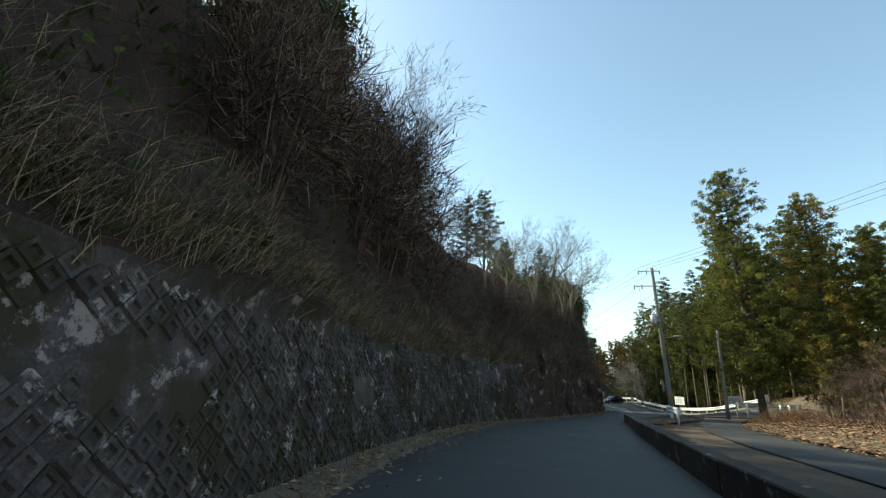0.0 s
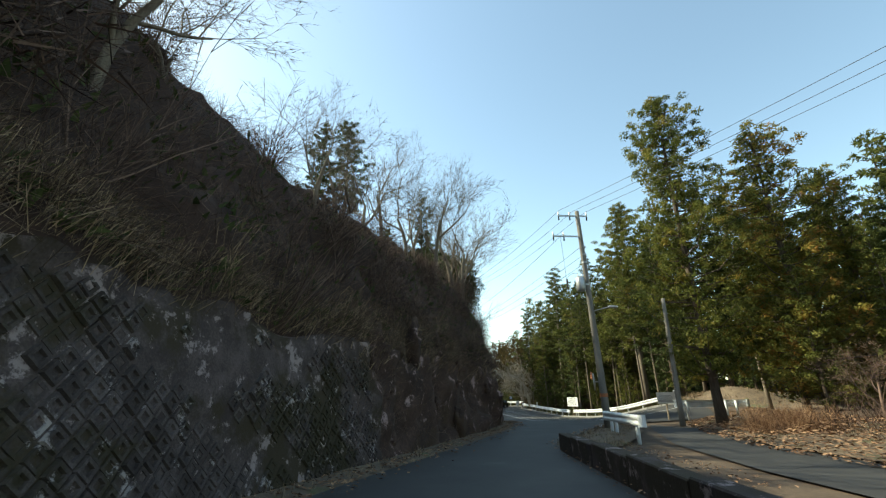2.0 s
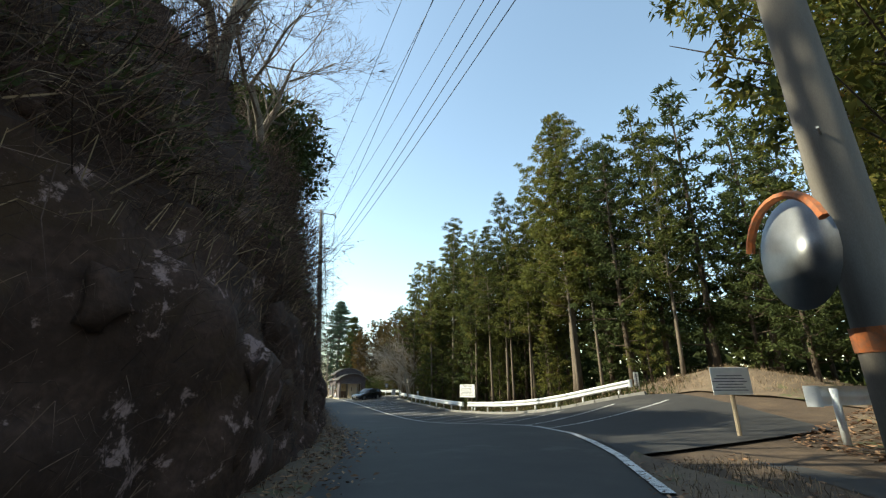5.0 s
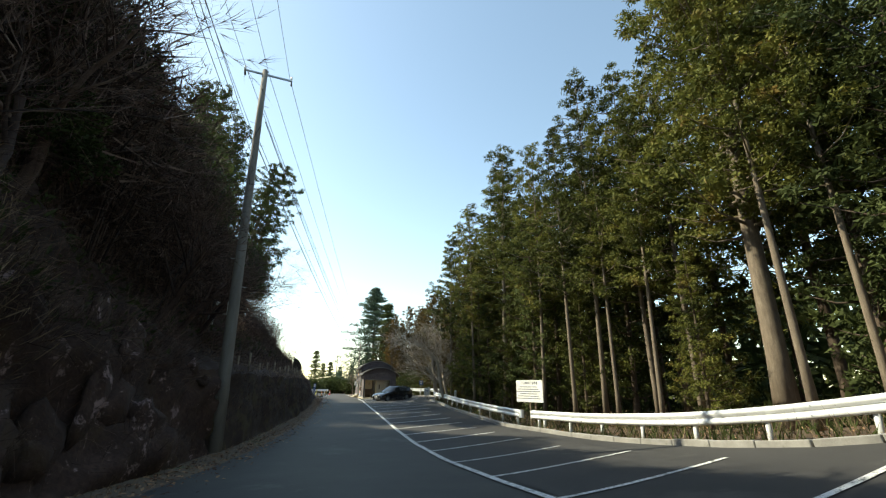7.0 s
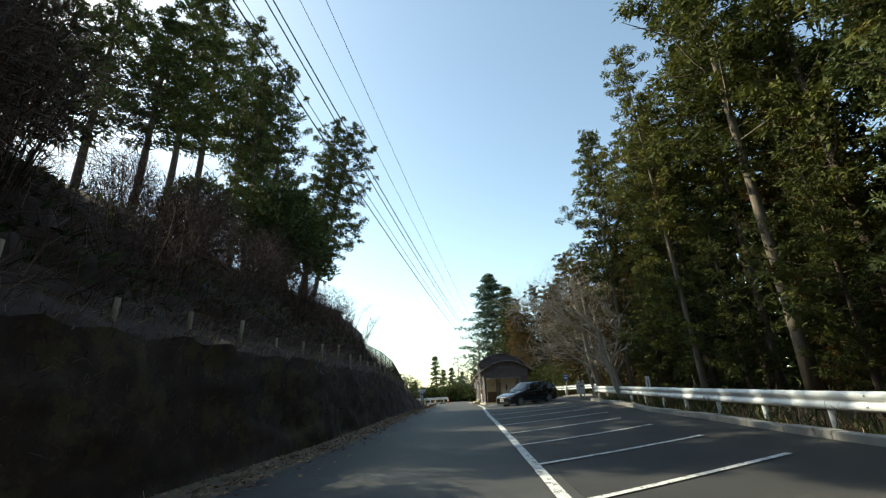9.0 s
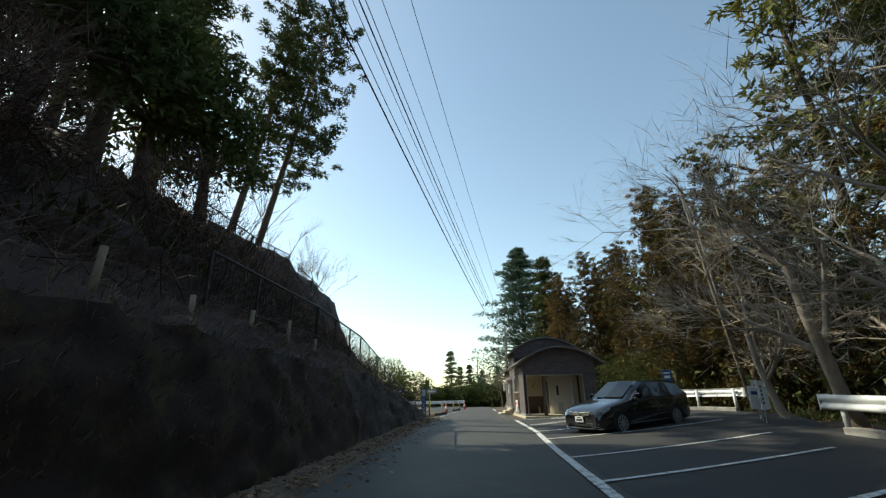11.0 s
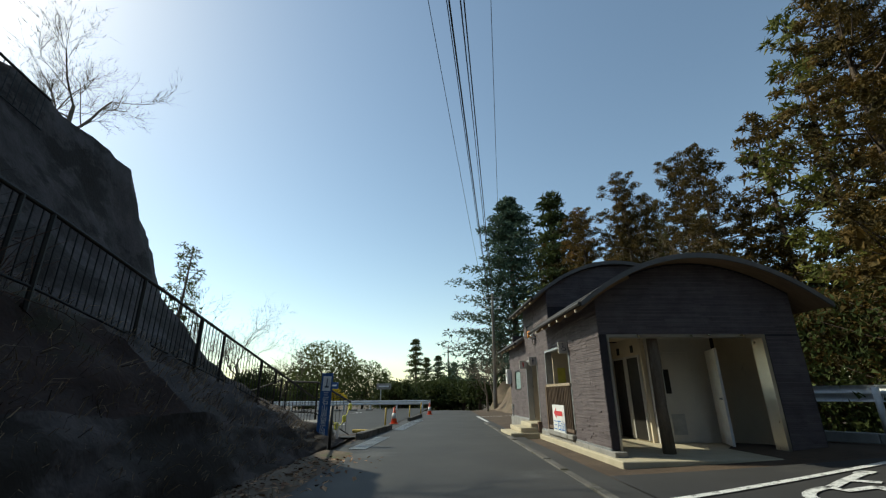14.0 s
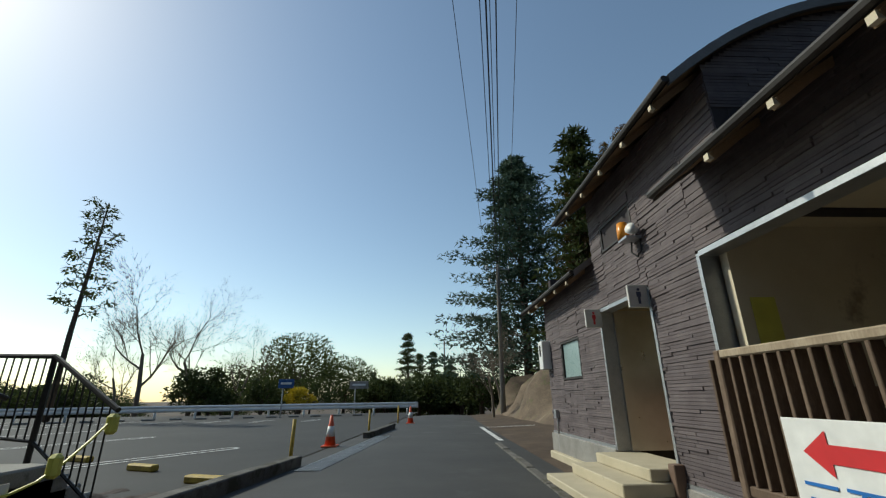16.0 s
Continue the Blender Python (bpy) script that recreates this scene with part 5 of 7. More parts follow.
def pick_flat(x0, x1, y0, y1, lift=0.0):
    def f(r):
        x, y = r.uniform(x0, x1), r.uniform(y0, y1)
        x = max(x, float(np.interp(y, AY, AX)) + 0.2 + r.random() * 0.8)
        if y > 85.5 and x < 30.6:
            y = y0 + (y - y0) * 0.8
        return Vector((x, y, ground_z(x, y) + 0.03 + lift)), Vector((0, 0, 1))
    return f


blades("brush", 32000, pick_bank(-6, 34, 1.15, 4.2), 0.4, 1.2, 0.0036, TWIG, "tangled dry brush on the steep hillside", "brush", 1, 1.6, 0.5)
blades("brush", 16000, pick_bank(30, 57, 0.9, 4.2), 0.4, 1.3, 0.005, TWIG, "tangled dry brush on the rock cutting", "brush", 2, 1.6, 0.5)
blades("brush", 12000, pick_bank(57, 98, 1.9, 4.8), 0.4, 1.3, 0.009, TWIG, "dark dry brush above the terrace", "brush", 3, 1.6, 0.4)
blades("dry_grass", 15000, pick_bank(-6, 30, 0.92, 2.2), 0.3, 0.95, 0.0042, STRAW, "dry pampas grass hanging over the wall", "grass", 4, 0.55, 1.5)
blades("dry_grass", 5000, pick_bank(23, 52, 0.75, 2.2), 0.3, 0.8, 0.007, STRAW, "dry grass hanging on the rock cutting", "grass", 5, 0.55, 1.5)
blades("dry_grass", 3000, pick_bank(88, 104, 0.2, 2.2), 0.06, 0.22, 0.004, STRAW, "dry grass on the earth slope beside the steps", "grass", 16, 0.7, 1.2)
blades("dry_grass", 4000, pick_bank(60, 104, 0.95, 2.4), 0.12, 0.4, 0.006, STRAW, "short dry grass on the terrace", "grass", 6, 0.6, 0.9)
blades("dry_grass", 2500, lambda r: (lambda y: (Vector((left_x(y) + r.uniform(-0.05, 0.75), y, zg(y) + 0.06)), Vector((0, 0, 1))))(r.uniform(-3, 100)), 0.08, 0.26, 0.005, STRAW, "dry grass along the foot of the bank", "grass", 7, 0.8, 0.8)
blades("verge_grass", 3500, lambda r: (lambda y: (Vector((edge_x(y) + r.uniform(0.15, 2.2), y, zg(y) + 0.08)), Vector((0, 0, 1))))(r.uniform(24.5, 34.5)), 0.06, 0.2, 0.005, STRAW, "short dry grass on the verge by the rail", "grass", 8, 0.6, 0.6)
blades("bramble", 7000, lambda r: (lambda y, k: (Vector((float(np.interp(y, [-8, 8, 17, 24.5, 30], [9.8, 11.0, 13.4, 16.0, 18.2])) + k, y, zg(y) + 0.2 + 0.15 * k)), Vector((-0.3, 0, 0.8))))(r.uniform(-2, 26), r.uniform(0, 7)), 0.5, 1.7, 0.007, TWIG, "bare bramble thicket behind the side lane", "brush", 9, 0.7, 0.3)
blades("bramble", 5000, lambda r: (lambda a, q: (Vector((17.0 + q * 1.6 * math.cos(a), 26.8 + q * 1.4 * math.sin(a), 0.2)), Vector((math.cos(a) * 0.4, math.sin(a) * 0.4, 0.8))))(r.uniform(0, 6.28), r.random()), 0.5, 1.4, 0.0045, LITTER, "rust-brown bare bush beside the side lane", "brush", 10, 1.0, 0.4)
blades("undergrowth", 9000, pick_flat(24.4, 36, 44, 98, 0.0), 0.15, 0.7, 0.02, EVERGREEN, "low evergreen undergrowth on the forest floor", "undergrowth", 11, 0.7, 0.4)
blades("dead_twigs", 3500, pick_flat(24.2, 30, 44, 96, 0.02), 0.3, 1.0, 0.007, STRAW, "dead twigs and stalks behind the guard rail", "twigs", 12, 1.2, 0.3)
blades("hanging_grass", 12000, pick_bank(22, 57, 0.12, 1.7), 0.2, 0.7, 0.0032, TWIG, "roots and dead grass hanging on the rock face", "grass", 17, 1.1, 2.2)
blades("hanging_grass", 5000, pick_bank(58, 88, 0.3, 1.05), 0.06, 0.25, 0.005, TWIG, "dead grass and roots on the terrace wall", "grass", 18, 0.6, 2.2)
blades("pampas", 2400, lambda r: (lambda x, y: (Vector((x, y, ground_z(x, y) + 0.06 + 0.5 * max(0, 1 - abs(y - 43.5) / 5) * min(1, max(0, (x - 26.4) / 2.5)))), Vector((-0.2, 0, 1))))(r.uniform(26.8, 32), r.uniform(38, 48)), 0.1, 0.4, 0.006, STRAW, "dry grass on the sunlit mound", "grass", 19, 0.6, 0.8)
blades("pampas", 420, lambda r: (lambda a, q: (Vector((28.4 + q * 1.0 * math.cos(a), 45.2 + q * 1.0 * math.sin(a), 1.0)), Vector((math.cos(a) * 0.3, math.sin(a) * 0.3, 1))))(r.uniform(0, 6.28), r.random()), 0.6, 1.3, 0.01, STRAW, "clump of dry pampas grass on the mound", "grass", 13, 0.35, 1.0)
blades("brush", 10000, pick_bank(13, 31, 1.8, 3.5), 0.4, 1.0, 0.0038, TWIG, "dry brush on the upper slope of the bend", "brush", 20, 1.6, 0.6)
blades("leafy_shrub", 9000, pick_bank(-4, 56, 1.2, 3.4), 0.12, 0.3, 0.045, EVERGREEN, "scattered evergreen leaves among the brush", "shrub", 14, 1.0, 0.2)
blades("leafy_shrub", 3500, pick_bank(56, 96, 2.4, 4.4), 0.15, 0.34, 0.05, EVERGREEN, "dark leafy shrubs above the terrace", "shrub", 15, 1.0, 0.2)


def litter(name, n, pick, seed, label, material=LITTER, size=0.05):
    r = random.Random(seed)
    V, F = [], []
    for i in range(n):
        p, _ = pick(r)
        a, s, t = r.uniform(0, 6.28), size * r.uniform(0.5, 1.4), r.uniform(-0.4, 0.4)
        u, w = Vector((math.cos(a), math.sin(a), t)) * s, Vector((-math.sin(a), math.cos(a), r.uniform(-0.4, 0.4))) * s * 0.55
        k = len(V)
        V += [tuple(p - u), tuple(p + w + Vector((0, 0, 0.008))), tuple(p + u), tuple(p - w + Vector((0, 0, 0.008)))]
        F.append((k, k + 1, k + 2, k + 3))
    me = bpy.data.meshes.new(name)
    me.from_pydata(V, [], F)
    me.materials.append(material)
    return tagged(new(name, me), label, "leaves", "", "stuff")


litter("leaf_litter", 9000, lambda r: (lambda y: (Vector((left_x(y) + abs(r.gauss(0.4, 0.5)), y, zg(y) + 0.075)), None))(r.uniform(-3, 102)), 1, "dead leaves along the foot of the bank")
litter("leaf_litter", 6000, pick_flat(23.4, 31, 44, 100, 0.05), 2, "dead leaves behind the guard rail")
litter("leaf_litter", 9000, lambda r: (lambda y, k: (Vector((float(np.interp(y, [-8, 8, 17, 24.5, 30, 36], [7.6, 9.1, 11.3, 13.6, 16.3, 20.0])) + k, y, zg(y) + 0.1 + 0.16 * k)), None))(r.uniform(10, 36), r.uniform(-0.6, 4)), 3, "dead leaves on the earth bank by the fork", size=0.07)
litter("leaf_litter", 1500, lambda r: (lambda y: (Vector((edge_x(y) + r.uniform(-0.3, 2.4), y, zg(y) + 0.09)), None))(r.uniform(18, 35)), 4, "dead leaves on the verge by the guard rail", size=0.04)

# ---- building ----
SIDING = surface("siding", [(0.3, (0.078, 0.063, 0.066)), (0.5, (0.12, 0.098, 0.102)), (0.7, (0.165, 0.138, 0.14))], 0.3, 0.8, bump=0.5, fine=0.008, island=0.2)
SIDING_GAP = surface("siding_joint", [(0.3, (0.03, 0.025, 0.027)), (0.7, (0.06, 0.05, 0.054))], 0.3, 0.9)
PLASTER = surface("plaster", [(0.3, (0.52, 0.45, 0.33)), (0.6, (0.66, 0.58, 0.44)), (0.8, (0.72, 0.65, 0.5))], 0.9, 0.85, bump=0.1, fine=0.01, patch=(0.34, 0.28, 0.2), patch_size=1.0, patch_at=0.62)
WAINSCOT = surface("wainscot", [(0.3, (0.1, 0.062, 0.045)), (0.6, (0.17, 0.11, 0.08)), (0.8, (0.23, 0.16, 0.12))], 0.7, 0.7, bump=0.1, fine=0.01)
DOOR_GREY = surface("door_paint", [(0.3, (0.48, 0.46, 0.43)), (0.7, (0.62, 0.6, 0.56))], 0.8, 0.5, bump=0.05)
TILE = surface("floor_tile", [(0.3, (0.38, 0.33, 0.23)), (0.6, (0.5, 0.44, 0.32)), (0.8, (0.58, 0.52, 0.4))], 0.4, 0.8, bump=0.2, fine=0.01, patch=(0.26, 0.22, 0.16), patch_size=0.8, patch_at=0.62)
CHROME = surface("stainless", [(0.3, (0.5, 0.49, 0.46)), (0.7, (0.62, 0.61, 0.58))], 0.3, 0.32, metal=1.0, bump=0.0, fine=0.2)
ROOF = surface("roof_metal", [(0.3, (0.022, 0.019, 0.017)), (0.7, (0.048, 0.042, 0.039))], 0.5, 0.6, metal=0.0, bump=0.1, fine=0.03)
EDGE = surface("roof_edge", [(0.3, (0.13, 0.12, 0.115)), (0.7, (0.22, 0.21, 0.2))], 0.5, 0.5, metal=0.2, bump=0.1, fine=0.03)
SOFFIT = surface("soffit_wood", [(0.3, (0.2, 0.13, 0.075)), (0.7, (0.36, 0.25, 0.15))], 0.4, 0.8, bump=0.2, fine=0.02, stretch=(1, 6, 1))
OLDWOOD = surface("old_wood", [(0.3, (0.16, 0.12, 0.08)), (0.55, (0.3, 0.235, 0.165)), (0.75, (0.45, 0.37, 0.27))], 0.25, 0.85, bump=0.5, fine=0.015, stretch=(1, 1, 0.25), island=0.2)
RAILWOOD = surface("rail_wood", [(0.3, (0.07, 0.045, 0.03)), (0.55, (0.14, 0.095, 0.065)), (0.75, (0.24, 0.17, 0.12))], 0.25, 0.8, bump=0.5, fine=0.012, stretch=(1, 1, 0.25), island=0.2)
# opaque frosted pane; its pale teal paints in the reflected sky
PANE = surface("frosted_pane", [(0.3, (0.2, 0.29, 0.29)), (0.7, (0.34, 0.43, 0.43))], 0.6, 0.3, bump=0.0, spec=0.6)

BX0, BX1, BG = 22.35, 26.5, -0.6
house = thing("public_toilet", "small public toilet with arched roofs and grey-brown siding", "building")


def wall_x(name, y0, y1, z0, z1, x=BX0, th=0.15, material=SIDING_GAP):
    return part(name, Geo().box((x + 0.012, y0, z0), (x + th, y1, z1)), material, house)


# side wall towards the lane: front, middle and rear block
wall_x("side_wall", 101.5, 103.42, -0.42, 2.52)
wall_x("side_wall", 103.42, 105.44, 1.70, 2.52)
wall_x("side_wall", 104.871, 105.44, 2.4, 3.32)
wall_x("side_wall", 105.44, 106.42, -0.42, 3.32)
wall_x("side_wall", 106.42, 107.82, 1.61, 3.32)
wall_x("side_wall", 107.82, 108.8, -0.25, 2.45)
wall_x("side_wall", 108.8, 109.78, -0.25, 0.71)
wall_x("side_wall", 108.8, 109.78, 1.39, 2.45)
wall_x("side_wall", 109.78, 110.66, -0.25, 2.45)
for a, b, z in ((101.3, 103.4, -0.44), (103.4, 105.422, -0.36), (105.422, 106.42, -0.40), (107.82, 110.722, -0.22)):
    part("plinth", Geo().box((BX0 - 0.04, a, BG - 0.1), (BX0 + 0.2, b, z), None, 0.01), KERB, house, "concrete plinth with stains")
for a, b, z in ((101.5, 103.42, -0.44), (105.44, 106.42, -0.40), (107.82, 110.66, -0.22)):
    part("base_trim", Geo().box((BX0 - 0.02, a, z), (BX0 + 0.012, b, z + 0.04)), STEEL, house, "grey metal drip trim")
# far and rear walls, inner walls
part("far_wall", Geo().box((BX1 - 0.15, 101.5, BG), (BX1, 110.66, 2.2)), SIDING_GAP, house)
part("rear_wall", Geo().box((BX0 + 0.15, 110.52, BG), (BX1 - 0.15, 110.66, 2.8)), SIDING_GAP, house)
part("floor_slab", Geo().box((22.23, 100.85, BG - 0.1), (26.6, 110.66, -0.53), None, 0.015), TILE, house, "beige tiled floor slab with a paved porch")


def arch_z(x, x0, x1, z0, z1):
    q = (x - x0) / (x1 - x0)
    return z0 + (z1 - z0) * (1 - (2 * q - 1) ** 2)


def arch_roof(y0, y1, x0, x1, z0, z1, name):
    """Curved metal roof with a wooden soffit and rafters, swept along y."""
    n = 22
    xs2 = [x0 + (x1 - x0) * i / n for i in range(n + 1)]
    g = Geo()
    top = [[(x, y, arch_z(x, x0, x1, z0, z1) + 0.09) for x in xs2] for y in (y0, y1)]
    bot = [[(x, y, arch_z(x, x0, x1, z0, z1) + 0.03) for x in xs2] for y in (y0, y1)]
    g.grid([bot[0], top[0], top[1], bot[1]])
    k = n + 1
    g.f += [(0, k, 2 * k, 3 * k), (n, 3 * k + n, 2 * k + n, k + n)]
    r = part(name, g, ROOF, house, "curved dark metal roof", True)
    s = Geo().grid(bot)
    part("soffit", s, SOFFIT, r, "brown wooden soffit", True)
    for e in (y0, y1):
        ring = lambda dy, dz: [(x, e + dy, arch_z(x, x0, x1, z0, z1) + dz) for x in xs2]
        q = [ring(-0.02, 0.0), ring(-0.02, 0.105), ring(0.02, 0.105), ring(0.02, 0.0)]
        gg = Geo().grid([q[0], q[1], q[2], q[3], q[0]])
        part("barge_board", gg, EDGE, r, "thin grey metal roof edge")
    k = int((y1 - y0) / 0.62)
    for i in range(k):
        y = y0 + 0.3 + i * 0.62
        rf = Geo().tube([(x, y, arch_z(x, x0, x1, z0, z1) - 0.03) for x in xs2[:6]], 0.045, 4)
        part("rafter", rf, SOFFIT, r)
        part("rafter_tip", Geo().box((x0 - 0.03, y - 0.025, z0 - 0.05), (x0 + 0.01, y + 0.025, z0 + 0.0)), PLASTER, r, "pale painted rafter end")
    # gutter along the eave
    part("gutter", Geo().tube([(x0 - 0.03, y0, z0 + 0.07), (x0 - 0.03, y1, z0 + 0.05)], 0.035, 8), ROOF, r)
    return r


arch_roof(101.05, 105.25, 21.9, 27.0, 2.15, 3.16, "front_roof")
arch_roof(104.779, 108.2, 21.95, 27.0, 3.06, 4.15, "middle_roof")
arch_roof(107.9, 111.3, 22.05, 26.9, 2.15, 3.05, "rear_roof")
# gable above the porch and the blocks' end walls under the arches
def gable(name, y, x0, x1, za, r, th=0.15, material=SIDING_GAP):
    n = 16
    xs2 = [x0 + (x1 - x0) * i / n for i in range(n + 1)]
    g = Geo()
    lo = [(x, y, za) for x in xs2]
    hi = [(x, y, arch_z(x, *r) + 0.02) for x in xs2]
    lo2 = [(x, y + th, za) for x in xs2]
    hi2 = [(x, y + th, arch_z(x, *r) + 0.02) for x in xs2]
    g.strip(hi, lo), g.strip(lo2, hi2), g.strip(lo, lo2)
    g.add([lo[0], hi[0], hi2[0], lo2[0]], [(0, 1, 2, 3)]), g.add([lo[-1], hi[-1], hi2[-1], lo2[-1]], [(3, 2, 1, 0)])
    return part(name, g, material, house)


gable("front_gable", 101.5, BX0 + 0.155, BX1, 1.68, (21.9, 27.0, 2.15, 3.16))
gable("middle_gable", 104.871, BX0 + 0.155, BX1, 1.9, (21.95, 27.0, 3.06, 4.15))
gable("middle_gable", 107.769, BX0 + 0.155, BX1, 1.9, (21.95, 27.0, 3.06, 4.15))
gable("rear_gable", 110.379, BX0 + 0.155, BX1, 1.9, (22.05, 26.9, 2.15, 3.05))
part("porch_wall", Geo().box((25.775, 101.5, BG), (BX1 - 0.155, 101.65, 1.68)), SIDING_GAP, house)
part("corner_post", Geo().box((BX0 + 0.155, 101.49, -0.53), (BX0 + 0.2, 101.66, 1.68)), CHROME, house, "stainless steel jamb")
part("jamb", Geo().box((25.703, 101.49, -0.53), (25.775, 101.8, 1.68)), CHROME, house, "stainless steel jamb")
part("lintel", Geo().box((BX0 + 0.2, 101.49, 1.62), (25.703, 101.66, 1.68)), CHROME, house, "stainless steel lintel")
# porch interior
part("upper_lining", Geo().box((22.51, 105.3, 0.5), (24.23, 105.4, 1.92)), PLASTER, house, "stained cream plaster")
part("wainscot", Geo().box((22.51, 105.285, -0.53), (24.23, 105.4, 0.5)), WAINSCOT, house, "brown wainscot tiles")
part("side_lining", Geo().box((22.503, 101.7, 0.5), (22.52, 103.36, 1.915)), PLASTER, house)
part("back_wall", Geo().box((24.325, 103.493, -0.53), (25.956, 103.604, 1.95)), DOOR_GREY, house)
part("cross_wall", Geo().box((24.23, 103.604, -0.53), (24.325, 105.4, 1.92)), PLASTER, house, "cream cross wall")
part("porch_ceiling", Geo().box((22.51, 101.66, 1.92), (26.35, 105.4, 1.96)), PLASTER, house)
part("right_lining", Geo().box((26.047, 101.8, -0.53), (26.101, 103.493, 1.95)), PLASTER, house)
d1 = part("door", Geo().box((24.507, 103.438, -0.5), (25.277, 103.489, 1.5), None, 0.005), DOOR_GREY, house, "grey steel door with a narrow window")
part("door_window", Geo().box((24.615, 103.425, 0.55), (24.742, 103.438, 1.1)), BLACK, d1)
part("door_vent", Geo().box((24.642, 103.425, -0.35), (24.96, 103.438, 0.1)), STEEL, d1)
m = Matrix.Translation((25.639, 103.3, 0)) @ Matrix.Rotation(radians(-112), 4, "Z")
d2 = part("door", Geo().box((0, 0, -0.5), (0.95, 0.05, 1.5), m, 0.005), WHITE, house, "white door standing open")
part("door_handle", Geo().box((0.78, -0.05, 0.42), (0.9, -0.01, 0.46), m), STEEL, d2)
# middle room behind the lane door, and room behind the rail opening
part("inner_wall", Geo().box((23.6, 105.4, 0.72), (23.69, 107.76, 1.95)), PLASTER, house, "cream inner wall")
part("inner_dado", Geo().box((23.585, 105.4, -0.53), (23.69, 107.76, 0.72)), WAINSCOT, house, "brown tiled dado")
part("inner_wall", Geo().box((22.5, 106.05, 0.72), (23.6, 106.15, 1.95)), PLASTER, house, "cream inner wall")
part("inner_dado", Geo().box((22.5, 106.035, -0.53), (23.585, 106.165, 0.72)), WAINSCOT, house, "brown tiled dado")
part("inner_wall", Geo().box((22.5, 107.86, 0.72), (25.0, 107.95, 1.95)), PLASTER, house, "cream inner wall")
part("inner_dado", Geo().box((22.5, 107.845, -0.53), (25.0, 107.95, 0.72)), WAINSCOT, house, "brown tiled dado")
for y in (104.05, 104.85):
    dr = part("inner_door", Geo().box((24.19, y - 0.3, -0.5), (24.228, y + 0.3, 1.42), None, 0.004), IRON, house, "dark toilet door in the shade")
    fr = Geo().box((24.18, y - 0.35, -0.5), (24.228, y - 0.302, 1.47)).box((24.18, y + 0.302, -0.5), (24.228, y + 0.35, 1.47)).box((24.18, y - 0.302, 1.422), (24.228, y + 0.302, 1.47))
    part("door_frame", fr, DOOR_GREY, dr, "pale door frame")
    part("mark_plate", Geo().box((24.205, y - 0.06, 1.55), (24.228, y + 0.06, 1.73)), BLACK, house, "small dark figure plate")
part("notice", Geo().box((22.62, 105.29, 0.85), (22.84, 105.298, 1.25)), TAPE, house, "yellow paper notice")
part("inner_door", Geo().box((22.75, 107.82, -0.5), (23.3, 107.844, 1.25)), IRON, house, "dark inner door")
part("inner_ceiling", Geo().box((22.495, 104.412, 1.95), (26.319, 107.957, 1.99)), PLASTER, house)
part("inner_panel", Geo().box((22.95, 106.17, -0.5), (23.5, 106.2, 0.72)), OLDWOOD, house, "brown wooden panel")
for a, b, z0, z1 in ((103.42, 105.44, -0.36, 1.70), (106.42, 107.82, -0.24, 1.61)):
    fr = Geo()
    fr.box((BX0 - 0.015, a - 0.03, z0), (BX0 + 0.17, a + 0.015, z1)), fr.box((BX0 - 0.015, b - 0.015, z0), (BX0 + 0.17, b + 0.03, z1)), fr.box((BX0 - 0.015, a + 0.015, z1 - 0.03), (BX0 + 0.17, b - 0.015, z1 + 0.02))
    part("opening_frame", fr, STEEL, house, "grey steel opening frame")
part("steel_lining", Geo().box((BX0 + 0.17, 107.769, -0.24), (BX0 + 0.75, 107.807, 1.6)), CHROME, house, "stainless lining of the entrance")


def window(y0, y1, z0, z1):
    w = part("window", Geo().box((BX0 - 0.005, y0, z0), (BX0 + 0.1, y0 + 0.04, z1)).box((BX0 - 0.005, y1 - 0.04, z0), (BX0 + 0.1, y1, z1)).box((BX0 - 0.005, y0 + 0.04, z0), (BX0 + 0.1, y1 - 0.04, z0 + 0.035)).box((BX0 - 0.005, y0 + 0.04, z1 - 0.035), (BX0 + 0.1, y1 - 0.04, z1)), ROOF, house, "dark window frame with frosted glass")
    part("pane", Geo().box((BX0 + 0.03, y0 + 0.04, z0 + 0.035), (BX0 + 0.04, y1 - 0.04, z1 - 0.035)), PANE, w, "frosted glass")
    return w


window(108.809, 109.771, 0.72, 1.38)
window(106.547, 107.474, 2.38, 2.76)
st = part("steps", Geo().box((BX0 - 0.95, 106.25, BG - 0.1), (BX0 + 0.01, 107.95, -0.5), None, 0.01), TILE, house, "beige tiled steps")
part("tread", Geo().box((BX0 - 0.63, 106.36, -0.498), (BX0 + 0.01, 107.86, -0.37), None, 0.01), TILE, st)
part("tread", Geo().box((BX0 - 0.31, 106.42, -0.368), (BX0 + 0.3, 107.82, -0.25), None, 0.01), TILE, st)
part("cheek", Geo().box((BX0 - 0.12, 106.3, -0.5), (BX0 - 0.005, 106.415, -0.2), None, 0.008), WAINSCOT, st, "dark brick cheek")
part("sill", Geo().box((BX0 - 0.1, 103.4, -0.44), (BX0 + 0.15, 105.45, -0.33), None, 0.012), KERB, house, "stained concrete sill")
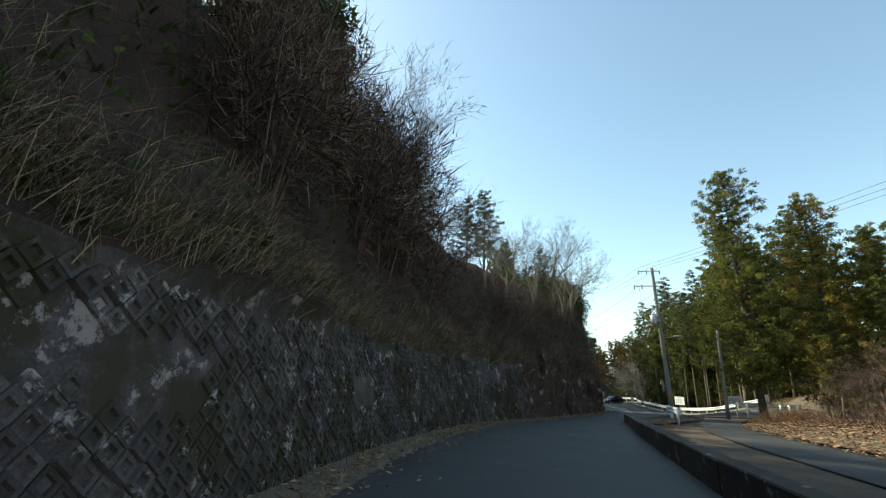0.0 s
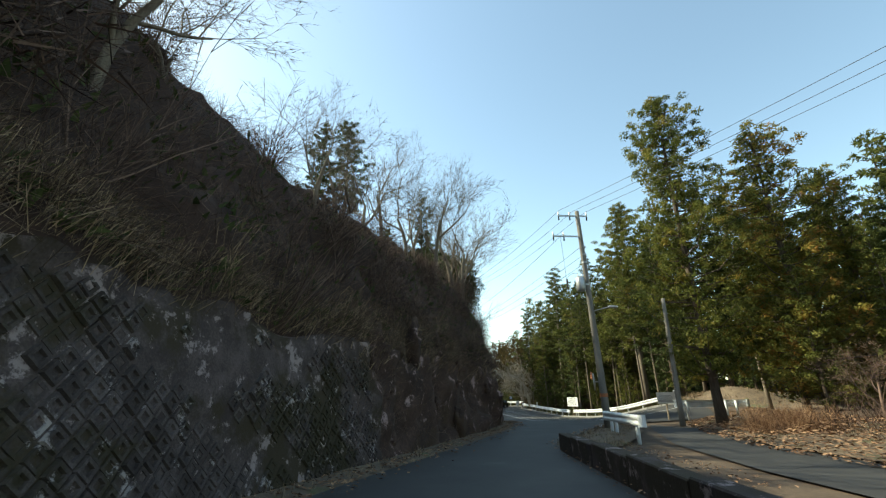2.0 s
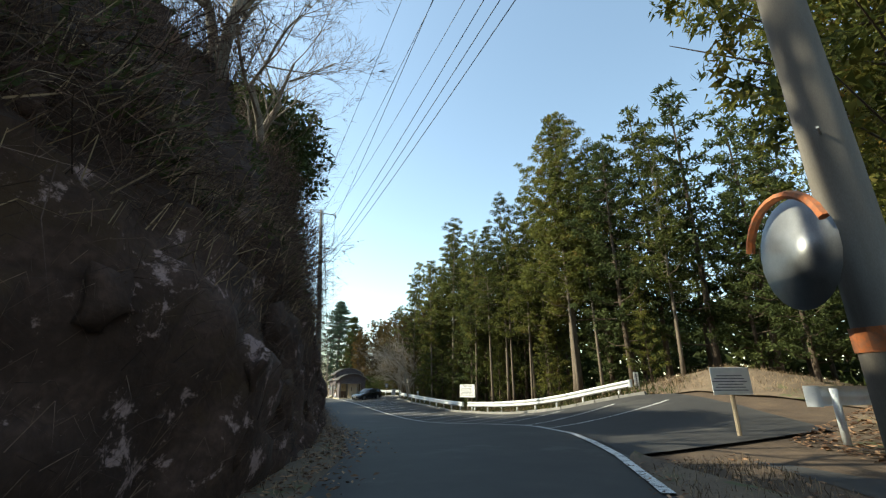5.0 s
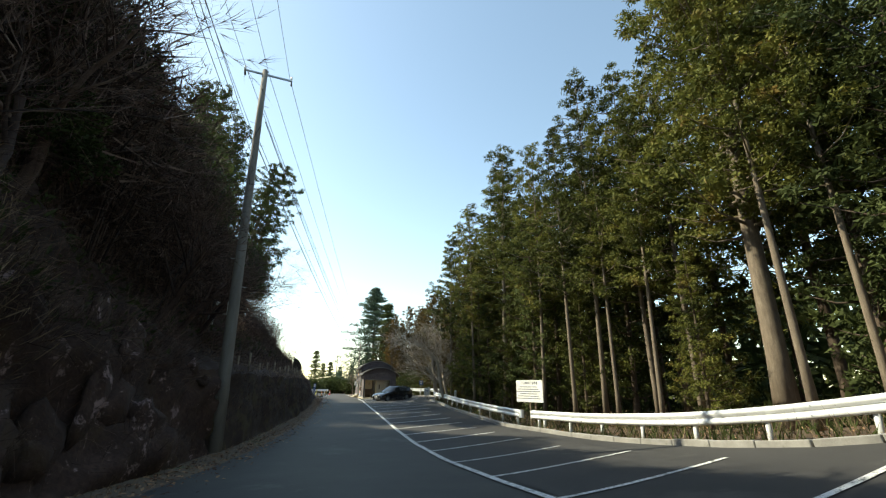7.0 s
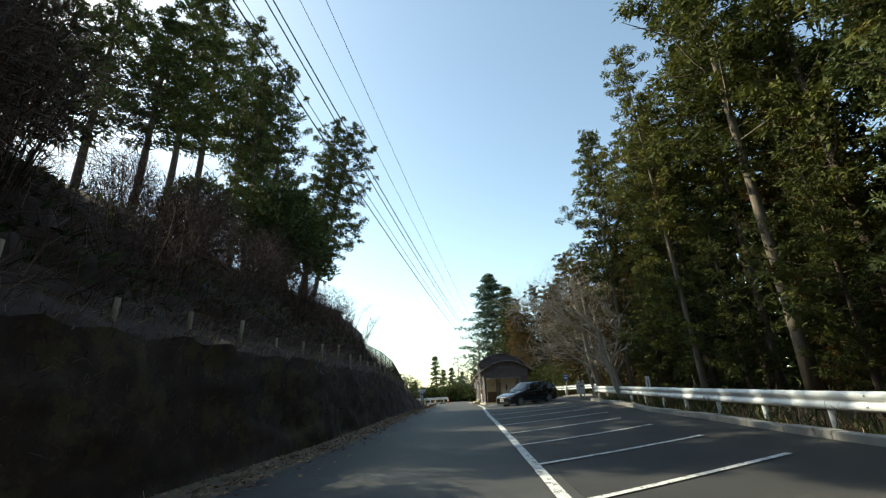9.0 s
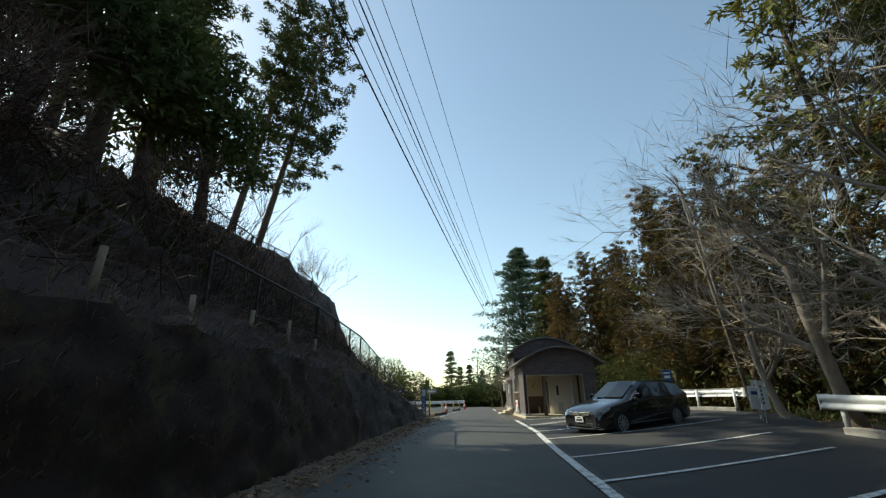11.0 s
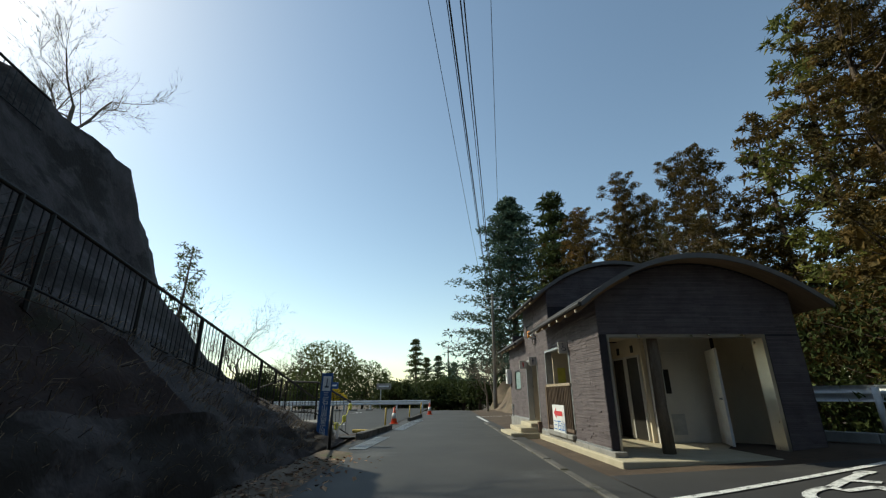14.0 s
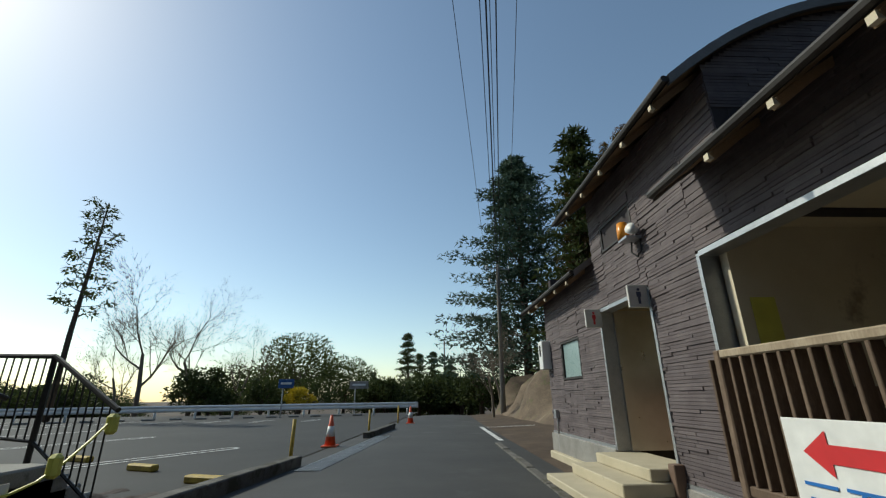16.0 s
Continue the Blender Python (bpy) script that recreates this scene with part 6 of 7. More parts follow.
# wooden rail with a sign in the side opening
rail = thing("wooden_rail", "weathered wooden slat rail in the side opening", "railing")
part("top_beam", Geo().box((BX0 - 0.06, 103.4, 0.74), (BX0 + 0.06, 105.422, 0.81), None, 0.012), OLDWOOD, rail)
part("bottom_beam", Geo().box((BX0 - 0.05, 103.4, -0.30), (BX0 + 0.05, 105.422, -0.22), None, 0.01), RAILWOOD, rail)
for i in range(17):
    y = 103.466 + i * 0.129
    part("slat", Geo().box((BX0 - 0.05, y, -0.22), (BX0 + 0.045, y + 0.032, 0.74), None, 0.005), RAILWOOD, rail)
part("end_post", Geo().box((BX0 - 0.07, 105.376, -0.42), (BX0 + 0.05, 105.449, 0.81), None, 0.01), RAILWOOD, rail)


def text_mesh(body, size, m, material, name, parent, squeeze=1.0):
    cu = bpy.data.curves.new(name, "FONT")
    cu.body, cu.size, cu.extrude, cu.align_x, cu.align_y = body, size, 0.002, "CENTER", "CENTER"
    cu.resolution_u = 3
    o = bpy.data.objects.new(name, cu)
    scene.collection.objects.link(o)
    me = bpy.data.meshes.new_from_object(o.evaluated_get(bpy.context.evaluated_depsgraph_get()))
    bpy.data.objects.remove(o)
    bpy.data.curves.remove(cu)
    me.transform(m @ Matrix.Diagonal((squeeze, 1, 1, 1)))
    me.materials.clear()
    me.materials.append(material)
    return part(name, me, material, parent)


FACE_LANE = Matrix(((0, 0, -1, 0), (-1, 0, 0, 0), (0, 1, 0, 0), (0, 0, 0, 1)))   # sheet seen from the lane (-x), text upright
sg = thing("arrow_sign", "white board with a red arrow and blue characters", "sign")
part("board", Geo().box((BX0 - 0.09, 103.888, -0.36), (BX0 - 0.065, 104.852, 0.3), None, 0.004), WHITE, sg)
ar = Geo()
pts = [(104.715, 0.1), (104.522, 0.235), (104.522, 0.155), (104.026, 0.155), (104.026, 0.045), (104.522, 0.045), (104.522, -0.035)]
ar.add([(BX0 - 0.096, y, z) for y, z in pts], [(0, 1, 6), (2, 3, 4, 5)])
part("arrow", ar, RED, sg, "red arrow")
text_mesh("三石山", 0.27, Matrix.Translation((BX0 - 0.096, 104.338, -0.2)) @ FACE_LANE, BLUE_TEXT, "lettering", sg, 1.15)
# small plates projecting from the wall
def figure(y, z, x, seat):
    """Figure of a person, or of a wheelchair, as flat plain strokes on the plate's face."""
    g = Geo()
    if seat:
        g.tube([(x + 0.045 * math.cos(q) + 0.005, y, z - 0.03 + 0.045 * math.sin(q)) for q in np.linspace(1.9, 6.6, 14)], 0.007, 4)
        g.tube([(x - 0.012, y, z + 0.07), (x - 0.005, y, z + 0.0), (x + 0.04, y, z - 0.005), (x + 0.06, y, z - 0.065)], 0.008, 4)
        g.tube([(x - 0.008, y, z + 0.035), (x + 0.03, y, z + 0.03)], 0.006, 4)
        g.tube([(x - 0.015, y - 0.003, z + 0.09), (x - 0.015, y + 0.003, z + 0.09)], 0.014, 8)
    else:
        g.box((x - 0.025, y - 0.003, z - 0.01), (x + 0.025, y + 0.003, z + 0.05)).box((x - 0.014, y - 0.003, z - 0.09), (x + 0.014, y + 0.003, z - 0.01))
        g.tube([(x, y - 0.003, z + 0.075), (x, y + 0.003, z + 0.075)], 0.017, 8)
    return g


for y, z, mat_, seat in ((107.8, 1.5, RED, False), (106.45, 1.52, DARK_TEXT, False), (103.42, 1.62, DARK_TEXT, True)):
    pl_ = thing("sign_plate", "small grey projecting plate with a figure mark", "sign", "plates on the wall")
    part("plate", Geo().box((BX0 - 0.24, y - 0.02, z - 0.13), (BX0, y + 0.02, z + 0.13), None, 0.004), DOOR_GREY, pl_)
    part("mark", figure(y - 0.024, z, BX0 - 0.12, seat), mat_, pl_)
lampth = thing("alarm_lamp", "orange alarm lamp with a small horn on the wall", "lamp")
part("bracket", Geo().box((BX0 - 0.2, 106.347, 2.2), (BX0, 106.555, 2.23)), STEEL, lampth)
part("shade", Geo().tube([(BX0 - 0.15, 106.504, 2.23), (BX0 - 0.15, 106.504, 2.33), (BX0 - 0.15, 106.504, 2.44)], [0.07, 0.07, 0.06], 12), plain("amber", (0.8, 0.3, 0.03), 0.3), lampth, "amber shade", True)
part("horn", Geo().tube([(BX0 - 0.04, 106.402, 2.3), (BX0 - 0.14, 106.347, 2.32)], [0.03, 0.07], 10), WHITE, lampth, "white horn", True)
part("cable", Geo().tube([(BX0 - 0.05, 106.521, 2.2), (BX0 - 0.06, 106.538, 2.08), (BX0 - 0.04, 106.454, 2.0), (BX0 - 0.02, 106.384, 2.06), (BX0 - 0.01, 106.384, 2.2)], 0.012, 5), BLACK, lampth)
mb = thing("meter_box", "grey meter box at the end of the wall", "box")
part("case", Geo().box((BX0 - 0.18, 110.426, 0.95), (BX0 + 0.0, 110.691, 1.5), None, 0.01), WHITE, mb)
part("window_slot", Geo().box((BX0 - 0.184, 110.51, 1.2), (BX0 - 0.18, 110.623, 1.42)), BLACK, mb)
tp = thing("tap_box", "small grey outlet box on the wall", "box")
part("case", Geo().box((BX0 - 0.07, 110.239, 0.05), (BX0 + 0.0, 110.379, 0.2), None, 0.006), STEEL, tp)
part("pipe", Geo().tube([(BX0 - 0.03, 110.304, 0.05), (BX0 - 0.03, 110.304, -0.55)], 0.012, 6), STEEL, tp)
# bench and log post in the porch
bench = thing("bench", "plain bench with a dark top on pale legs", "bench")
part("seat", Geo().box((22.649, 104.85, -0.14), (23.963, 105.22, -0.08), None, 0.01), WAINSCOT, bench, "dark bench top")
for x in (22.83, 23.782):
    for y in (104.92, 105.15):
        part("leg", Geo().box((x - 0.03, y - 0.03, -0.53), (x + 0.03, y + 0.03, -0.14)), PLASTER, bench)
post = thing("log_post", "rough log post with peeling bark in the porch", "post")
part("log", Geo().tube([(23.555, 101.75, -0.53), (23.537, 101.76, 0.3), (23.555, 101.75, 1.2), (23.546, 101.75, 1.92)], [0.12, 0.105, 0.11, 0.1], 10), PALE_BARK, post, "", True)

# ---- parked car ----
CARP = plain("car_paint", (0.008, 0.009, 0.014), 0.22, 0.3, 1.0)
CARG = plain("car_glass", (0.012, 0.015, 0.016), 0.06, 0.0, 0.0)
LENS = plain("lamp_lens", (0.2, 0.21, 0.22), 0.08, 0.5, 0.3)


def loft(g, sections):
    """sections: (x, [(y, z), ...]) half outlines from the sill over the roof's middle; mirrored."""
    rows = []
    for x, half in sections:
        rows.append([(x, y, z) for y, z in half] + [(x, -y, z) for y, z in reversed(half[:-1])])
    g.grid(rows)
    for e in (0, -1):
        r = rows[e]
        k = len(g.v)
        g.v.extend(r)
        g.f.append(tuple(range(k, k + len(r))) if e else tuple(range(k + len(r) - 1, k - 1, -1)))


car = thing("station_wagon", "black station wagon parked nose to the lane", "car")
car.matrix_world = Matrix.Translation((22.25, 89.9, -0.62)) @ Matrix.Rotation(radians(30), 4, "Z") @ Matrix.Rotation(radians(-2.5), 4, "Y")
HW = 0.845


def half(w, sill, belt, top, roofw):
    return [(w * 0.94, sill), (w, sill + 0.12), (w, belt * 0.72), (w * 0.985, belt), (roofw + (w - roofw) * 0.45, belt + (top - belt) * 0.5), (roofw, belt + (top - belt) * 0.9), (roofw * 0.75, top), (0, top + 0.015)]


g = Geo()
loft(g, [(0.0, half(0.62, 0.26, 0.55, 0.60, 0.5)), (0.12, half(0.76, 0.2, 0.64, 0.70, 0.6)), (0.45, half(HW, 0.19, 0.74, 0.82, 0.68)), (0.95, half(HW, 0.19, 0.84, 0.92, 0.7)), (1.3, half(HW, 0.19, 0.9, 0.98, 0.68)),
         (1.75, half(HW, 0.19, 0.92, 1.28, 0.6)), (2.15, half(HW, 0.19, 0.93, 1.44, 0.57)), (2.8, half(HW, 0.19, 0.94, 1.475, 0.57)), (3.5, half(HW, 0.19, 0.96, 1.45, 0.56)), (4.0, half(HW, 0.2, 0.98, 1.38, 0.55)), (4.3, half(0.8, 0.24, 0.98, 1.12, 0.58)), (4.41, half(0.74, 0.3, 0.85, 0.95, 0.6))])
body = part("body", g, CARP, car, "glossy black body", True)
gl = Geo()
gl.add([(1.33, 0.6, 1.0), (1.33, -0.6, 1.0), (2.1, -0.54, 1.45), (2.1, 0.54, 1.45), (1.28, 0, 1.01), (2.08, 0, 1.475)], [(0, 4, 5, 3), (4, 1, 2, 5)])
ws = part("windscreen", gl, CARG, car, "windscreen")
ws.location = (-0.025, 0, 0.02)
for s in (-1, 1):
    for x0, x1, za, zb in ((1.75, 2.45, 1.32, 1.41), (2.5, 3.3, 1.41, 1.40), (3.38, 4.05, 1.38, 1.28)):
        part("side_window", Geo().add([(x0 + (0.12 if x0 < 2 else 0), s * 0.855, 0.97), (x1, s * 0.855, 0.98), (x1, s * 0.66, zb), (x0 + (0.3 if x0 < 2 else 0), s * 0.66, za)], [(0, 1, 2, 3)]), CARG, car)
    mir = part("mirror", Geo().box((1.62, s * 0.86 - 0.02, 0.98), (1.8, s * 0.86 + s * 0.14 + 0.02, 1.12), None, 0.03), CARP, car)
    hl = part("headlight", Geo().add([(0.10, s * 0.46, 0.66), (0.03, s * 0.44, 0.56), (0.17, s * 0.76, 0.60), (0.42, s * 0.845, 0.72), (0.46, s * 0.815, 0.79), (0.22, s * 0.70, 0.735)], [(0, 1, 2, 5), (5, 2, 3, 4)]), LENS, car, "clear headlight")
    hl.location = (-0.02, s * 0.02, 0.0)
    for x in (0.86, 3.46):
        wh = part("wheel", Geo().tube([(x, s * 0.62, 0.31), (x, s * 0.66, 0.31), (x, s * 0.84, 0.31), (x, s * 0.865, 0.31)], [0.27, 0.31, 0.31, 0.26], 28), BLACK, car, "black tyre", True)
        rg = Geo()
        for k in range(10):
            mm = Matrix.Translation((x, s * 0.868, 0.31)) @ Matrix.Rotation(k * math.pi / 5, 4, "Y")
            rg.box((-0.018, -0.012, 0.03), (0.018, 0.012, 0.2), mm)
        rg.tube([(x, s * 0.85, 0.31), (x, s * 0.885, 0.31)], [0.05, 0.045], 12)
        ring = [(x + 0.205 * math.cos(q), s * 0.868, 0.31 + 0.205 * math.sin(q)) for q in np.linspace(0, 6.2832, 25)]
        rg.tube(ring, 0.014, 5, False)
        part("rim", rg, STEEL, wh, "spoked alloy rim")
        arch = [(x + 0.345 * math.cos(q), s * 0.85, 0.31 + 0.345 * math.sin(q)) for q in np.linspace(-0.2, math.pi + 0.2, 16)]
        part("wheel_arch", Geo().tube(arch, 0.022, 5, False), BLACK, car)
    part("fog_light", Geo().tube([(0.1, s * 0.62, 0.33), (0.04, s * 0.61, 0.33)], [0.06, 0.055], 12), LENS, car)
    part("side_trim", Geo().box((1.1, s * 0.848, 0.27), (3.15, s * 0.856, 0.283)), STEEL, car, "thin bright side trim")
part("grille", Geo().add([(0.015, 0.42, 0.66), (-0.035, 0.4, 0.57), (-0.035, -0.4, 0.57), (0.015, -0.42, 0.66)], [(0, 1, 2, 3)]), BLACK, car)
for z in (0.585, 0.645):
    part("grille_bar", Geo().tube([(0.06, -0.45, z + 0.02), (-0.03, 0, z), (0.06, 0.45, z + 0.02)], 0.012, 6), CHROME, car)
part("badge", Geo().tube([(-0.05, 0, 0.615), (-0.035, 0, 0.615)], 0.055, 14), CHROME, car)
part("lower_intake", Geo().box((-0.01, -0.5, 0.25), (0.08, 0.5, 0.36), None, 0.02), BLACK, car)
part("lip", Geo().tube([(0.16, -0.76, 0.2), (0.0, -0.5, 0.2), (-0.02, 0, 0.2), (0.0, 0.5, 0.2), (0.16, 0.76, 0.2)], 0.03, 6), CARP, car)
np_ = part("number_plate", Geo().box((-0.045, -0.165, 0.38), (-0.03, 0.165, 0.545), None, 0.004), WHITE, car, "white number plate with plain bars")
part("plate_bar", Geo().box((-0.05, -0.12, 0.415), (-0.045, 0.12, 0.475)), DARK_TEXT, np_)
part("plate_bar", Geo().box((-0.05, -0.07, 0.495), (-0.045, 0.07, 0.525)), DARK_TEXT, np_)
for s in (-0.35, 0.12):
    part("wiper", Geo().tube([(1.27, s, 1.02), (1.42, s + 0.4, 1.075)], 0.01, 4), BLACK, car)
part("steering_wheel", Geo().tube([(1.78, -0.36 + 0.17 * math.cos(q), 0.98 + 0.17 * math.sin(q)) for q in np.linspace(0, 6.283, 17)], 0.014, 5, False), BLACK, car)
part("roof_rail", Geo().tube([(2.2, 0.55, 1.46), (3.9, 0.53, 1.42)], 0.015, 5), BLACK, car)
part("roof_rail", Geo().tube([(2.2, -0.55, 1.46), (3.9, -0.53, 1.42)], 0.015, 5), BLACK, car)

# ---- guard rails ----
def guard_rail(pts, label, h=0.7, ends=(True, True), post_r=0.065, zoff=None, step=2.0):
    t = thing("guard_rail", label, "guard rail", "guard rails")
    p = [Vector((x, y, apron_z(x, y) if zoff is None else zoff)) for x, y in pts]
    # resample
    path = []
    for i in range(len(p) - 1):
        n = max(1, int((p[i + 1] - p[i]).length / 0.5))
        path += [p[i].lerp(p[i + 1], k / n) for k in range(n)]
    path.append(p[-1])
    for _ in range(6):
        path = [path[0]] + [(path[i - 1] + path[i] * 2 + path[i + 1]) / 4 for i in range(1, len(path) - 1)] + [path[-1]]
    prof = [(0.0, 0.0), (0.045, 0.03), (0.06, 0.075), (0.045, 0.12), (0.0, 0.155), (0.0, 0.195), (0.045, 0.23), (0.06, 0.275), (0.045, 0.32), (0.0, 0.35)]
    rows = []
    for i, q in enumerate(path):
        d = (path[min(i + 1, len(path) - 1)] - path[max(i - 1, 0)]).normalized()
        nrm = Vector((-d.y, d.x, 0))
        rows.append([tuple(q + nrm * o + Vector((0, 0, h - 0.35 + z))) for o, z in prof])
    n_beam = max(1, round(len(rows) / 8))
    for k in range(n_beam):
        a, b = k * (len(rows) - 1) // n_beam, (k + 1) * (len(rows) - 1) // n_beam
        g = Geo().grid(rows[a:b + 1])
        g.grid([[(x, y, z) for x, y, z in r] for r in [[tuple(Vector(v) - Vector((0, 0, 0.0)) + (Vector(path[a + i]) - Vector(v)).normalized() * 0.0 + Vector((0, 0, -0.004))) for v in r] for i, r in enumerate(rows[a:b + 1])]])
        bm = part("beam", g, RAIL, t, "white painted corrugated beam", True)
        if k:
            e = rows[a]
            part("bolt", Geo().tube([e[2], tuple(Vector(e[2]) + Vector((-0.01, 0, 0.01)))], 0.018, 6), STEEL, bm)
            part("bolt", Geo().tube([e[7], tuple(Vector(e[7]) + Vector((-0.01, 0, 0.01)))], 0.018, 6), STEEL, bm)
    s = 0.0
    for i in range(len(path)):
        if i and i < len(path) - 1:
            s += (path[i] - path[i - 1]).length
        if i == 1 or s >= step or i == len(path) - 2:
            s = 0.0
            d = (path[min(i + 1, len(path) - 1)] - path[max(i - 1, 0)]).normalized()
            o = path[i] - Vector((-d.y, d.x, 0)) * (post_r + 0.02)
            part("post", Geo().tube([o - Vector((0, 0, 0.3)), o + Vector((0, 0, h - 0.04))], post_r, 12), RAIL, t, "", True)
    for e, on in ((0, ends[0]), (-1, ends[1])):
        if on:
            q = path[e]
            d = (path[1] - path[0]).normalized() if e == 0 else (path[-2] - path[-1]).normalized()
            nrm = Vector((-d.y, d.x, 0)) * (1 if e == 0 else -1)
            rows2 = []
            for a in np.linspace(0, math.pi, 9):
                c = q - d * (0.16 * math.sin(a)) + nrm * (0.06 - 0.16 * (1 - math.cos(a)) / 2 * 1.6)
                rows2.append([tuple(c + Vector((0, 0, h - 0.36))), tuple(c + Vector((0, 0, h + 0.01)))])
            part("end_cap", Geo().grid(rows2), RAIL, t, "rounded white end cap", True)
    return t


guard_rail([(10.3, 25.8), (10.55, 26.8), (10.95, 28.2), (11.35, 29.9)], "white guard rail with end caps at the fork", 0.78, zoff=0.12)
guard_rail([(26.3, 46.6), (25.8, 48.4), (25.45, 51), (25.3, 54), (25.25, 58), (25.3, 62.6)], "white corrugated guard rail along the apron", 0.75)
guard_rail([(25.35, 63.9), (25.6, 68), (26.0, 74), (26.8, 80), (27.7, 87.4)], "white corrugated guard rail along the apron", 0.75)
guard_rail([(27.6, 105.2), (28.3, 103.6), (29.0, 101.8), (29.6, 100), (30.1, 98.4), (30.9, 95.4)], "white guard rail behind the bays", 0.75, zoff=-0.05)
guard_rail([(18.1, 34.5), (19.6, 34.3), (21.6, 33.7)], "short white guard rail by the side lane", 0.72, zoff=0.5)
guard_rail([(19.4, 131.5), (13, 130.4), (6, 129.2), (0, 127.4), (-7, 123.6), (-14, 119)], "galvanised guard rail round the car park", 0.75, zoff=-0.6)

# ---- utility poles and wires ----
def utility_pole(x, y, z0, top, r0, r1, label, arms=()):
    t = thing("utility_pole", label, "utility pole", "utility poles")
    a, b = Vector((x, y, z0)), Vector(top)
    part("shaft", Geo().tube([a.lerp(b, k / 6) for k in range(7)], [r0 + (r1 - r0) * k / 6 for k in range(7)], 14), POLE_C, t, "", True)
    for h, w, ang, off in arms:
        c = a.lerp(b, (h - z0) / (b.z - z0))
        d = Vector((math.cos(radians(ang)), math.sin(radians(ang)), 0))
        c2 = c + d * off
        arm = part("crossarm", Geo().tube([c2 - d * w / 2 + Vector((0, 0, 0)), c2 + d * w / 2], 0.045, 4), STEEL, t, "galvanised crossarm")
        for k in (-0.48, 0.0 if off == 0 else -0.1, 0.48):
            q = c2 + d * w * k
            part("insulator", Geo().tube([q, q + Vector((0, 0, 0.08)), q + Vector((0, 0, 0.1)), q + Vector((0, 0, 0.2))], [0.02, 0.055, 0.03, 0.045], 8), WHITE, arm, "white porcelain insulator", True)
            part("insulator", Geo().tube([q, q + Vector((0.02, 0.05, -0.22))], [0.03, 0.04], 8), ROOF, arm, "", True)
    # climbing pegs
    for k in range(10):
        q = a.lerp(b, 0.28 + 0.066 * k)
        s = Vector((1, 0.3, 0)).normalized() * (1 if k % 2 else -1)
        part("peg", Geo().tube([q, q + s * (r0 + 0.1)], 0.01, 4), STEEL, t)
    return t


pa = utility_pole(12.02, 30.9, 0.0, (11.72, 30.8, 10.35), 0.17, 0.1, "leaning grey concrete utility pole with a transformer", ((10.1, 1.5, -5, -0.25), (9.0, 1.4, -5, -0.7)))
tf = part("transformer", Geo().tube([(11.45, 30.75, 6.2), (11.45, 30.75, 6.25), (11.45, 30.75, 6.82), (11.45, 30.75, 6.9)], [0.18, 0.22, 0.22, 0.15], 16), STEEL, pa, "grey drum transformer", True)
for k in (-0.1, 0.1):
    part("bushing", Geo().tube([(11.45 + k, 30.75, 6.88), (11.45 + k, 30.75, 7.05)], [0.035, 0.02], 8), WHITE, tf, "white bushing", True)
part("bracket", Geo().box((11.45, 30.7, 6.5), (11.85, 30.82, 6.56)), STEEL, pa)
part("fuse_cutout", Geo().tube([(10.78, 30.75, 6.75), (10.75, 30.75, 6.3)], [0.05, 0.035], 8), ROOF, pa)
for h in (7.6, 8.0, 8.4):
    part("clamp", Geo().tube([(11.82, 30.84, h), (11.82, 30.84, h + 0.08)], 0.15, 10), STEEL, pa)
part("street_lamp", Geo().box((12.65, 30.55, 5.4), (13.1, 30.75, 5.5), None, 0.03), STEEL, pa, "small box street lamp on an arm")
part("lamp_arm", Geo().tube([(11.87, 30.85, 5.25), (12.7, 30.65, 5.45)], 0.02, 6), STEEL, pa)
part("paint_band", Geo().tube([(11.985, 30.89, 1.45), (11.98, 30.89, 1.6)], 0.172, 14), RUST, pa, "orange paint mark")
mirror = thing("traffic_mirror", "round traffic mirror seen from behind on the pole", "mirror")
mm = Matrix.Translation((11.68, 31.1, 2.1)) @ Matrix.Rotation(radians(60), 4, "Z") @ Matrix.Rotation(radians(90), 4, "X")
gdish = Geo()
gdish.tube([tuple(mm @ Vector((0, 0, z))) for z in (0, 0.03, 0.07)], [0.38, 0.34, 0.1], 24)
part("dish", gdish, STEEL, mirror, "grey mirror back", True)
part("hood", Geo().tube([tuple(mm @ Vector((0.4 * math.cos(q), 0.4 * math.sin(q), -0.06))) for q in np.linspace(0.3, 2.84, 12)], 0.03, 6), RUST, mirror, "orange hood")
part("bracket", Geo().tube([tuple(mm @ Vector((0, 0, 0.07))), (11.96, 30.9, 2.1)], 0.03, 6), STEEL, mirror)
utility_pole(15.25, 30.45, 0.2, (15.35, 30.38, 5.85), 0.12, 0.08, "short grey concrete pole by the side lane")
pc = utility_pole(12.72, 58.2, -0.9, (12.1, 60.0, 13.7), 0.2, 0.11, "tall concrete utility pole at the foot of the bank", ((13.5, 1.9, 5, 0.15),))
part("notice", Geo().tube([(12.66, 58.36, 0.3), (12.63, 58.45, 0.95)], 0.2, 14), KERB, pc, "grey notice band")
part("notice", Geo().tube([(12.53, 58.75, 3.2), (12.51, 58.8, 3.6)], 0.18, 14), WHITE, pc, "white notice plate")
utility_pole(24.6, 128.6, -1.0, (24.7, 128.4, 8.6), 0.17, 0.1, "concrete utility pole beyond the building", ((8.3, 1.6, 10, 0), (7.4, 1.2, 10, 0)))
utility_pole(23.2, 168, -4.0, (23.2, 168, 8.5), 0.17, 0.1, "distant concrete utility pole", ((8.1, 1.6, 10, 0), (7.4, 1.6, 10, 0)))
sp = thing("iron_post", "thin dark post with a box and lamps on the terrace", "post")
part("shaft", Geo().tube([(10.68, 65.2, 1.9), (10.6, 65.3, 8.6)], 0.05, 8), IRON, sp)
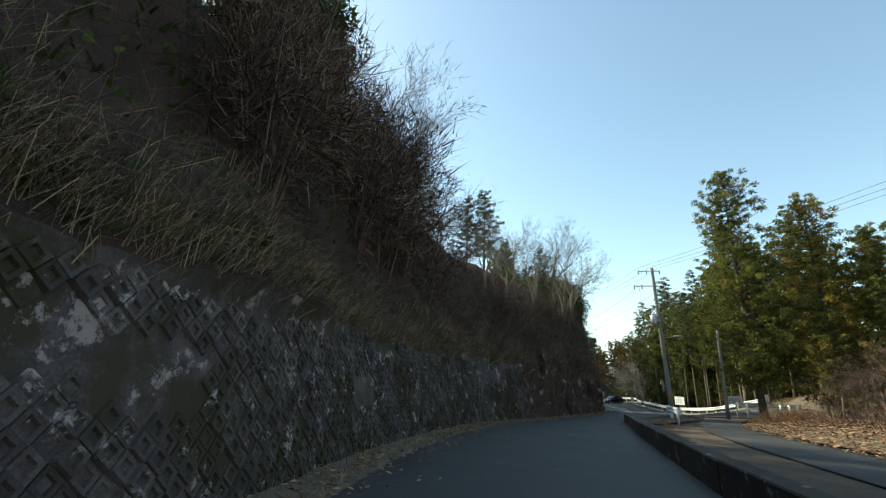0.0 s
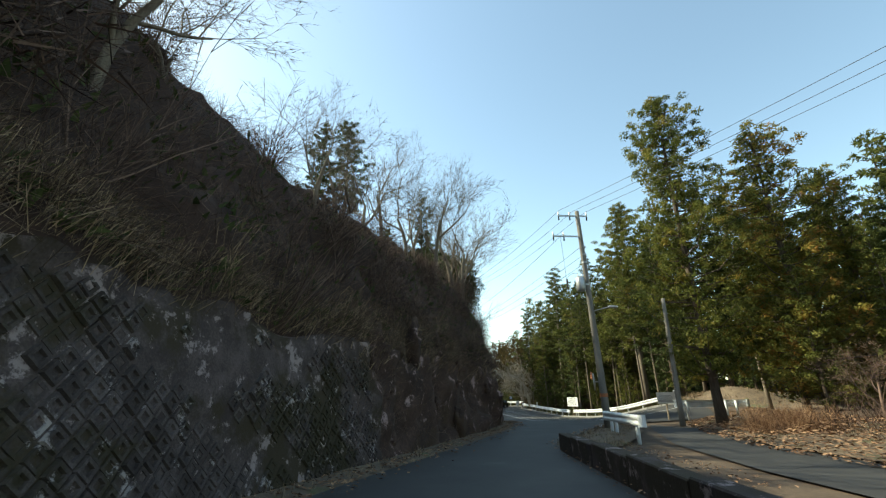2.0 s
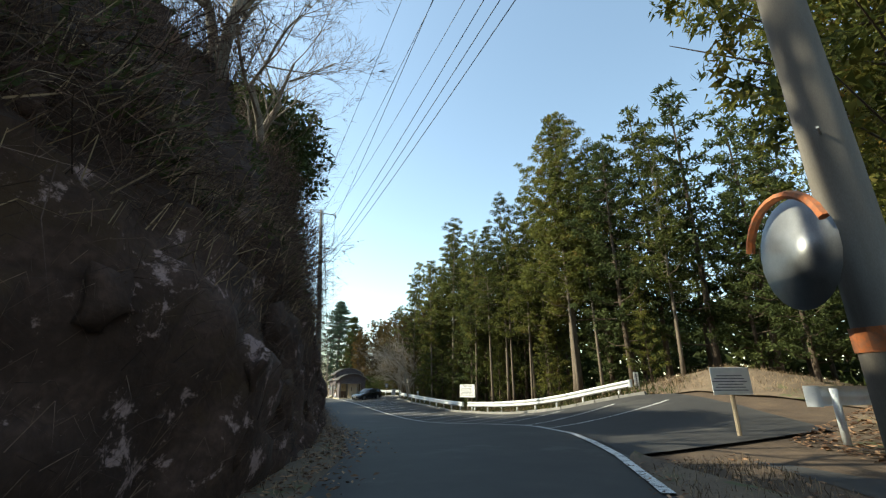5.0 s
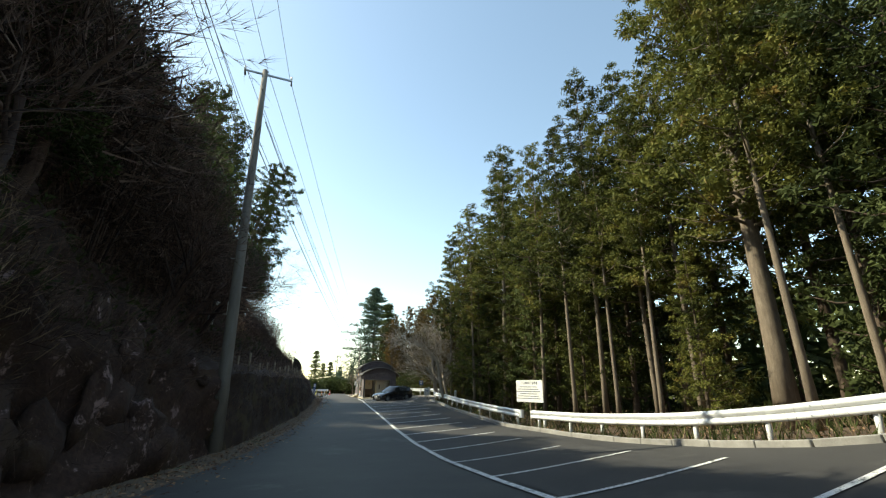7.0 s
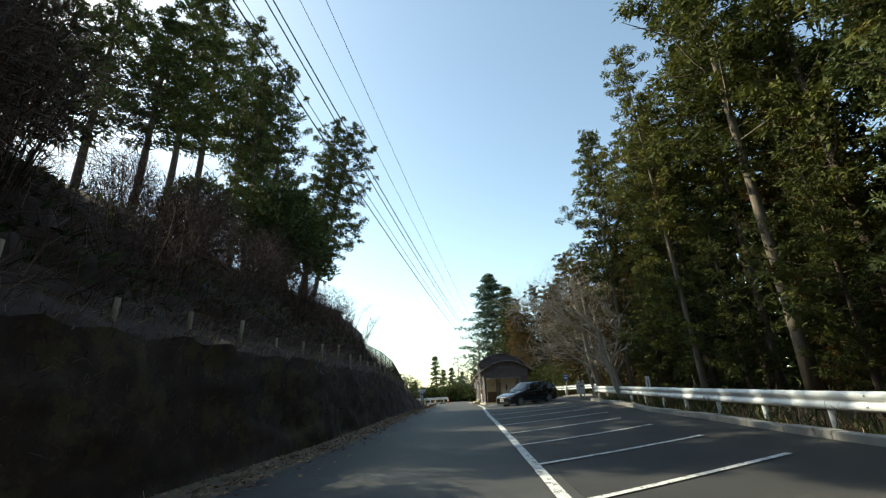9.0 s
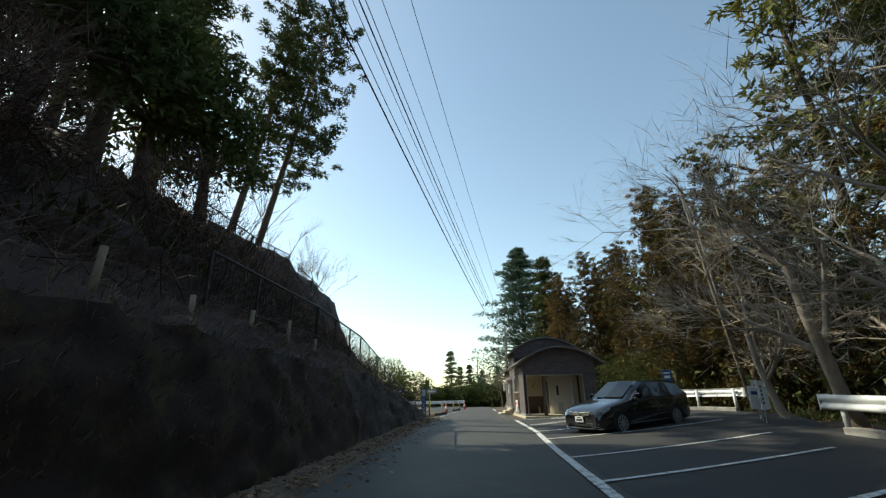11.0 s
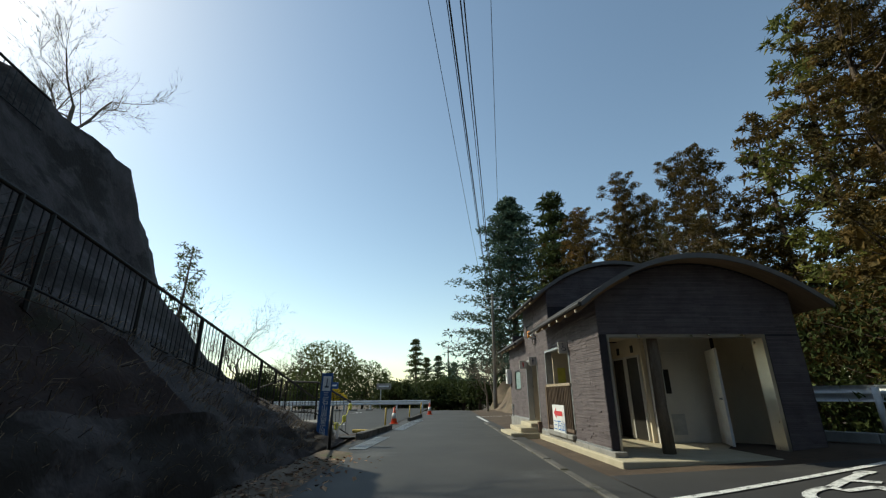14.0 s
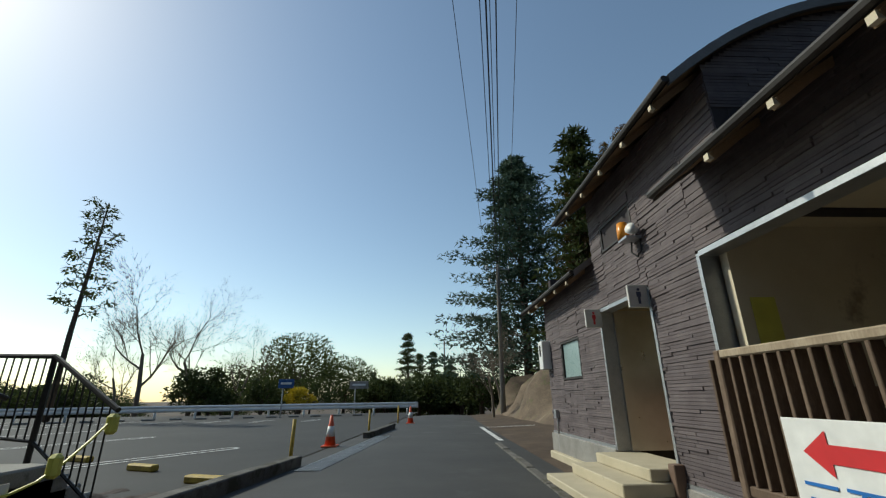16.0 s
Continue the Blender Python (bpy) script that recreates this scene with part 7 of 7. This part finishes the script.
part("box", Geo().box((10.52, 65.05, 3.6), (10.76, 65.25, 4.1), None, 0.01), STEEL, sp)
for z, o in ((5.5, 0.2), (7.9, -0.25), (4.6, 0.15)):
    part("lamp_head", Geo().tube([(10.63 + o, 65.15, z), (10.63 + o * 1.6, 65.05, z - 0.05)], [0.05, 0.1], 8), WHITE, sp)


def wire(a, b, sag, r=0.009):
    a, b = Vector(a), Vector(b)
    t = thing("power_line", "thin black overhead power line", "cable", "overhead lines")
    n = 16
    part("cable", Geo().tube([a.lerp(b, k / n) - Vector((0, 0, sag * 4 * (k / n) * (1 - k / n))) for k in range(n + 1)], r, 4), BLACK, t)


TOP_A, TOP_C, TOP_D = (11.5, 30.8, 10.25), (12.25, 60.0, 13.65), (24.7, 128.4, 8.5)
for dx in (-0.72, 0.0, 0.7):
    wire((TOP_A[0] + dx, 30.8, 10.35), (TOP_C[0] + dx * 1.2, 60.0, 13.6), 0.5)
    wire((TOP_C[0] + dx * 1.2, 60.0, 13.6), (TOP_D[0] + dx, 128.4, 8.4), 0.9, 0.011)
    wire((TOP_A[0] + dx, 30.8, 10.35), (24 + dx, -8, 11), 0.7)
    wire((TOP_D[0] + dx, 128.4, 8.4), (23.2 + dx, 168, 8.3), 0.5)
for dx, z in ((-0.9, 9.1), (-0.1, 8.4), (0.0, 8.0), (0.05, 7.6)):
    wire((11.75 + dx, 30.84, z), (12.3 + dx * 0.2, 59.4, z + 1.2), 0.4)
for dx, z, e, sg, r in ((0.1, 11.4, 7.6, 1.0, 0.012), (0.2, 10.9, 7.3, 1.3, 0.018), (-0.1, 10.4, 7.0, 1.2, 0.012), (0.0, 9.9, 6.6, 1.4, 0.02)):
    wire((12.3 + dx, 59.4, z), (24.6 + dx, 128.4, e), sg, r)
wire((10.75, 30.75, 6.75), (10.7, 30.8, 9.0), 0.0, 0.007)
wire((11.35, 30.75, 7.05), (10.75, 30.75, 6.75), -0.12, 0.008)
wire((11.8, 30.85, 6.2), (15.35, 30.38, 5.7), 0.1)
wire((15.35, 30.38, 5.7), (34, 22, 6.5), 0.3)
wire((12.3, 59.4, 8.6), (10.62, 65.25, 8.4), 0.1)
wire((24.65, 128.5, 6.6), (23.0, 112.5, 2.9), 0.4)
wire((12.4, 59.1, 10.5), (10.9, 57.0, 3.0), 0.0, 0.01)

# ---- signs, posts, cones ----
def notice_board(x, y, z0, w, h, z1, turn, label, title=None, lines=5, post=True):
    t = thing("notice_board", label, "sign", "", (x, y, z0), turn)
    part("board", Geo().box((-w / 2, -0.02, z1 - h), (w / 2, 0.0, z1), None, 0.004), WHITE, t)
    for s in ((-0.2 * w, 0.2 * w) if post == 2 else (0,)):
        part("post", Geo().tube([(s, 0.05, -0.3), (s, 0.05, z1 - 0.1)], 0.05 if post == 1 else 0.035, 8), OLDWOOD, t)
    up = Matrix.Rotation(radians(90), 4, "X")
    if title:
        text_mesh(title, h * 0.14, Matrix.Translation((0, -0.0225, z1 - h * 0.14)) @ up, DARK_TEXT, "title", t, 0.85)
    for k in range(lines):
        ww = w * (0.36 + 0.07 * ((k * 7) % 3))
        part("text_bar", Geo().box((-ww, -0.023, z1 - h * (0.325 + 0.105 * k)), (ww * 0.8, -0.02, z1 - h * (0.295 + 0.105 * k))), DARK_TEXT, t)
    return t


notice_board(25.55, 63.2, apron_z(25.4, 63.2), 1.75, 1.02, 2.13, -72, "white parking notice board on a wooden post", "三石山観音寺 駐車場", 6, 1)
notice_board(18.95, 36.5, 0.35, 1.0, 0.62, 1.3, -18, "white notice board on a post beside the side lane", None, 6, 1)
for x, y, z0, h in ((27.3, 47.0, 0.55, 0.75),):
    t = thing("marker_sign", "narrow white upright sign on a wooden post", "sign", "", (x, y, z0), -14)
    part("board", Geo().box((-0.14, -0.02, 0.55), (0.14, 0, 0.55 + 0.8), None, 0.004), WHITE, t)
    part("post", Geo().tube([(0, 0.04, -0.3), (0, 0.04, 1.1)], 0.045, 8), OLDWOOD, t)
    for k in range(6):
        part("text_bar", Geo().box((-0.035, -0.024, 0.7 + 0.1 * k), (0.035, -0.02, 0.77 + 0.1 * k)), DARK_TEXT, t)
for x, y in ((27.1, 79.0), (27.2, 88.9), (27.9, 90.2)):
    t = thing("marker_plate", "narrow white plate standing by the guard rail", "sign", "white marker plates", (x, y, apron_z(x, y)), -10)
    part("plate", Geo().box((-0.09, -0.1, 0.35), (0.09, -0.07, 1.15), None, 0.004), WHITE, t)
    part("post", Geo().tube([(0, -0.04, -0.2), (0, -0.04, 1.0)], 0.03, 8), STEEL, t)
    for k in range(5):
        part("text_bar", Geo().box((-0.02, -0.104, 0.5 + 0.11 * k), (0.02, -0.1, 0.57 + 0.11 * k)), DARK_TEXT, t)
t = thing("blue_sign", "blue sign with white lettering on a steel post", "sign", "", (29.2, 98.6, -0.3), -15)
part("post", Geo().tube([(0, 0.04, -0.2), (0, 0.04, 1.9)], 0.03, 8), STEEL, t)
part("plate", Geo().box((-0.22, -0.015, 1.4), (0.22, 0.01, 1.95), None, 0.004), BLUE, t)
part("text_bar", Geo().box((-0.16, -0.02, 1.78), (0.16, -0.015, 1.84)), WHITE, t)
part("text_bar", Geo().box((-0.14, -0.02, 1.55), (0.14, -0.015, 1.68)), WHITE, t)
t = thing("blue_board", "small blue notice on a post beyond the rail", "sign", "", (27.4, 89.3, -0.45), -15)
part("post", Geo().tube([(0, 0.04, -0.2), (0, 0.04, 1.0)], 0.03, 8), STEEL, t)
part("plate", Geo().box((-0.25, -0.015, 0.5), (0.25, 0.01, 1.15), None, 0.004), WHITE, t)
part("text_bar", Geo().box((-0.18, -0.02, 0.9), (0.18, -0.015, 1.0)), BLUE, t)
for x, y, w in ((11.8, 128.6, 0.9), (15.4, 133.4, 1.3)):
    t = thing("blue_sign", "blue car park sign on a grey post", "sign", "", (x, y, -0.6), 0)
    part("post", Geo().tube([(-0.2 * w, 0.04, -0.2), (-0.2 * w, 0.04, 2.0)], 0.04, 8), STEEL, t)
    part("plate", Geo().box((-w / 2, -0.015, 1.65), (w / 2, 0.01, 2.15), None, 0.004), BLUE if w < 1 else KERB, t)
    part("text_bar", Geo().box((-0.35 * w, -0.02, 1.85), (0.35 * w, -0.015, 1.97)), WHITE, t)
# leaning blue direction post
t = thing("direction_post", "blue upright sign with white characters on a leaning post", "sign", "", (16.35, 104.7, -0.6), 12)
lean = Matrix.Rotation(radians(1.5), 4, "Y")
part("post", Geo().box((-0.05, 0.0, -0.2), (0.05, 0.06, 1.5), lean), STEEL, t)
part("plate", Geo().box((-0.14, -0.03, 0.1), (0.14, -0.002, 1.72), lean, 0.004), BLUE, t)
part("top_panel", Geo().box((-0.1, -0.034, 1.28), (0.1, -0.03, 1.64), lean), WHITE, t, "white panel with a dark mark")
part("mark", Geo().box((-0.05, -0.037, 1.36), (0.05, -0.034, 1.4), lean).box((-0.012, -0.037, 1.36), (0.012, -0.034, 1.58), lean), DARK_TEXT, t)
for k, ch in enumerate("三石山展望広場"):
    text_mesh(ch, 0.16, lean @ Matrix.Translation((0, -0.033, 1.17 - 0.155 * k)) @ Matrix.Rotation(radians(90), 4, "X"), WHITE, "character", t)


def cone(x, y, z):
    t = thing("traffic_cone", "red and white traffic cone on the car park", "traffic cone", "traffic cones", (x, y, z))
    part("base", Geo().box((-0.18, -0.18, 0), (0.18, 0.18, 0.03), None, 0.008), ORANGE, t)
    part("body", Geo().tube([(0, 0, 0.03), (0, 0, 0.68)], [0.13, 0.03], 16), ORANGE, t, "", True)
    part("band", Geo().tube([(0, 0, 0.22), (0, 0, 0.44)], [0.105, 0.074], 16), WHITE, t, "white reflective band", True)


cone(17.65, 112.7, -0.595)
cone(19.3, 121.2, -0.595)
for x, y in ((17.48, 110.1), (18.22, 115.4), (18.75, 121.6)):
    t = thing("bollard", "rusty yellow steel bollard by the kerb", "bollard", "yellow bollards", (x, y, -0.6))
    part("pipe", Geo().tube([(0, 0, -0.1), (0.02, 0, 0.72)], 0.032, 10), YELLOW_PAINT, t, "", True)
for x, y, a in ((16.85, 108.35, -20), (15.3, 109.6, -25), (13.4, 110.9, -25)):
    t = thing("wheel_stop", "yellowish concrete wheel stop on the car park", "wheel stop", "wheel stops", (x, y, -0.597), a)
    part("block", Geo().box((-0.3, -0.07, 0), (0.3, 0.07, 0.1), None, 0.02), YELLOW_PAINT, t)
for i in range(16):
    t = thing("wheel_stop", "pale concrete wheel stop along the far rail", "wheel stop", "wheel stops", (15.8 - 1.22 * i, 130.4 - 0.28 * i - (0.25 * max(0, i - 8)), -0.597), 15)
    part("block", Geo().box((-0.3, -0.07, 0), (0.3, 0.07, 0.1), None, 0.02), KERB, t)

# ---- iron fences by the steps ----
def iron_fence(pts, h, label, gap=0.13, post_every=1.8):
    t = thing("iron_fence", label, "fence", "iron fences")
    p = [Vector(q) for q in pts]
    up = Vector((0, 0, 1))
    for i in range(len(p) - 1):
        a, b = p[i], p[i + 1]
        part("top_rail", Geo().tube([a + up * h, b + up * h], 0.028, 8), IRON, t)
        part("bottom_rail", Geo().tube([a + up * 0.12, b + up * 0.12], 0.018, 6), IRON, t)
        L = (b - a).length
        for k in range(int(L / post_every) + 1):
            q = a.lerp(b, min(1, k * post_every / L))
            part("post", Geo().tube([q - up * 0.15, q + up * h], 0.03, 6), IRON, t)
        n = int(L / gap)
        for k in range(1, n):
            q = a.lerp(b, k / n)
            part("bar", Geo().tube([q + up * 0.12, q + up * h], 0.0085, 4, False), IRON, t)
    return t


def bz(x, y):
    """Height of the bank at (x, y)."""
    best = min((abs(bank_point(y, u)[0] - x), bank_point(y, u)[1]) for u in np.linspace(0, 6, 121))
    return best[1]


iron_fence([(x, y, z - 1.0) for x, y, z in ((14.0, 83.0, 3.2), (14.3, 88.5, 3.25), (14.5, 93.8, 3.05), (14.55, 97.8, 2.6), (14.7, 102.3, 1.8), (15.0, 104.9, 1.2), (15.7, 106.4, 0.5))], 1.0, "dark iron railing down the stepped path")
iron_fence([(14.6, 107.3, 0.0), (15.65, 106.9, -0.05), (16.75, 106.45, -0.62)], 1.0, "dark iron railing dipping to its last post")
iron_fence([(14.4, 107.4, 0.0), (12.6, 108.2, -0.55), (11, 108.8, -0.55)], 1.05, "dark iron railing along the car park")
iron_fence([(9.2, 90.0, bz(9.2, 90.0)), (9.4, 94.0, bz(9.4, 94.0)), (9.6, 97.6, bz(9.6, 97.6))], 1.0, "dark iron railing on the hilltop path")
iron_fence([(9.9, 98.2, bz(9.9, 98.2)), (10.1, 100.0, bz(10.1, 100.0)), (10.3, 101.6, bz(10.3, 101.6))], 0.9, "dark iron railing on the hilltop path")
stp = tagged(thing("path_steps", "worn concrete steps between the railings", "steps"), kind="structure")
for k in range(4):
    part("step", Geo().box((14.9, 105.4 + 0.35 * k, -0.62), (16.2, 106.6 + 0.2 * k, -0.1 - 0.12 * k), None, 0.02), KERB, stp)
tape = thing("barrier_tape", "yellow barrier tape with a hanging paper notice", "tape")
part("tape", Geo().tube(limb_curve((16.75, 106.4, 0.3), (16.5, 104.75, 0.1), 0.4, 8), 0.012, 4), TAPE, tape)
for q in ((16.68, 105.9, 0.0), (16.58, 105.3, -0.15), (16.75, 106.4, 0.3)):
    part("knot", Geo().box((q[0] - 0.05, q[1] - 0.05, q[2] - 0.14), (q[0] + 0.05, q[1] + 0.05, q[2] + 0.05), None, 0.03), TAPE, tape)
part("paper", Geo().box((16.6, 105.25, -0.5), (16.61, 105.6, -0.12)), WHITE, tape, "hanging white paper notice")
t = thing("gate_post", "short dark iron gate post", "post", "", (16.8, 103.5, -0.6))
part("pipe", Geo().tube([(0, 0, -0.1), (0, 0, 0.95)], 0.035, 10), IRON, t, "", True)
# wooden stakes on the terrace
for i in range(16):
    y = 61.0 + i * 1.75
    x, z = bank_point(y, 1.55)
    t = thing("stake", "short weathered wooden stake on the terrace", "stake", "terrace stakes", (x, y, z - 0.1))
    hgt = 0.75 if i in (2, 9) else 0.4 + 0.1 * (i % 3)
    part("pole", Geo().tube([(0, 0, -0.2), (0.03 * (i % 2), 0, hgt)], 0.045, 7), OLDWOOD, t, "", True)

# ---- pieces of walls ----
def strip_mesh(length, height):
    a = 0.002
    g = Geo().add([(0, a, a), (0, length - a, a), (0, length - a, height - a), (0, a, height - a), (0.02, 0, 0), (0.02, length, 0), (0.02, length, height), (0.02, 0, height)],
                  [(0, 3, 2, 1), (0, 1, 5, 4), (1, 2, 6, 5), (2, 3, 7, 6), (3, 0, 4, 7)])
    return g


SH = 0.034
LENS_ = (0.3, 0.42, 0.55, 0.7, 0.9)
strip_meshes = []
for q in LENS_:
    me = strip_mesh(q, SH).mesh("siding_strip")
    me.materials.append(SIDING)
    strip_meshes.append(me)
AREAS = [(101.5, 103.39, -0.40, 2.52), (103.39, 105.467, 1.73, 2.52), (104.871, 105.467, 2.44, 3.32), (105.467, 106.393, -0.36, 3.32), (106.393, 106.538, 1.64, 3.32), (106.538, 107.483, 1.64, 2.37), (106.538, 107.483, 2.77, 3.32), (107.483, 107.849, 1.64, 3.32),
         (107.849, 108.8, -0.18, 2.45), (108.8, 109.78, -0.18, 0.71), (108.8, 109.78, 1.39, 2.45), (109.78, 110.66, -0.18, 2.45)]
sr = random.Random(77)
rest = Geo()
made = 0
front_wall = next(c for c in house.children if c.name.startswith("side_wall"))
for y0, y1, z0, z1 in AREAS:
    z = z0
    while z + SH <= z1 + 0.001:
        y = y0
        while y < y1 - 0.03:
            k = sr.randrange(5)
            L = LENS_[k]
            x = BX0 - sr.choice((0.0, 0.002, 0.004, 0.009, 0.014))
            if y + L <= y1 and y1 < 103.5 and made < 290:
                o = new("siding_strip", strip_meshes[k])
                o.location = (x, y, z)
                o.parent = front_wall
                made += 1
            else:
                L = min(L, y1 - y)
                g = strip_mesh(L, SH)
                rest.add([(vx + x, vy + y, vz + z) for vx, vy, vz in g.v], g.f)
            y += L
        z += SH
tagged(part("siding_rest", rest, SIDING, house), kind="stuff")
# strips on the gables that face the lane's near end
rest = Geo()
for y, z0, z1, x0, x1, r in ((101.5, 1.68, 3.16, BX0, BX1, (21.9, 27.0, 2.15, 3.16)), (104.871, 2.9, 4.16, BX0, BX1, (21.95, 27.0, 3.06, 4.15)), (101.5, -0.5, 1.66, 25.793, BX1, None)):
    z = z0
    while z + SH < z1:
        xs2 = [x for x in np.arange(x0, x1 + 0.001, 0.03) if r is None or arch_z(x, *r) > z + SH]
        if len(xs2) > 8:
            x, xe = float(xs2[0]), float(xs2[-1])
            while x < xe - 0.03:
                L = min(LENS_[sr.randrange(5)], xe - x)
                d = y - sr.uniform(0.008, 0.016)
                rest.box((x, d, z + 0.002), (x + L - 0.003, y - 0.002, z + SH - 0.002))
                x += L
        z += SH
tagged(part("gable_siding", rest, SIDING, house), kind="stuff")

# lozenge blocks of the retaining wall
bg_ = Geo()
RINGS = ((0.134, 0.0), (0.118, 0.05), (0.07, 0.046), (0.058, 0.012))
for r_, d_ in RINGS:
    bg_.add([(-r_, 0, d_), (0, -r_, d_), (r_, 0, d_), (0, r_, d_)], [])
bg_.f += [(4 * q + k, 4 * q + (k + 1) % 4, 4 * q + 4 + (k + 1) % 4, 4 * q + 4 + k) for q in range(3) for k in range(4)] + [(12, 13, 14, 15)]
block_me = bg_.mesh("wall_block")
block_me.materials.append(LICHEN_BLOCK)
rest = Geo()
wall_ob = next(o for o in scene.objects if o.name == "retaining_wall")
made = 0
for k in range(18):
    for j in range(0, 115):
        y = -6.0 + j * 0.275 + (k % 2) * 0.1375
        if y > 23.3:
            continue
        h = 0.1 + 0.1375 * k
        top = float(np.interp(y, [-6, 0, 8, 12, 19, 25], [2.4, 2.4, 2.4, 2.35, 2.25, 2.1])) + 0.25 * noise.noise(Vector((0, y * 0.4, 7)))
        u = h / 2.5
        if h > top or u > 0.97:
            continue
        if noise.noise(Vector((3, y * 0.55, h * 0.9))) + 0.25 * noise.noise(Vector((9, y * 2.2, h * 2.2))) > 0.24 + 0.16 * (1.2 - h):
            continue
        a, ex, ez, n = bank_frame(y, u)
        a = Vector(bank_rough(y, u)) + n * sr.uniform(-0.04, 0.008)
        ez = n.cross(ex)
        m = Matrix(((ex.x, ez.x, n.x, a.x), (ex.y, ez.y, n.y, a.y), (ex.z, ez.z, n.z, a.z), (0, 0, 0, 1)))
        if 3.0 < y < 8.5 and made < 300:
            o = new("wall_block", block_me)
            o.parent = wall_ob
            o.matrix_world = m
            made += 1
        else:
            rest.add([tuple(m @ Vector(p)) for p in bg_.v], bg_.f)
tagged(part("block_rest", rest, LICHEN_BLOCK, wall_ob), kind="stuff")
